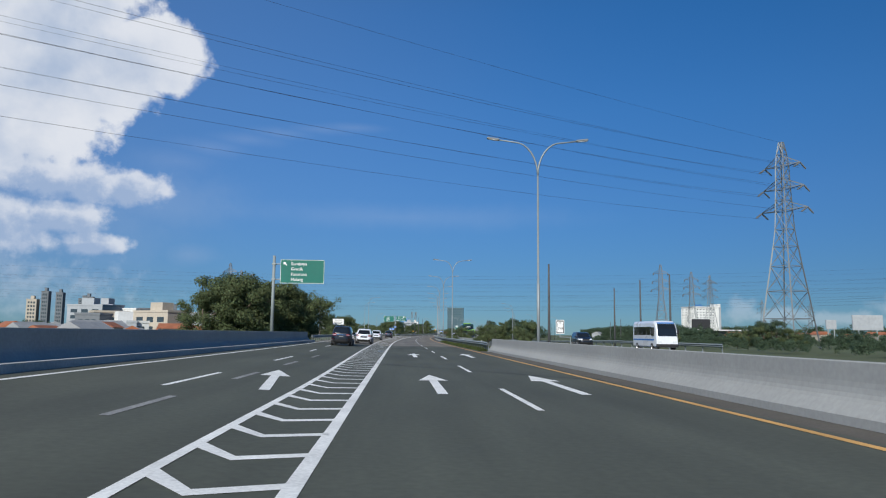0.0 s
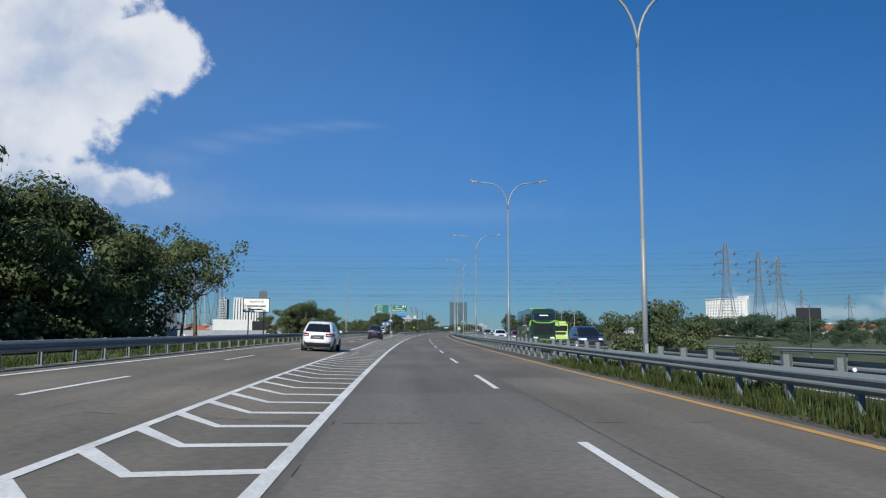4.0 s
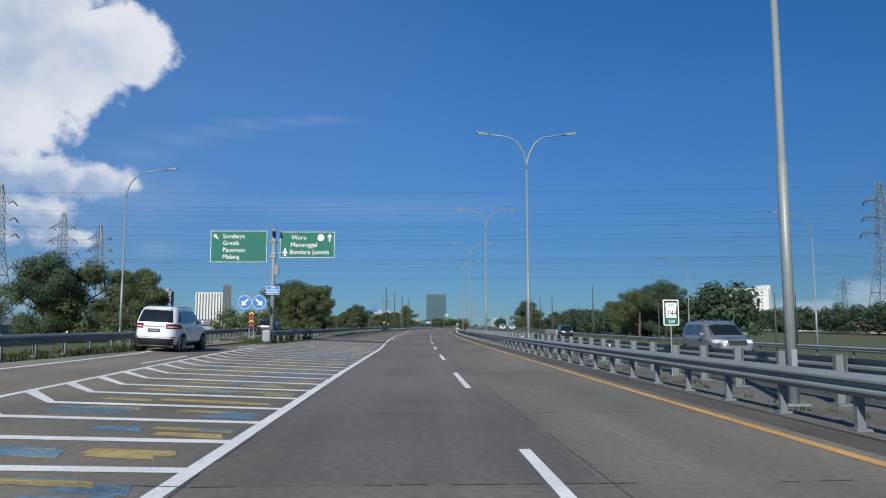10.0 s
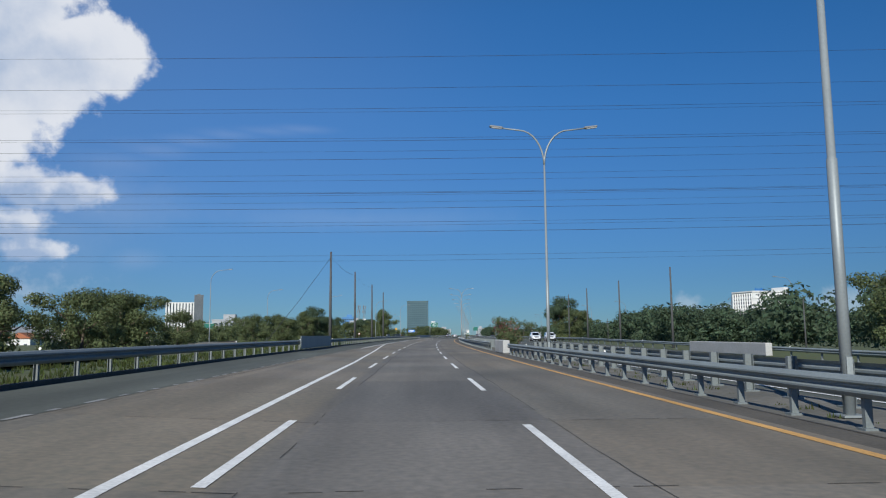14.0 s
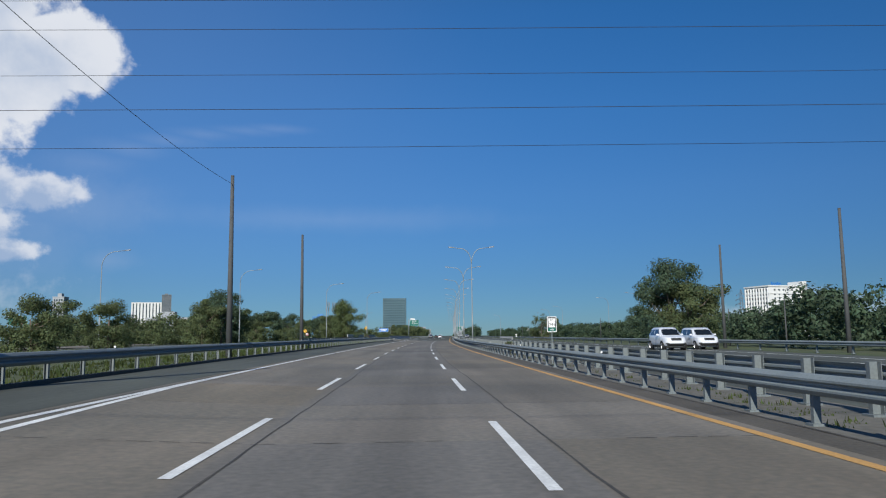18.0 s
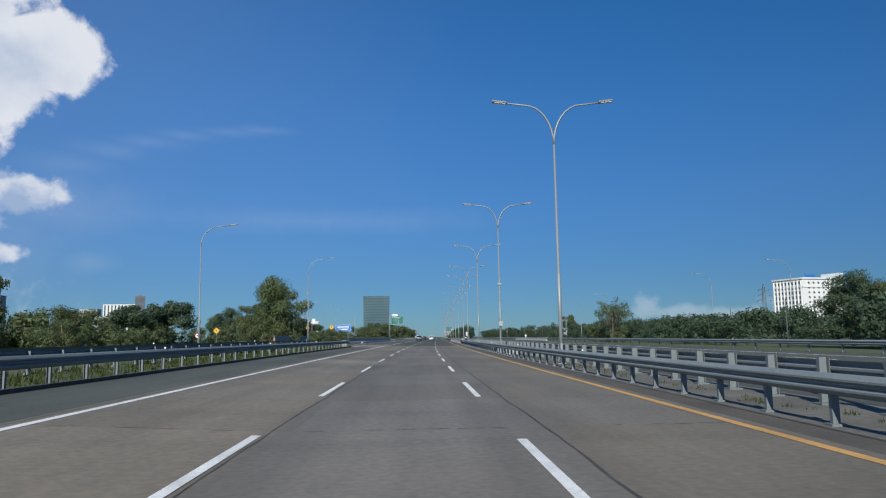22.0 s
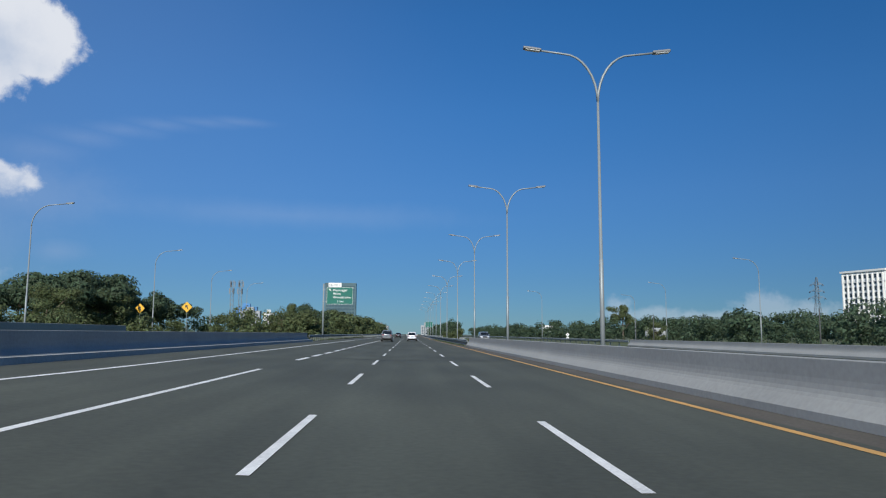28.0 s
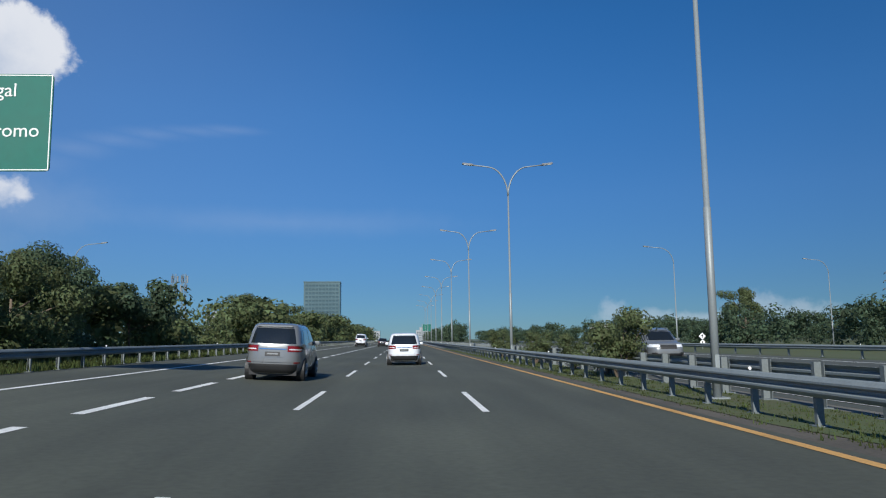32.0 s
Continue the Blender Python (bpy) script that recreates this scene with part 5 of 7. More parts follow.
for p0, p1, sag in (("z", "a", 5.5), ("l", "r", 8.3), ("m", "t", 8.0), ("p", "u", 8.0), ("v", "w", 0.4), ("w", "n", 0.4), ("b", "c", 0.4), ("c", "d", 0.4)):
    line = thing("power_line", Matrix(), "dark power cables that sag across the motorway", "power line", "power lines")
    for level in range(3):
        for side in (-1, 1):
            a, b = tip(p0, level, side), tip(p1, level, side)
            conductor(a, b, sag + (-1.3 if p0 in "lmp" else 0.05) * level, line)
            if p0 == "z" and level:
                conductor(a + Vector((0.3, 0.3, 0.5)), b + Vector((0.3, 0.3, 0.5)), sag + 0.6 * level, line)
    (s0, d0, _, z0), (s1, d1, _, z1) = PYL[p0], PYL[p1]
    conductor(P(s0, d0, 42 * z0 - 1.2), P(s1, d1, 42 * z1 - 1.2), sag * 0.8, line)
low = thing("power_line", Matrix(), "thin cable strung between the bare poles", "power line", "power lines")
for p0, p1 in (((383.6, -10.7), (407, -10.7)), ((407, -10.7), (432, -10.7))):
    conductor(P(*p0, 9.4), P(*p1, 9.4), 0.4, low, 0.012)


# ---- buildings ----
def openings(parent, face, x0, x1, z0, z1, nx, nz, w, h, y, mat=WINDOW, turn=0, sill=False):
    """Set-in windows on a wall, each a piece of its own that shares one mesh."""
    bm = boxed(-w / 2, -0.06, -h / 2, w / 2, 0.10, h / 2)
    me = mesh_of(bm, "window", mat)
    for i in range(nx):
        for k in range(nz):
            x = x0 + (x1 - x0) * (i + 0.5) / nx
            z = z0 + (z1 - z0) * (k + 0.5) / nz
            part("window", me, None, parent, m=pose(0, 0, 0, 0, 0, turn) @ Matrix.Translation((x, y, z)))


def tower_block(s, d, w, dep, h, nx, nz, wall, label, turn=0.0, roof=True, win=(0.62, 0.55), crown=True, z=-1.0, pane=None):
    t = thing("building", place(s, d, z, turn), label, "building")
    part("wall", boxed(-w / 2, 0, 0, w / 2, dep, h, bevel=0.15), wall, t)
    if roof:
        bm = boxed(-w / 2 - 0.2, -0.2, h, w / 2 + 0.2, dep + 0.2, h + 0.9)
        part("roof_edge", bm, wall, t)
    if crown:
        part("plant_room", boxed(-w * 0.2, dep * 0.3, h + 0.9, w * 0.15, dep * 0.8, h + 4.5), wall, t)
    openings(t, 0, -w / 2 + 1, w / 2 - 1, 2, h - 1, nx, nz, (w - 2) / nx * win[0], (h - 3) / nz * win[1], 0, pane or WINDOW)
    return t


# the wide glass slab ahead
tower_block(1276, -65.2, 27.5, 18, 46.5, 10, 15, TOWER_GLASS, "wide grey-green glass office tower in the distance", 2, win=(0.8, 0.6), crown=False, pane=TOWER_PANE)
# white hotel with a blue roof sign
ht = thing("hotel", place(1047, 284.6, -2, 19), "white hotel block above the trees with rows of small windows", "building")
part("wall", boxed(0, 0, 0, 36, 30, 43, bevel=0.2), WALL_WHITE, ht)
part("stair_tower", boxed(36, -1.5, 0, 41, 16, 48, bevel=0.2), WALL_WHITE, ht)
part("dark_slot", boxed(38.2, -1.7, 3, 41.3, 12, 44), WALL_GREY, ht)
part("roof_edge", boxed(-0.8, -0.8, 43, 36, 30.8, 44.2), WALL_WHITE, ht)
part("ledge", boxed(-0.5, -0.5, 36.6, 36, 30.5, 37.4), WALL_WHITE, ht)
openings(ht, 0, 4, 33, 8, 42, 6, 9, 1.7, 1.5, 0)
fin = mesh_of(boxed(-1.0, -0.3, 6, 0.0, 0.3, 42), "fin", WALL_WHITE)
for k in range(9):
    part("fin", fin, None, ht, m=Matrix.Translation((0, 1.2 + 3.5 * k, 0)))
openings(ht, 0, -29, -1, 8, 42, 8, 9, 2.2, 2.4, 0, turn=-90)
for k, n in enumerate((1.6, 1.2, 1.2, 1.6, 1.2)):
    part("roof_letter", boxed(3 + 2.2 * k, -0.2, 44.4, 4.4 + 2.2 * k, 0.2, 44.4 + 1.7 * n), SIGN_BLUE, ht)

# apartment pair to the left
for s, d, w, h, wall, lab, turn in ((3000, -1087, 100, 131, WALL_WHITE, "white apartment tower with dark vertical strips", 20), (3000, -1016, 32, 158, WALL_DARK, "dark grey apartment tower", 20),
                                    (748, -462, 7, 43, WALL_DARK, "grey twin office tower far in the city", 20), (741, -472, 10, 34, WALL_CREAM, "tan office block far in the city", 20),
                                    (755, -450, 7, 42, WALL_DARK, "grey twin office tower far in the city", 20),
                                    (768, -425, 9, 38, WALL_DARK, "slim grey tower far in the city", 20), (850, -482, 12, 40, WALL_DARK, "grey tower far in the city", 20),
                                    (1180, -420, 12, 48, WALL_GREY, "slim glass tower with a slanted top", 5), (1420, -180, 22, 30, WALL_BLUE, "blue glass office block", 5),
                                    (1440, -160, 12, 24, WALL_WHITE, "white block beside the blue office", 5), (1300, -150, 18, 22, WALL_GREY, "grey block behind the trees", 5),
                                    (1500, -40, 22, 11, WALL_GREY, "low grey blocks on the horizon", 0), (1700, 20, 16, 14, WALL_GREY, "low grey blocks on the horizon", 0)):
    if "strips" in lab:
        tower_block(s, d, w, 12, h, 9, 1, wall, lab, turn, win=(0.36, 0.97), crown=False)
    else:
        tower_block(s, d, w, 12, h, max(3, int(w / 3)), max(5, int(h / 4)), wall, lab, turn)
rnd = random.Random(57)
for k in range(15):
    reach, way = rnd.uniform(300, 560), radians(rnd.uniform(-28.5, -17.5))
    h = rnd.uniform(0.020, 0.038) * reach
    tower_block(reach * math.cos(way), reach * math.sin(way), rnd.uniform(9, 22), 12, h, 3, max(2, int(h / 4)), (WALL_WHITE, WALL_GREY, WALL_CREAM, WALL_DARK, WALL_GREY)[k % 5], ("low white town building", "low grey town building", "low tan town building", "low dark grey town building", "low grey town building")[k % 5] + " with a flat roof", rnd.uniform(-30, 40), crown=k % 3 == 0, z=-2.0)
tower_block(830, -165, 24, 14, 14, 6, 4, WALL_GREY, "pale concrete block under construction behind the trees", 8, crown=True)
# mobile masts
for s, d, h in ((1052.7, -107, 32.5), (1046, -100.6, 32)):
    mt = thing("radio_mast", place(s, d, 0), "thin lattice radio mast with panel antennas", "mast", "radio masts")
    bm = bmesh.new()
    for k in range(12):
        z0, z1 = h * k / 12, h * (k + 1) / 12
        for a0, a1 in (((-0.8, -0.8), (0.8, -0.8)), ((0.8, -0.8), (0.8, 0.8)), ((0.8, 0.8), (-0.8, 0.8)), ((-0.8, 0.8), (-0.8, -0.8))):
            bar(bm, (*a0, z0), (*a0, z1), 0.1)
            bar(bm, (*a0, z0), (*a1, z1), 0.06)
    part("lattice_body", bm, GALV, mt)
    for k in range(6):
        u = k * math.tau / 6
        part("antenna", boxed(-0.25, -0.2, -1.6, 0.25, 0.2, 1.6, bevel=0.05), LAMP_GREY, mt, m=pose(1.5 * math.cos(u), 1.5 * math.sin(u), h - 2.5 - 4 * (k % 2), 0, 0, math.degrees(u)))


def house(w, dep, h, wall, roof, label):
    t = thing("house", Matrix(), label, "house", "houses of the town")
    part("wall", boxed(-w / 2, 0, 0, w / 2, dep, h), wall, t)
    bm = bmesh.new()
    o = 0.5
    ridge = h + w * 0.26
    v = [bm.verts.new(p) for p in ((-w / 2 - o, -o, h - 0.1), (0, -o, ridge), (w / 2 + o, -o, h - 0.1), (-w / 2 - o, dep + o, h - 0.1), (0, dep + o, ridge), (w / 2 + o, dep + o, h - 0.1))]
    for q in ((0, 1, 4, 3), (1, 2, 5, 4), (0, 2, 1), (3, 4, 5), (0, 3, 5, 2)):
        bm.faces.new([v[k] for k in q])
    part("roof", bm, roof, t)
    part("door", boxed(-0.5, -0.08, 0, 0.5, 0.05, 2.1), WALL_GREY, t)
    for x in (-w * 0.3, w * 0.3):
        part("window", boxed(x - 0.6, -0.06, 1.0, x + 0.6, 0.05, 2.2), WINDOW, t)
    return t


kinds = [house(9, 12, 4.6, WALL_WHITE, ROOF_TILE, "low white house with an orange tile roof"), house(10, 14, 5.5, WALL_GREY, ROOF_GREY, "low grey house with a sheet metal roof"),
         house(8, 11, 6.2, WALL_CREAM, ROOF_TILE, "two-storey cream house with an orange tile roof"), house(14, 20, 5.0, WALL_WHITE, ROOF_GREY, "long white shed with a grey roof")]
rnd = random.Random(21)
used = set()
spots = []
for k in range(105):
    s = rnd.uniform(120, 620)
    d = -rnd.uniform(60, 330)
    if s < 260 and d > -75:
        d -= 40
    if d > -90 and s > 300:
        continue
    spots.append((s, d))
for k in range(16):
    spots.append((rnd.uniform(225, 330), -rnd.uniform(62, 100)))
for k in range(20):
    spots.append((rnd.uniform(330, 620), rnd.uniform(110, 260)))
for k in range(40):
    s = rnd.uniform(195, 385)
    spots.append((s, -rnd.uniform(78 if s < 290 else 58, 130)))
for s, d in spots:
    k = rnd.randrange(4) if d < -110 else rnd.randrange(3)
    m = place(s, d, -3.0 if s < 200 and d < 0 else -2.7 if s < 390 and -130 < d < 0 else -1.6, rnd.uniform(-60, 60), rnd.uniform(0.65, 0.95))
    if k not in used:
        used.add(k)
        kinds[k].matrix_world = m
    else:
        copy_thing(kinds[k], m)
for k in range(4):
    if k not in used:
        kinds[k].matrix_world = place(300 + 20 * k, -120, -0.6)
# white shed with a big blank billboard wall, dark side
sh = thing("shed", place(248, -42, -0.4, 20), "white shed wall with a dark gable beside the exit", "shed")
part("white_wall", boxed(-5.0, 0, 0, 3.2, 0.3, 3.9), WALL_WHITE, sh)
part("dark_wall", boxed(3.2, -0.1, 0, 6.2, 8, 3.6), SIGN_BLACK, sh)
part("low_wall", boxed(-12, -0.5, 0, 6.2, -0.2, 1.6), WALL_GREY, sh)
# hoardings
for s, d, w, h, z, mat, lab in ((214, 131, 9, 4.4, 4.2, WALL_GREY, "blank grey billboard seen beyond the opposite lanes"), (333, 121, 8, 4.6, 5, SIGN_BLACK, "dark billboard on a post beyond the opposite lanes"),
                                (235, 131, 3.3, 3.0, 4.6, WALL_GREY, "small grey billboard beside the power pylon"), (430, 145, 7, 3, 4, WALL_GREY, "grey billboard on posts"), (766, 49, 4.2, 1.8, 1.6, WALL_GREY, "grey back of a billboard on two posts"), (940, 60, 7, 3, 3, WALL_WHITE, "white billboard on two posts")):
    hb = thing("billboard", place(s, d, -0.6), lab, "billboard")
    fr = part("panel", boxed(-w / 2, 0, z, w / 2, 0.4, z + h, bevel=0.03), mat, hb)
    for k in range(3):
        part("slat", boxed(-w / 2 + 0.1, -0.05, z + h * (k + 0.25) / 3, w / 2 - 0.1, 0.0, z + h * (k + 0.75) / 3), mat, fr)
    for x in (-w * 0.3, w * 0.3):
        part("post", rod(bmesh.new(), (x, 0.25, 0), (x, 0.25, z), 0.2), GALV_DARK, hb)
for s, d, w, h, lab in ((369.5, 23.6, 15.4, 0.95, "pale concrete barrier on the far shoulder"), (365, 4.7, 6.0, 0.95, "pale concrete block at the gap in the median")):
    solo("concrete_block", boxed(-0.25, -w / 2, 0, 0.25, w / 2, h, bevel=0.06), CONCRETE_PALE, lab, "barrier", m=place(s, d, rise(s, d)))
# open-sided hall roof far right
hall = thing("hall", place(420, 150, -0.5, 30), "low hall with a white flat roof among the trees", "building")
part("roof", boxed(-22, -8, 5, 22, 8, 5.6), WALL_WHITE, hall)
for x in (-20, -7, 7, 20):
    part("column", rod(bmesh.new(), (x, -7, 0), (x, -7, 5), 0.25), WALL_WHITE, hall)
part("wall", boxed(-21, 2, 0, 21, 7, 5), WALL_GREY, hall)


# ---- trees ----
def leaves_into(bm, rnd, centre, radius, count, size):
    for _ in range(count):
        v = Vector((rnd.gauss(0, 1), rnd.gauss(0, 1), rnd.gauss(0, 1))).normalized() * radius * (rnd.random() ** 0.38)
        v.z *= 0.75
        c = centre + v
        n = (v.normalized() * 1.9 + Vector((rnd.uniform(-0.9, 0.9), rnd.uniform(-0.9, 0.9), rnd.uniform(-0.3, 0.9)))).normalized()
        q = n.to_track_quat("Z", "Y") @ Euler((0, 0, rnd.uniform(0, 6.28))).to_quaternion()
        s = size * rnd.uniform(0.65, 1.6)
        pts = ((-0.5, -0.12), (0.5, -0.22), (0.05, 0.45))
        bm.faces.new([bm.verts.new(c + q @ Vector((x * s, y * s, 0.0))) for x, y in pts])


def tree(seed, height, spread, leaf, label, density=1.0, low=0.25, size=0.34, open_crown=False, skirt=False, cone=False):
    rnd = random.Random(seed)
    t = thing("tree", Matrix(), label, "tree", "trees beside the road")
    bm = bmesh.new()
    top = Vector((rnd.uniform(-0.3, 0.3), rnd.uniform(-0.3, 0.3), height * 0.62))
    r = height * (0.011 if open_crown else 0.020) + 0.04
    tube(bm, [(0, 0, -0.4), (0.05, 0, height * 0.12), top * 0.5, top], [r * 1.3, r, r * 0.75, r * 0.35], 8)
    ends = []
    for k in range(9):
        u = k * 2.4 + rnd.uniform(-0.4, 0.4)
        z = height * rnd.uniform(low, 0.55)
        reach = spread * rnd.uniform(0.45, 0.85) * (max(0.35, 1.35 - 1.5 * z / height) if cone else 1.0)
        b = Vector((reach * math.cos(u), reach * math.sin(u), z + height * rnd.uniform(0.12, 0.34)))
        a = Vector((0.03, 0, z))
        tube(bm, [a, a.lerp(b, 0.5) + Vector((0, 0, -0.04 * height)), b], [r * 0.5, r * 0.33, r * 0.12], 5)
        ends.append(b)
    part("trunk", bm, BARK, t, smooth=True)
    bm = bmesh.new()
    for b in ends:
        leaves_into(bm, rnd, b, spread * rnd.uniform(0.28, 0.42), int(500 * density), size)
        leaves_into(bm, rnd, b + Vector((rnd.uniform(-1, 1) * spread * 0.3, rnd.uniform(-1, 1) * spread * 0.3, rnd.uniform(0, 0.12) * height)), spread * 0.25, int(300 * density), size)
    for k in range(5 if not open_crown else 2):
        leaves_into(bm, rnd, Vector((rnd.uniform(-0.3, 0.3) * spread, rnd.uniform(-0.3, 0.3) * spread, height * rnd.uniform(0.66, 0.9))), spread * rnd.uniform(0.3, 0.44), int(540 * density), size)
    for k in range(10 if cone else 0):       # a narrowing head
        z = 0.22 + 0.072 * k
        leaves_into(bm, rnd, Vector((rnd.uniform(-0.2, 0.2) * spread, rnd.uniform(-0.2, 0.2) * spread, height * z)), spread * (0.74 - 0.055 * k), int((1000 - 75 * k) * density), size)
    for k in range(7 if skirt else 0):       # undergrowth that hides the stem
        u = k * 0.9 + rnd.uniform(-0.2, 0.2)
        c = Vector((math.cos(u) * spread * rnd.uniform(0.35, 0.75), math.sin(u) * spread * rnd.uniform(0.35, 0.75), height * rnd.uniform(0.10, 0.30)))
        leaves_into(bm, rnd, c, spread * rnd.uniform(0.26, 0.38), int(430 * density), size)
    part("crown", bm, leaf, t)
    return t


TREES = [tree(1, 9.0, 3.6, LEAF, "leafy green roadside tree with a broad uneven crown", 1.0, 0.22, 0.20),
         tree(2, 8.0, 3.0, LEAF, "slender tree with olive green leaves and a thin crown", 0.17, 0.35, 0.21, True),
         tree(3, 11.0, 4.6, LEAF_DARK, "tall dark green tree with a dense crown", 1.0, 0.2, 0.23, False, True),
         tree(4, 6.0, 3.2, LEAF, "low bushy tree with green leaves", 0.95, 0.06, 0.165, False, True),
         tree(5, 7.0, 4.8, LEAF_DARK, "flat-topped spreading tree with open crown", 0.75, 0.4, 0.34, True),
         tree(6, 11.0, 4.4, LEAF_YELLOW, "tall yellowish green tree with a full tapering crown", 0.9, 0.12, 0.21, False, True, True)]
PLANT = ((109, -31, 3, 1.25), (112, -28.5, 3, 1.5), (115, -27, 3, 1.75), (118, -30, 2, 0.95), (121, -26, 3, 1.7), (125, -24.5, 3, 1.55), (128, -23, 3, 1.6), (131, -21.5, 3, 1.5), (134, -22.5, 3, 1.55), (137, -20.5, 3, 1.3), (123, -30, 0, 1.05), (130, -27, 0, 1.05),
         (148, -19, 1, 1.25), (146, -22.5, 1, 1.2), (150.5, -21, 1, 1.0),
         (220, -22.2, 3, 1.08), (223, -25, 3, 0.9), (217.5, -24.5, 0, 0.62), (296.5, -38.5, 2, 0.80), (300, -36, 3, 1.35), (299, -40, 3, 1.3), (301.5, -30.8, 0, 0.92), (304, -32.5, 3, 1.1), (296, -30, 3, 0.9), (284, -38, 3, 0.8), (268, -40, 3, 0.8),
         (311.5, -13.6, 0, 0.74), (313.5, -15.5, 3, 1.12), (309.5, -16.5, 2, 0.62), (316, -17, 3, 1.1), (307, -15.5, 3, 1.0), (326.5, -21, 3, 0.85), (329, -17.5, 3, 0.72), (334, -18.5, 3, 0.7), (343, -20.5, 0, 0.52), (348, -19, 3, 0.66), (322, -18, 3, 0.75), (362, -24, 3, 0.8), (372, -22, 3, 0.62), (402, -23, 3, 0.7),
         (431, -26, 3, 0.85), (421, -23, 3, 0.7), (450, -30, 3, 0.8), (470, -33, 3, 0.9), (532.8, -39.7, 2, 0.95), (536, -43, 0, 1.1), (529, -42, 3, 1.3), (540, -40, 3, 1.3),
         (602.6, -26.4, 5, 1.18), (612, -31.5, 0, 0.95), (608, -31, 3, 1.0),
         (560, -40, 3, 0.9), (646, -60, 4, 1.4), (640, -64, 4, 1.3), (725, -52, 4, 1.35), (732, -52, 4, 1.45), (740, -55, 4, 1.5), (722, -57, 4, 1.3), (750, -50, 4, 1.2), (758, -48, 4, 1.1), (716, -50, 3, 1.3), (728, -48, 3, 1.3), (738, -49, 3, 1.4), (745, -58, 2, 1.0),
         (560.6, 46.6, 2, 0.72), (557.5, 47.5, 3, 1.1), (564, 48, 3, 1.15), (480, 28.5, 2, 0.92), (482, 30.5, 3, 1.3), (478, 30, 3, 1.2), (362, -22.5, 3, 0.78), (366, -24, 0, 0.55), (346, 35, 0, 0.95), (350, 38, 2, 0.82), (355, 37, 3, 1.4), (361, 40, 0, 1.0), (367, 38, 3, 1.2), (341, 38, 2, 0.85),
         (600, 29, 1, 0.95), (604, 31, 1, 0.8), (622, 34, 1, 0.9), (863, 70.5, 0, 1.4), (763, 48, 3, 0.7), (126, 44, 3, 0.42), (136, 48, 3, 0.42), (96.4, 47.9, 2, 0.345), (98.6, 46.9, 2, 0.335), (100.8, 46.0, 3, 0.42), (95.2, 48.9, 3, 0.45), (103.2, 45.6, 3, 0.36), (93.6, 49.6, 3, 0.32), (97.4, 46.6, 3, 0.5),
         (752, -21, 2, 0.62), (756, -24, 0, 0.85), (747, -20, 3, 0.95), (765, -21, 4, 0.8), (805, -21, 0, 0.9), (812, -22, 3, 1.25), (838, -22, 0, 0.95), (744, -24, 1, 0.8), (742, -19.5, 3, 0.9))
for k, (s, d, kind, size) in enumerate(PLANT):
    z = -1.2 if s < 90 and d < 0 else -0.05 + min(0.0, rise(s, d))
    m = place(s, d, z, k * 77.0, size)
    copy_thing(TREES[kind], m)
for k, t in enumerate(TREES):
    t.matrix_world = place(700 + 9 * k, -58 - 4 * k, -0.3, 40 * k, 1.1)


def crown_shape(seed, lobes, cards):
    """One crown of unit height as arrays: small leaf faces on many overlapping lobes."""
    rnd = random.Random(seed)
    quads = []
    for k in range(lobes):
        u, h = k * 2.4 + rnd.uniform(-0.3, 0.3), rnd.uniform(0.16, 0.80)
        reach = 0.36 * math.sqrt(max(0.05, 1 - ((h - 0.42) / 0.55) ** 2)) * rnd.uniform(0.5, 1.0)
        c = Vector((reach * math.cos(u), reach * math.sin(u), h))
        r = rnd.uniform(0.13, 0.21)
        for _ in range(cards):
            v = Vector((rnd.gauss(0, 1), rnd.gauss(0, 1), rnd.gauss(0, 1))).normalized()
            p = c + v * r * (rnd.random() ** 0.3)
            n = (v * 1.9 + Vector((rnd.uniform(-0.9, 0.9), rnd.uniform(-0.9, 0.9), rnd.uniform(-0.3, 0.9)))).normalized()
            q = n.to_track_quat("Z", "Y") @ Euler((0, 0, rnd.uniform(0, 6.28))).to_quaternion()
            z = 0.056 * rnd.uniform(0.65, 1.6)
            quads.append([tuple(p + q @ Vector((x * z, y * z, 0))) for x, y in ((-0.5, -0.15), (0.5, -0.25), (0.05, 0.5))])
    return np.array(quads)


SHAPES = [crown_shape(100 + k, 18, 54) for k in range(5)]


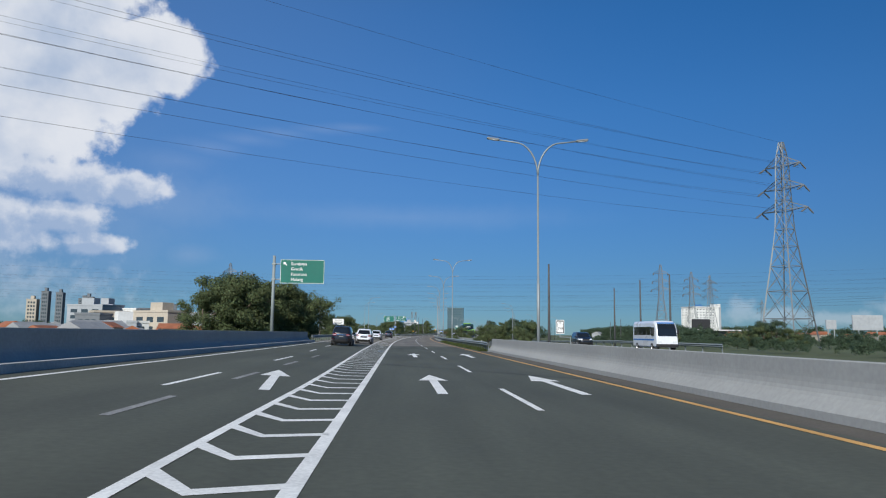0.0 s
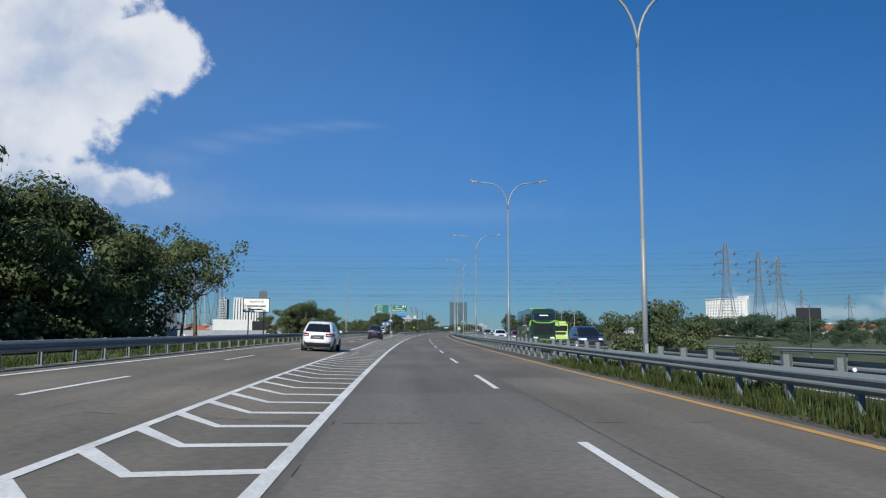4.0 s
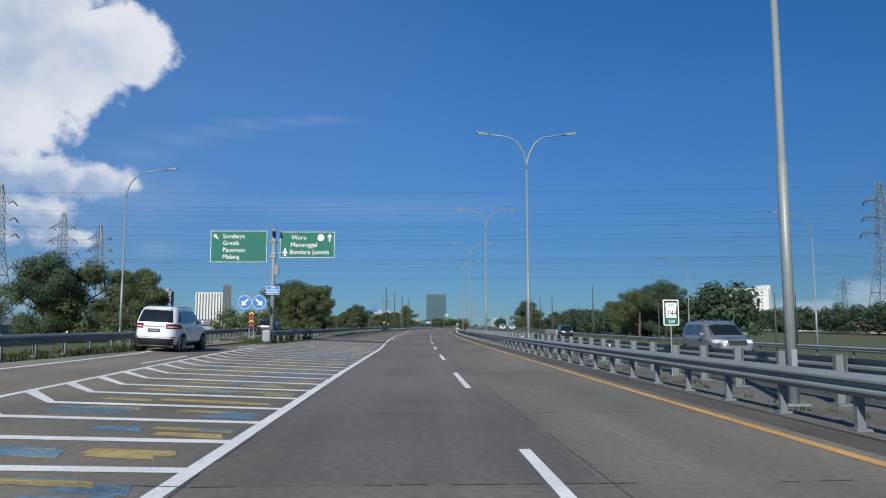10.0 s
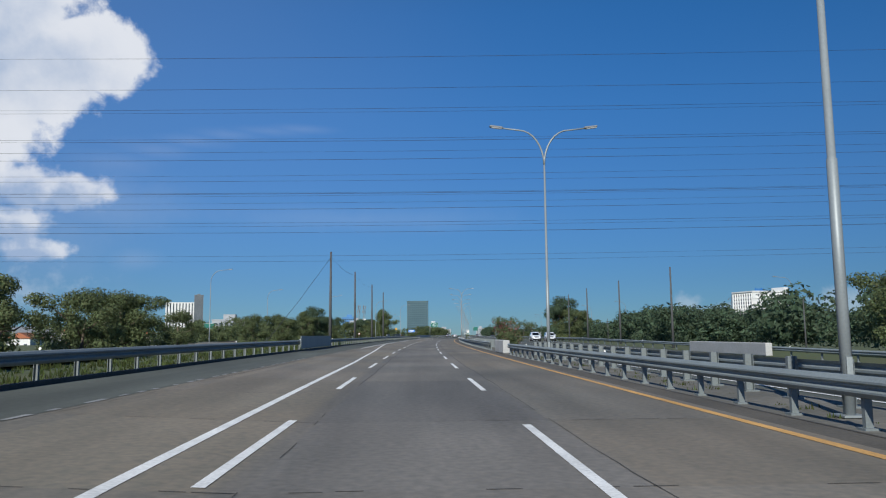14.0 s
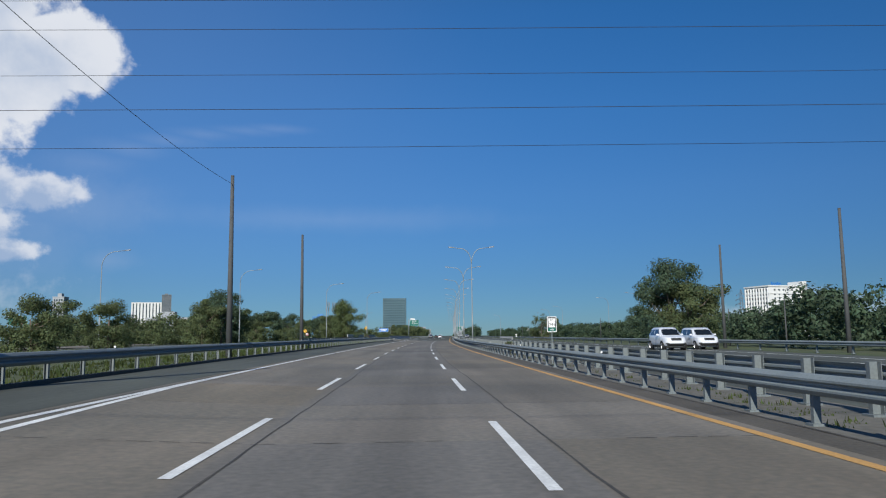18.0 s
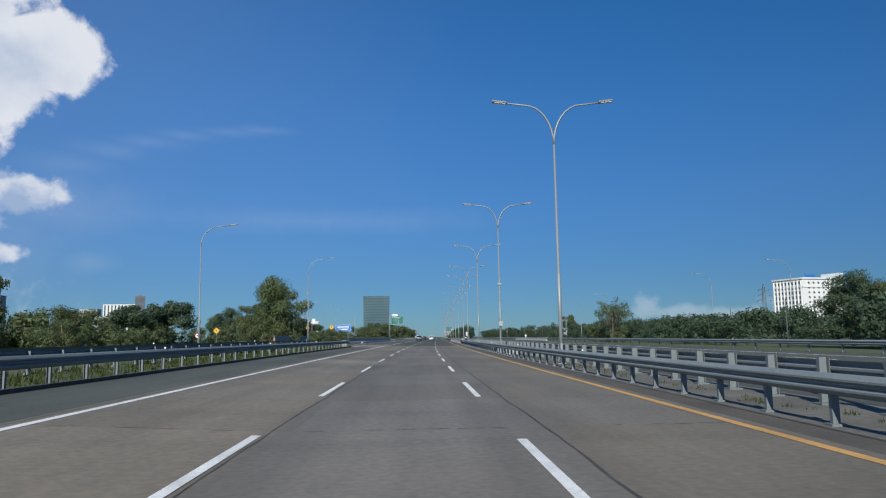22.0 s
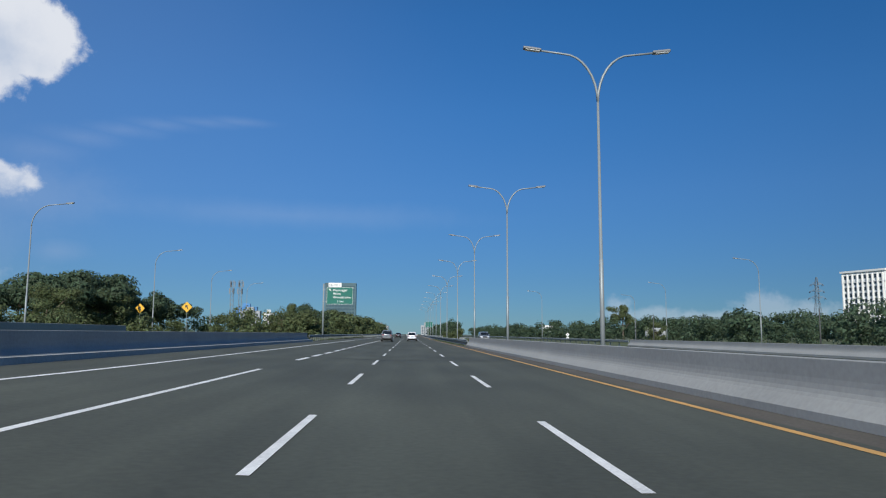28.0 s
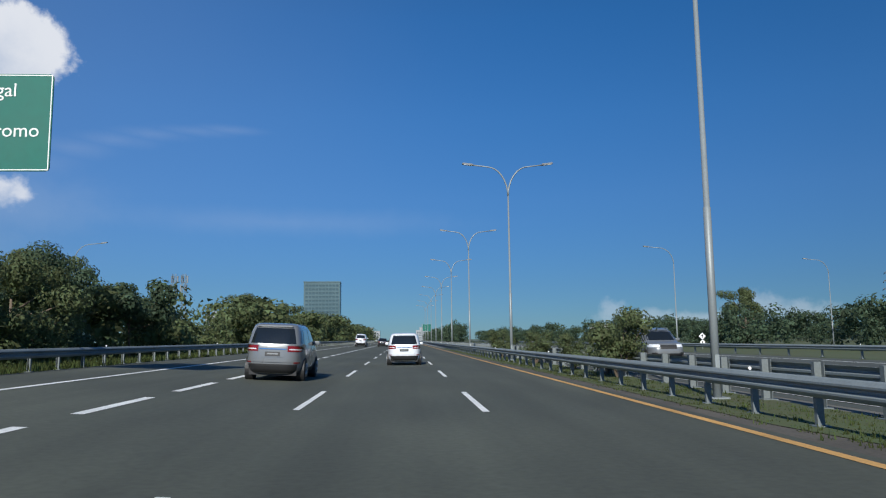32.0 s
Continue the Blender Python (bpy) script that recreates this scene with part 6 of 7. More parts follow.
def woods(name, label, rows, leaf, seed, step=5.0):
    """A belt of woodland: uneven crowns made of many leaf faces, down to the ground."""
    rnd = random.Random(seed)
    blocks = []
    for s0, s1, dist, deep, high in rows:
        s = s0
        while s < s1:
            d = dist(s) if callable(dist) else dist
            for row in range(deep):
                o = rnd.uniform(0, 5 + 7 * row) * (1 if d > 0 else -1)
                h = (high(s) if callable(high) else high) * rnd.uniform(0.48, 1.22)
                c = P(s + rnd.uniform(-3, 3), d + o, -0.12 * h)
                u = rnd.uniform(0, 6.28)
                wide = h * rnd.uniform(0.95, 1.35)
                m = np.array([[math.cos(u) * wide, -math.sin(u) * wide, 0], [math.sin(u) * wide, math.cos(u) * wide, 0], [0, 0, h * 1.1]])
                blocks.append(SHAPES[rnd.randrange(5)].reshape(-1, 3) @ m.T + np.array(c))
            s += step * rnd.uniform(0.7, 1.3)
    co = np.concatenate(blocks)
    n = len(co) // 3
    me = bpy.data.meshes.new(name)
    me.vertices.add(3 * n)
    me.vertices.foreach_set("co", co.ravel())
    me.loops.add(3 * n)
    me.loops.foreach_set("vertex_index", np.arange(3 * n, dtype=np.int32))
    me.polygons.add(n)
    me.polygons.foreach_set("loop_start", np.arange(0, 3 * n, 3, dtype=np.int32))
    me.update(calc_edges=True)
    me.materials.append(leaf)
    tagged(new(name, me), label, "woods", kind="stuff")


woods("woodland", "dark green belt of trees beyond the opposite lanes", (
    (60, 330, lambda s: 130 - 0.1 * s, 2, along(((60, 2.4), (220, 2.6), (285, 4.5), (330, 7.0)))), (60, 240, along(((60, 60), (240, 70))), 3, 2.1), (48, 172, along(((48, 33), (172, 36))), 3, 1.35), (60, 200, along(((60, 45), (200, 50))), 3, 1.6), (330, 640, along(((330, 108), (640, 118))), 2, 7.2), (330, 560, along(((330, 41), (400, 38), (560, 42))), 2, along(((330, 8.5), (380, 6.0), (450, 6.2), (500, 6.0), (560, 4.5)))),
    (560, 690, along(((560, 40), (690, 44))), 2, along(((560, 4.0), (690, 5.0)))), (690, 1150, along(((690, 55), (760, 60), (1150, 40))), 1, 6.5), (700, 1300, 150, 1, 11)), LEAF_DARK, 31, 4.2)
woods("woodland", "green belt of trees beside the nearer guardrail", (
    (738, 800, along(((738, -20), (800, -18.5))), 2, along(((738, 5.4), (760, 5.2), (785, 6.0), (800, 6.8)))), (800, 1100, along(((800, -19), (1100, -19))), 2, along(((800, 7.2), (900, 7.6), (1100, 7.0)))),
    (640, 800, along(((640, -62), (800, -36))), 1, 5.5), (690, 760, along(((690, -44), (760, -30))), 1, 4.0), (560, 700, along(((560, -84), (700, -72))), 2, along(((560, 7.5), (620, 8.5), (700, 7.0)))), (340, 640, along(((340, -30), (450, -46), (560, -60), (640, -55))), 1, 4.4), (1100, 1500, -50, 1, 9)), LEAF, 32, 4.4)
woods("woodland", "distant line of trees on the horizon", ((1100, 1700, 25, 1, 11), (900, 1500, 330, 1, 15), (500, 1100, -380, 1, 10), (250, 700, 300, 1, 12)), LEAF_DARK, 33, 10.0)


def bush(seed, r, leaf, label, flowers=0):
    rnd = random.Random(seed)
    t = thing("bush", Matrix(), label, "bush", "bushes on the median")
    bm = bmesh.new()
    ends = []
    for k in range(9):
        u = rnd.uniform(0, 6.28)
        b = Vector((math.cos(u) * r * rnd.uniform(0.3, 0.9), math.sin(u) * r * rnd.uniform(0.3, 0.9), r * rnd.uniform(0.6, 1.7)))
        tube(bm, [(0, 0, -0.05), b * 0.5 + Vector((0, 0, 0.1)), b], [0.035, 0.025, 0.008], 5)
        ends.append(b)
    part("stems", bm, BARK, t)
    bm = bmesh.new()
    for b in ends:
        leaves_into(bm, rnd, b, r * 0.40, 240, 0.095)
        leaves_into(bm, rnd, b * 0.6, r * 0.42, 240, 0.095)
    part("foliage", bm, leaf, t)
    if flowers:
        bm = bmesh.new()
        for b in ends:
            leaves_into(bm, rnd, b * 0.85, r * 0.5, flowers * 2, 0.075)
        part("blossom", bm, FLOWER, t)
    return t


plain, bloom = bush(3, 1.2, LEAF, "scrubby green bush growing on the median"), bush(5, 1.35, LEAF, "bougainvillea bush with pink blossom on the median", 26)
plain.matrix_world = place(88, 9.5, -0.05)
bloom.matrix_world = place(374.2, 6.0, 0.0, 0, 1.15)
for s, d, z in ((85, 12, 1.3), (91, 8.4, 1.1), (95, 10, 1.2), (100, 8.3, 0.8), (82, 9, 1.1), (79, 11, 0.9), (114, 7.6, 1.1), (104, 5.6, 0.5), (113, 5.6, 0.9), (128, 5.5, 0.4), (371.3, 6.3, 0.7), (735.7, 5.8, 1.05), (737.5, 5.9, 0.9), (742, 5.8, 0.7), (750, 5.6, 0.8), (764, 5.7, 0.9), (705, 5.6, 0.35), (712, 5.5, 0.4), (566, -11.6, 0.9), (556, -11.3, 0.7), (553, -12, 0.8), (600, 30, 1.2), (606, 28, 1.3), (615, 29, 1.4), (300, -12.5, 0.8), (290, -12, 0.7)):
    copy_thing(plain, place(s, d, rise(s, d) - 0.03, s * 31, z))
copy_thing(bloom, place(378, 6.6, 0.0, 90, 0.8))
copy_thing(bloom, place(535, -12.6, 0.4, 30, 0.5))
copy_thing(bloom, place(450, 5.9, 0.0, 30, 0.3))


def grass_tufts():
    rnd = random.Random(77)
    verts, faces = [], []

    def tuft(s, d, h):
        b = P(s, d, bank(d) - 0.04)
        for _ in range(8):
            u = rnd.uniform(0, 6.28)
            lean = rnd.uniform(0.1, 0.6) * h
            w = 0.012 + 0.018 * rnd.random()
            o = Vector((rnd.uniform(-0.12, 0.12), rnd.uniform(-0.12, 0.12), 0))
            c, sn = math.cos(u), math.sin(u)
            i = len(verts)
            verts.extend([b + o + Vector((-sn * w, c * w, 0)), b + o + Vector((sn * w, -c * w, 0)), b + o + Vector((c * lean, sn * lean, h * rnd.uniform(0.6, 1.2)))])
            faces.append((i, i + 1, i + 2))
    for _ in range(5200):
        s = rnd.uniform(58, 120)
        tuft(s, rnd.uniform(4.0, 6.2), rnd.uniform(0.1, 0.38))
    for _ in range(5500):
        s = rnd.uniform(266, 566)
        tuft(s, -rnd.uniform(10.2, 13.5), rnd.uniform(0.06, 0.22))
    for _ in range(3500):
        s = rnd.uniform(78, 262)
        tuft(s, -rnd.uniform(11.6, 14.0), rnd.uniform(0.06, 0.24))
    for _ in range(4200):
        s = rnd.uniform(719, 800)
        tuft(s, rnd.uniform(4.1, 6.2), rnd.uniform(0.03, 0.10))
    for _ in range(1500):
        s = rnd.uniform(698, 820)
        tuft(s, rnd.gauss(4.6, 0.25) if rnd.random() < 0.5 else rnd.uniform(5.0, 6.2), rnd.uniform(0.05, 0.15))
    for _ in range(2500):
        s = rnd.uniform(699, 800)
        tuft(s, -rnd.uniform(13.2, 15.5), rnd.uniform(0.1, 0.35))
    for _ in range(1100):
        s = rnd.uniform(120, 600)
        tuft(s, rnd.gauss(5.5, 0.25), rnd.uniform(0.04, 0.14))
    for _ in range(900):
        s = rnd.uniform(265, 282)
        tuft(s, rnd.uniform(-11.2, -9.6), rnd.uniform(0.1, 0.3))
    me = bpy.data.meshes.new("grass_tufts")
    me.from_pydata([tuple(v) for v in verts], [], faces)
    me.materials.append(BLADE)
    tagged(new("grass_tufts", me), "uneven green grass tufts along the rails", "grass", kind="stuff")


grass_tufts()
solo("median_grass", band(bmesh.new(), 716, 820, along(((716, 4.9), (722, 4.15), (760, 3.98), (820, 4.2))), along(((716, 5.2), (722, 6.3), (820, 6.3))), 0.006, 2.0), GRASS, "patchy grass grown over the median edge", "grass", "structure")
solo("island_grass", band(bmesh.new(), 264, 300, along(((264, -10.6), (300, -11.3))), along(((264, -9.2), (300, -9.5))), 0.012), GRASS, "grass on the nose of the exit island", "grass", "structure")


# ---- vehicles ----
def loft(bm, rows):
    vs = [[bm.verts.new(p) for p in r] for r in rows]
    n = len(rows[0])
    for a, b in zip(vs, vs[1:]):
        for k in range(n):
            bm.faces.new((a[k], b[k], b[(k + 1) % n], a[(k + 1) % n]))
    bm.faces.new(vs[0])
    bm.faces.new(vs[-1][::-1])
    bmesh.ops.recalc_face_normals(bm, faces=bm.faces)
    return bm


def wheel(parent, x, y, r, side):
    w = part("wheel", rod(bmesh.new(), (x - 0.1, y, r), (x + 0.1, y, r), r, n=24), TYRE, parent, "black tyre on an alloy rim")
    face = x + side * 0.1
    part("rim", rod(bmesh.new(), (face, y, r), (face + side * 0.012, y, r), r * 0.66, n=18), RIM, w)
    bm = bmesh.new()
    for k in range(5):
        u = k * math.tau / 5
        c, s = math.cos(u), math.sin(u)
        a, b = (face + side * 0.018, y + c * 0.05, r + s * 0.05), (face + side * 0.018, y + c * r * 0.62, r + s * r * 0.62)
        rod(bm, a, b, 0.035, 0.028, 5)
    part("spokes", bm, RIM, w)
    # a black disc paints in the shade of the openings between the spokes
    part("gap", rod(bmesh.new(), (face + side * 0.004, y, r), (face + side * 0.013, y, r), r * 0.52, n=18), BLACK, w)


# height, rear end, nose (both from the half length), width factor; for a car 1.62 m high
HULL = {
    "suv": ((0.20, 0.20, 0.24, 0.84), (0.30, 0.06, 0.07, 0.93), (0.42, 0.01, 0.01, 0.985), (0.56, 0.0, 0.0, 1.0), (0.72, 0.015, 0.03, 1.0), (0.84, 0.03, 0.12, 0.995), (0.92, 0.05, 0.32, 0.985), (0.97, 0.065, 0.70, 0.975), (1.00, 0.08, 1.02, 0.965),
            (1.06, 0.14, 1.12, 0.945), (1.20, 0.29, 1.34, 0.895), (1.34, 0.44, 1.56, 0.845), (1.46, 0.57, 1.77, 0.79), (1.53, 0.66, 1.93, 0.745), (1.575, 0.74, 2.10, 0.69), (1.605, 0.88, 2.32, 0.60), (1.62, 1.10, 2.55, 0.42)),
    "mpv": ((0.20, 0.18, 0.22, 0.86), (0.30, 0.05, 0.06, 0.94), (0.42, 0.005, 0.01, 0.985), (0.56, 0.0, 0.0, 1.0), (0.72, 0.01, 0.03, 1.0), (0.84, 0.02, 0.12, 0.995), (0.92, 0.03, 0.30, 0.985), (0.97, 0.04, 0.62, 0.975), (1.00, 0.05, 0.86, 0.965),
            (1.06, 0.075, 0.96, 0.95), (1.20, 0.135, 1.18, 0.91), (1.34, 0.20, 1.40, 0.87), (1.46, 0.27, 1.60, 0.825), (1.53, 0.34, 1.76, 0.785), (1.575, 0.43, 1.95, 0.73), (1.605, 0.60, 2.20, 0.63), (1.62, 0.85, 2.45, 0.45)),
}


def car(paint, label, shape="suv", length=4.3, width=1.78, height=1.62):
    """A car with its nose towards +y and its base on the ground."""
    t = thing("car", Matrix(), label, "car", "cars on the motorway")
    L, w0, q = length / 2, width / 2, height / 1.62
    zs = [h[0] * q for h in HULL[shape]]
    cols = [[h[k] for h in HULL[shape]] for k in (1, 2, 3)]

    def ends(z):
        r, f, k = (float(np.interp(z, zs, c)) for c in cols)
        return -L + r, L - f, w0 * k

    def power(z):
        return 5.2 if z < 1.0 * q else 6.5

    def side_x(y, z):
        r, f, w = ends(z)
        mid, half = (r + f) / 2, (f - r) / 2
        u = min(0.999, abs((y - mid) / half))
        return w * (1 - u ** power(z)) ** (1 / power(z))

    def rear_y(x, z, front=False):
        r, f, w = ends(z)
        mid, half = (r + f) / 2, (f - r) / 2
        u = min(0.999, abs(x / w))
        return mid + (1 if front else -1) * half * (1 - u ** power(z)) ** (1 / power(z))

    rows = []
    levels = sorted(set(zs + [z0 + (z1 - z0) * k for z0, z1 in zip(zs, zs[1:]) if z1 - z0 > 0.07 for k in (0.5,)]))
    for z in levels:
        r, f, w = ends(z)
        mid, half, n = (r + f) / 2, (f - r) / 2, power(z)
        ring = []
        for k in range(56):
            a = k * math.tau / 56
            c, s = math.cos(a), math.sin(a)
            ring.append((math.copysign(abs(c) ** (2 / n), c) * w, mid + math.copysign(abs(s) ** (2 / n), s) * half, z))
        rows.append(ring)
    body = part("body", loft(bmesh.new(), rows), paint, t, smooth=True)
    body.data.set_sharp_from_angle(angle=radians(32))

    def end_patch(name, x0, x1, z0, z1, mat, label="", out=0.008, front=False, pinch=0.0, parent=None):
        """A sheet that follows the tail or the nose between two widths and two heights."""
        bm = bmesh.new()
        grid = []
        for j in range(7):
            z = z0 + (z1 - z0) * j / 6
            sq = (1 - pinch * j / 6) * ends(z)[2] / w0
            grid.append([bm.verts.new((x * sq, rear_y(x * sq, z, front) + (out if front else -out), z)) for x in (x0 + (x1 - x0) * i / 12 for i in range(13))])
        for a, b in zip(grid, grid[1:]):
            for i in range(12):
                bm.faces.new((a[i], a[i + 1], b[i + 1], b[i]))
        bmesh.ops.recalc_face_normals(bm, faces=bm.faces)
        return part(name, bm, mat, parent or t, label, smooth=True)

    def side_patch(name, bottom, top, z0, z1, mat, out=0.007, label=""):
        for sx in (-1, 1):
            bm = bmesh.new()
            grid = []
            for j in range(6):
                k = j / 5
                z = z0 + (z1 - z0) * k
                ya, yb = bottom[0] + (top[0] - bottom[0]) * k, bottom[1] + (top[1] - bottom[1]) * k
                grid.append([bm.verts.new((sx * (side_x(y, z) + out), y, z)) for y in (ya + (yb - ya) * i / 8 for i in range(9))])
            for a, b in zip(grid, grid[1:]):
                for i in range(8):
                    bm.faces.new((a[i], a[i + 1], b[i + 1], b[i]))
            bmesh.ops.recalc_face_normals(bm, faces=bm.faces)
            part(name, bm, mat, t, label, smooth=True)

    belt, roof = 1.02 * q, 1.50 * q
    rb, rt = ends(belt)[0], ends(roof)[0]
    fb, ft = ends(belt)[1], ends(roof)[1]
    # glass
    end_patch("rear_window", -w0 * 0.80, w0 * 0.80, belt + 0.02, 1.47 * q, GLASS, "dark rear window", pinch=0.02)
    end_patch("windscreen", -w0 * 0.84, w0 * 0.84, belt + 0.03, 1.49 * q, GLASS, "dark windscreen", front=True, pinch=0.02)
    cut = rb + (fb - rb) * 0.50
    back = 0.30 if shape == "suv" else 0.24
    side_patch("side_window", (cut + 0.04, fb - 0.42), (cut + 0.04, ft - 0.16), belt + 0.01, 1.46 * q, GLASS)
    side_patch("side_window", (rb + back + 0.42, cut - 0.04), (rt + back + 0.36, cut - 0.04), belt + 0.01, 1.46 * q, GLASS)
    side_patch("side_window", (rb + back, rb + back + 0.36), (rt + back + 0.02, rt + back + 0.28), belt + 0.04, 1.42 * q, GLASS)
    # tail
    end_patch("rear_bumper", -w0 * 0.985, w0 * 0.985, 0.24, 0.47 * q, BLACK, "black lower bumper", 0.022)
    end_patch("bumper_step", -w0 * 0.90, w0 * 0.90, 0.52 * q, 0.58 * q, paint, "", 0.026)
    end_patch("plate_niche", -0.36, 0.36, 0.66 * q, 0.86 * q, BLACK if shape == "suv" else paint, "", 0.010)
    end_patch("number_plate", -0.23, 0.23, 0.69 * q, 0.81 * q, PLATE, "black number plate", 0.022)
    end_patch("plate_bar", -0.17, 0.17, 0.735 * q, 0.775 * q, LAMP_GREY, "", 0.027)
    end_patch("plate_trim", -w0 * 0.46, w0 * 0.46, 0.875 * q, 0.905 * q, CHROME, "chrome strip", 0.016)
    for sx in (-1, 1):
        lo, hi = (0.80 * q, 0.965 * q) if shape == "suv" else (0.82 * q, 0.985 * q)
        lamp = end_patch("tail_light", sx * w0 * 0.50, sx * w0 * 0.968, lo, hi, TAIL, "dark red tail lamp", 0.014)
        end_patch("lamp_bar", sx * w0 * 0.56, sx * w0 * 0.93, lo + 0.055, lo + 0.085, HEAD, "", 0.019, parent=lamp)
        end_patch("reflector", sx * w0 * 0.72, sx * w0 * 0.90, 0.50 * q, 0.535 * q, TAIL, "", 0.030)
        end_patch("headlight", sx * w0 * 0.46, sx * w0 * 0.955, 0.74 * q, 0.87 * q, HEAD, "clear headlamp", 0.012, True)
        end_patch("fog_lamp", sx * w0 * 0.62, sx * w0 * 0.86, 0.40 * q, 0.50 * q, BLACK, "", 0.016, True)
        x0, x1 = sorted((sx * (w0 * 0.93), sx * (w0 + 0.17)))
        part("mirror", boxed(x0, fb - 0.62, belt - 0.02, x1, fb - 0.48, belt + 0.13, bevel=0.045), paint, t)
        part("roof_rail", tube(bmesh.new(), [(sx * w0 * 0.66, rt + 0.35, 1.56 * q), (sx * w0 * 0.66, rt + 0.45, 1.60 * q), (sx * w0 * 0.66, ft - 0.25, 1.61 * q), (sx * w0 * 0.66, ft - 0.12, 1.56 * q)], 0.016, 6), GALV_DARK, t)
        r = 0.335
        for y in (-L * 0.60, L * 0.63):
            part("wheel_arch", rod(bmesh.new(), (sx * (w0 - 0.24), y, r), (sx * (w0 + 0.008), y, r), r * 1.17, n=24), BLACK, t, "black wheel arch")
            wheel(t, sx * (w0 - 0.10 + 0.014), y, r, sx)
    side_patch("sill_trim", (-L * 0.42, L * 0.44), (-L * 0.42, L * 0.44), 0.24, 0.36, BLACK, 0.014)
    end_patch("grille", -w0 * 0.44, w0 * 0.44, 0.66 * q, 0.84 * q, BLACK, "black grille", 0.012, True)
    end_patch("front_bumper", -w0 * 0.80, w0 * 0.80, 0.28, 0.46 * q, BLACK, "black lower bumper", 0.014, True)
    part("spoiler", boxed(-w0 * 0.60, rt - 0.06, 1.50 * q, w0 * 0.60, rt + 0.24, 1.545 * q, bevel=0.018), paint, t)
    part("underbody", boxed(-w0 * 0.8, -L + 0.25, 0.17, w0 * 0.8, L - 0.3, 0.4), BLACK, t)
    return t


def drive(c, s, d, facing=1, dz=0.0):
    c.matrix_world = place(s, d, rise(s, d) + dz + 0.012, 0 if facing > 0 else 180) @ pose(0, 0, 0, 0, math.degrees(math.atan(0.05)) * (1 if d < -3.2 else 0) * facing, 0)


drive(car(WHITE_CAR, "white compact SUV with black bumper driving ahead", "mpv", 4.45, 1.80, 1.70), 752.3, -1.4)
drive(car(SILVER_CAR, "silver people carrier with a sunlit rear window", "mpv", 4.7, 1.84, 1.80), 736.5, -5.55)
drive(car(DARK_CAR, "dark grey people carrier in the exit lane", "mpv", 4.55, 1.76, 1.70), 66.8, -7.5)
drive(car(WHITE_CAR, "white crossover with red tail lamps and black lower bumper", "suv", 4.3, 1.78, 1.62), 130.6, -6.9)
drive(car(NAVY_CAR, "dark blue boxy people carrier in the exit lane", "mpv", 4.2, 1.68, 1.70), 182.5, -6.9)
drive(car(WHITE_CAR, "white people carrier in the exit lane", "mpv", 4.3, 1.7, 1.72), 252.0, -10.9)
drive(car(WHITE_CAR, "white crossover far ahead in the exit lane", "suv", 4.3, 1.78, 1.62), 82.5, -6.3)
drive(car(DARK_CAR, "dark car far along the exit ramp", "suv", 4.2, 1.75, 1.5), 292, -15.2)
drive(car(DARK_CAR, "dark car far ahead on the motorway", "suv", 4.2, 1.75, 1.55), 850, -5.4)
drive(car(WHITE_CAR, "white van far ahead on the motorway", "mpv", 4.8, 1.9, 2.1), 838, -8.7)
# oncoming
drive(car(WHITE_CAR, "white crossover coming the other way", "suv", 4.3, 1.78, 1.6), 183.5, 14.2, -1)
drive(car(RED_CAR, "dark red car coming the other way", "suv", 4.3, 1.75, 1.5), 188.0, 11.8, -1)
drive(car(SILVER_CAR, "silver people carrier coming the other way", "mpv", 4.6, 1.8, 1.75), 254.5, 12.4, -1)
drive(car(DARK_CAR, "black people carrier on the far lane", "mpv", 4.4, 1.75, 1.75), 247.0, 23.0, -1)
drive(car(DARK_CAR, "black off-road car coming the other way", "mpv", 4.6, 1.85, 1.85), 334.0, 20.4, -1)
drive(car(WHITE_CAR, "white off-road car coming the other way", "suv", 4.7, 1.85, 1.8), 453, 19.0, -1)
drive(car(WHITE_CAR, "white off-road car coming the other way", "mpv", 4.6, 1.85, 1.75), 454, 22.0, -1)
drive(car(SILVER_CAR, "silver off-road car coming the other way", "mpv", 4.7, 1.85, 1.8), 749, 11.6, -1)
drive(car(DARK_CAR, "dark car coming the other way far off", "mpv", 4.5, 1.8, 1.7), 88, 19.5, -1)
drive(car(NAVY_CAR, "dark blue people carrier coming the other way", "mpv", 4.5, 1.8, 1.75), 141, 10.6, -1)
drive(car(WHITE_CAR, "silver off-road car far along the opposite lanes", "suv", 4.7, 1.85, 1.8), 221, 18.5, -1)
drive(car(WHITE_CAR, "white car far along the opposite lanes", "suv", 4.3, 1.8, 1.6), 192, 9.9, -1)


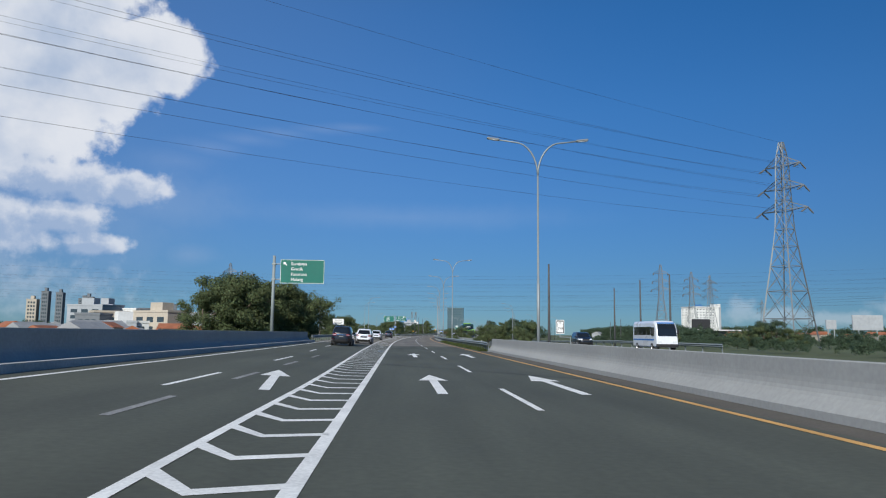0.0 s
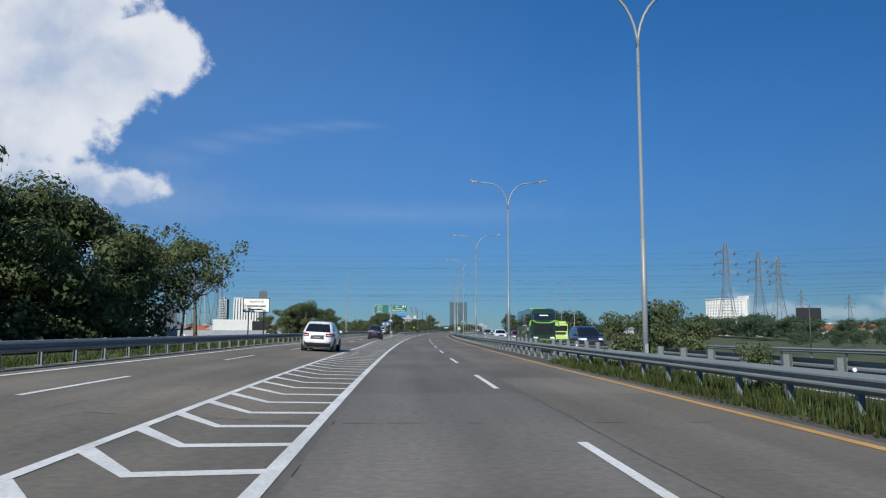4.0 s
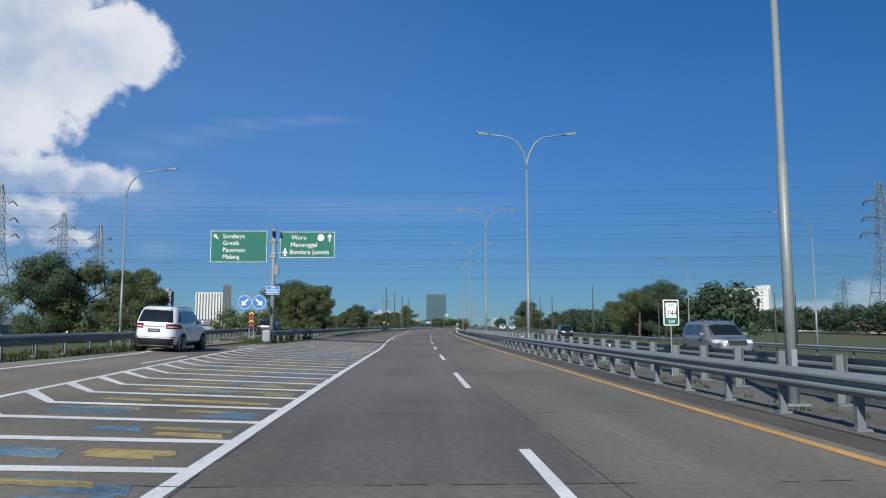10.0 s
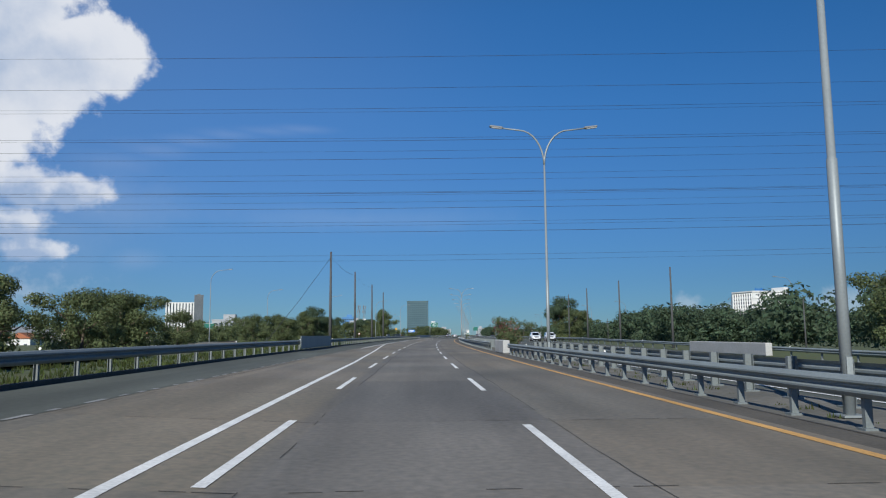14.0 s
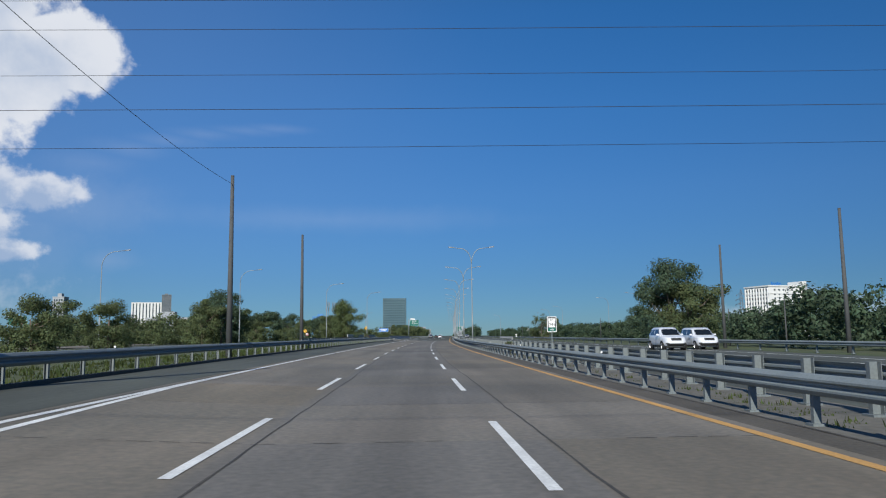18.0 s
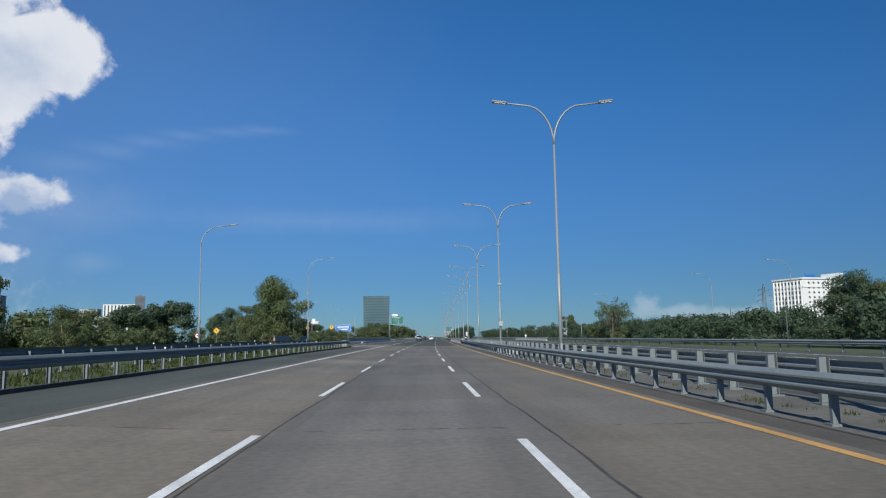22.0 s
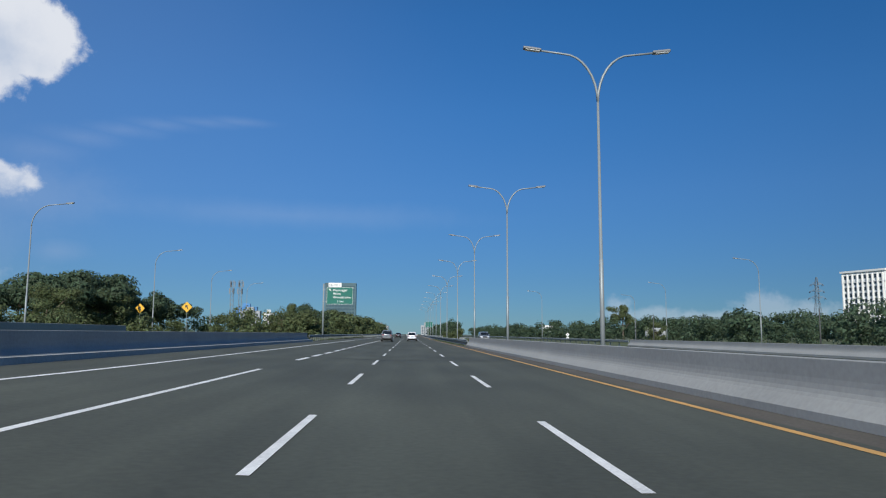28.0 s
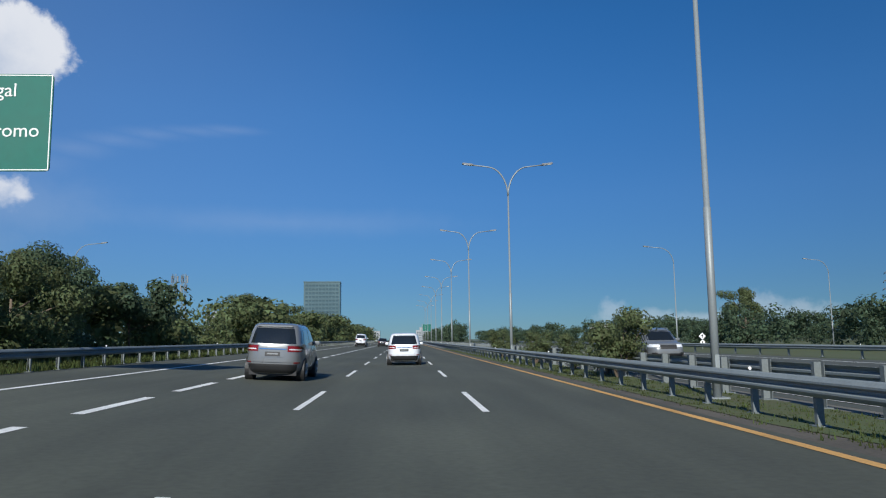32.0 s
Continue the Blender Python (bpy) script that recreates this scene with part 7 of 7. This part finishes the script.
def coach():
    t = thing("coach", place(170.2, 11.6, rise(170.2, 11.6), 180), "dark green coach with lime trim and a painted side", "bus")
    w, L, H = 1.25, 6.0, 3.72
    rows = []
    for y, zb, zt, k in ((-L, 0.5, H - 0.2, 0.97), (-L + 0.15, 0.35, H, 1), (L - 0.55, 0.35, H, 1), (L - 0.22, 0.35, H - 0.10, 0.985), (L - 0.05, 0.38, H - 0.42, 0.96), (L, 0.45, 2.6, 0.93)):
        half = [(w * k * 0.9, zb), (w * k, zb + 0.15), (w * k, (zb + zt) / 2), (w * k * 0.98, zt - 0.25), (w * k * 0.86, zt), (0, zt + 0.04)]
        rows.append([(x, y, z) for x, z in half] + [(-x, y, z) for x, z in half[-2::-1]])
    part("body", loft(bmesh.new(), rows), BUS_GREEN, t)
    part("roof_unit", boxed(-0.85, -2.2, H, 0.85, 2.0, H + 0.24, bevel=0.1), BUS_LIME, t, "lime roof unit")
    rnd = random.Random(4)
    for sx in (-1, 1):
        x0, x1 = sorted((sx * (w - 0.02), sx * (w + 0.012)))
        for k in range(5):
            y = -L + 0.6 + k * 2.15
            part("side_window", boxed(x0, y, 2.15, x1, y + 2.08, 3.25, bevel=0.01), GLASS, t)
        art = part("art_panel", boxed(x0, -L + 0.4, 0.62, x1, 4.3, 1.95, bevel=0.01), ART_GREEN, t, "leaf-green painted side panel")
        for k in range(44):      # loose blotches of the painted picture
            y, z, r = rnd.uniform(-L + 0.9, 3.9), rnd.uniform(0.9, 1.75), rnd.uniform(0.10, 0.24)
            mat = (SIGN_WHITE, SIGN_BLACK, ART_DARK, ART_DARK, ART_ORANGE)[k % 5]
            e = 0.013 + 0.0006 * k
            part("painted_patch", rod(bmesh.new(), (sx * (w + 0.004), y, z), (sx * (w + e), y, z), r, n=9), mat, art)
        part("text_bar", boxed(min(sx * w, sx * (w + 0.02)), -0.8, 2.0, max(sx * w, sx * (w + 0.02)), 2.2, 2.10), SIGN_WHITE, t)
        part("mirror_arm", tube(bmesh.new(), [(sx * w * 0.86, L - 0.02, 2.52), (sx * (w + 0.16), L + 0.28, 2.45), (sx * (w + 0.26), L + 0.3, 1.95)], [0.07, 0.09, 0.10], 8), BUS_LIME, t)
        part("brow", tube(bmesh.new(), [(0, L + 0.02, 2.28), (sx * 0.7, L + 0.02, 2.32), (sx * w * 0.93, L - 0.02, 2.52)], [0.07, 0.08, 0.10], 8), BUS_LIME, t, "lime brow between the windscreens")
        for y in (-L * 0.42, -L * 0.62, L * 0.62):
            wheel(t, sx * (w - 0.1), y, 0.5, sx)
        x0, x1 = sorted((sx * 0.62, sx * 1.1))
        part("headlight", boxed(x0, L - 0.06, 0.68, x1, L + 0.05, 0.86, bevel=0.03), HEAD, t)
    for z0, y0, z1, y1, wd in ((1.12, L + 0.012, 2.2, L + 0.012, 1.06), (2.62, L + 0.008, 3.26, L - 0.04, 1.0)):
        glass = bmesh.new()
        q = [glass.verts.new(p) for p in ((-wd, y0, z0), (wd, y0, z0), (wd * 0.97, y1, z1), (-wd * 0.97, y1, z1))]
        f = bmesh.ops.extrude_face_region(glass, geom=[glass.faces.new(q)])
        bmesh.ops.translate(glass, vec=(0, 0.012, 0), verts=[v for v in f["geom"] if isinstance(v, bmesh.types.BMVert)])
        part("windscreen", glass, GLASS, t, "dark windscreen")
    part("front_bumper", boxed(-1.16, L - 0.15, 0.38, 1.16, L + 0.06, 0.66, bevel=0.06), BUS_LIME, t, "lime front bumper")
    part("destination_plate", boxed(-0.45, L + 0.0, 3.0, 0.45, L + 0.03, 3.12), SIGN_WHITE, t)


coach()


def lorry():
    t = thing("lorry", place(209, 20.6, rise(209, 20.6), 180), "lorry with a lime cab and a grey tarpaulin body", "lorry")
    cabp = part("cab", boxed(-1.15, 3.2, 0.75, 1.15, 5.0, 2.9, bevel=0.14), TRUCK_GREEN, t)
    part("windscreen", boxed(-1.0, 4.97, 1.75, 1.0, 5.02, 2.6, bevel=0.02), GLASS, cabp)
    for sx in (-1, 1):
        x0, x1 = sorted((sx * 1.12, sx * 1.165))
        part("side_window", boxed(x0, 3.7, 1.75, x1, 4.7, 2.5, bevel=0.01), GLASS, cabp)
        x0, x1 = sorted((sx * 0.6, sx * 1.05))
        part("headlight", boxed(x0, 4.95, 0.9, x1, 5.04, 1.12, bevel=0.02), HEAD, cabp)
        part("mirror", boxed(min(sx * 1.2, sx * 1.4), 4.8, 1.8, max(sx * 1.2, sx * 1.4), 4.9, 2.3, bevel=0.03), BLACK, cabp)
        for y in (-3.4, -2.2, 4.0):
            wheel(t, sx * 1.0, y, 0.5, sx)
    part("wind_deflector", boxed(-1.0, 3.4, 2.9, 1.0, 4.4, 3.25, bevel=0.12), TRUCK_GREEN, t)
    part("bumper", boxed(-1.15, 4.9, 0.45, 1.15, 5.1, 0.85, bevel=0.05), TRUCK_GREEN, t)
    part("grille", boxed(-0.8, 4.96, 1.2, 0.8, 5.03, 1.6, bevel=0.02), BLACK, t)
    part("tarpaulin", boxed(-1.22, -5.0, 1.1, 1.22, 3.0, 3.35, bevel=0.1), CANVAS, t)
    part("chassis", boxed(-0.9, -5.0, 0.6, 0.9, 3.4, 1.1), BLACK, t)
    for k in range(7):
        y = -4.6 + k * 1.2
        part("rib", boxed(-1.25, y, 1.1, 1.25, y + 0.06, 3.3, bevel=0.01), CANVAS, t)


lorry()


def minibus():
    t = thing("minibus", place(65.6, 20.6, 0.0, 180), "white minibus with a high roof coming the other way", "bus")
    rows = []
    for y, zb, zt, k in ((-3.2, 0.45, 2.5, 0.96), (-3.0, 0.35, 2.65, 1), (2.3, 0.35, 2.65, 1), (2.8, 0.35, 2.45, 0.985), (3.08, 0.37, 1.95, 0.965), (3.2, 0.42, 1.30, 0.93)):
        w = 0.98
        half = [(w * k * 0.9, zb), (w * k, zb + 0.12), (w * k, (zb + zt) / 2), (w * k * 0.95, zt - 0.2), (w * k * 0.82, zt), (0, zt + 0.03)]
        rows.append([(x, y, z) for x, z in half] + [(-x, y, z) for x, z in half[-2::-1]])
    part("body", loft(bmesh.new(), rows), WHITE_CAR, t)
    for sx in (-1, 1):
        x0, x1 = sorted((sx * 0.93, sx * 0.995))
        for k in range(4):
            part("side_window", boxed(x0, -2.7 + 1.15 * k, 1.42, x1, -1.62 + 1.15 * k, 2.15, bevel=0.01), GLASS, t)
        part("side_window", boxed(x0, 1.95, 1.35, x1, 2.65, 2.1, bevel=0.01), GLASS, t)
        part("side_stripe", boxed(min(sx * 0.97, sx * 0.99), -2.9, 0.95, max(sx * 0.97, sx * 0.99), 2.6, 1.08), SIGN_BLUE, t, "blue stripe along the side")
        part("headlight", boxed(min(sx * 0.5, sx * 0.85), 3.1, 0.75, max(sx * 0.5, sx * 0.85), 3.22, 0.95, bevel=0.03), HEAD, t)
        part("mirror", boxed(min(sx * 1.0, sx * 1.2), 2.7, 1.5, max(sx * 1.0, sx * 1.2), 2.8, 1.9, bevel=0.03), BLACK, t)
        for y in (-1.9, 2.1):
            wheel(t, sx * 0.9, y, 0.36, sx)
    bm = bmesh.new()
    grid = [[bm.verts.new((x * (1 - 0.04 * j), y, z)) for x in (-0.84, -0.42, 0, 0.42, 0.84)] for j, (y, z) in enumerate(((3.225, 1.33), (3.11, 1.93), (2.86, 2.38)))]
    for a, b in zip(grid, grid[1:]):
        for k in range(4):
            bm.faces.new((a[k], a[k + 1], b[k + 1], b[k]))
    part("windscreen", bm, GLASS, t, "dark windscreen")
    part("bumper", boxed(-0.95, 3.05, 0.38, 0.95, 3.26, 0.66, bevel=0.05), BLACK, t)
    part("sun_visor", boxed(-0.75, 2.72, 2.40, 0.75, 2.88, 2.52, bevel=0.03), SIGN_BLUE, t, "blue sun visor")


minibus()
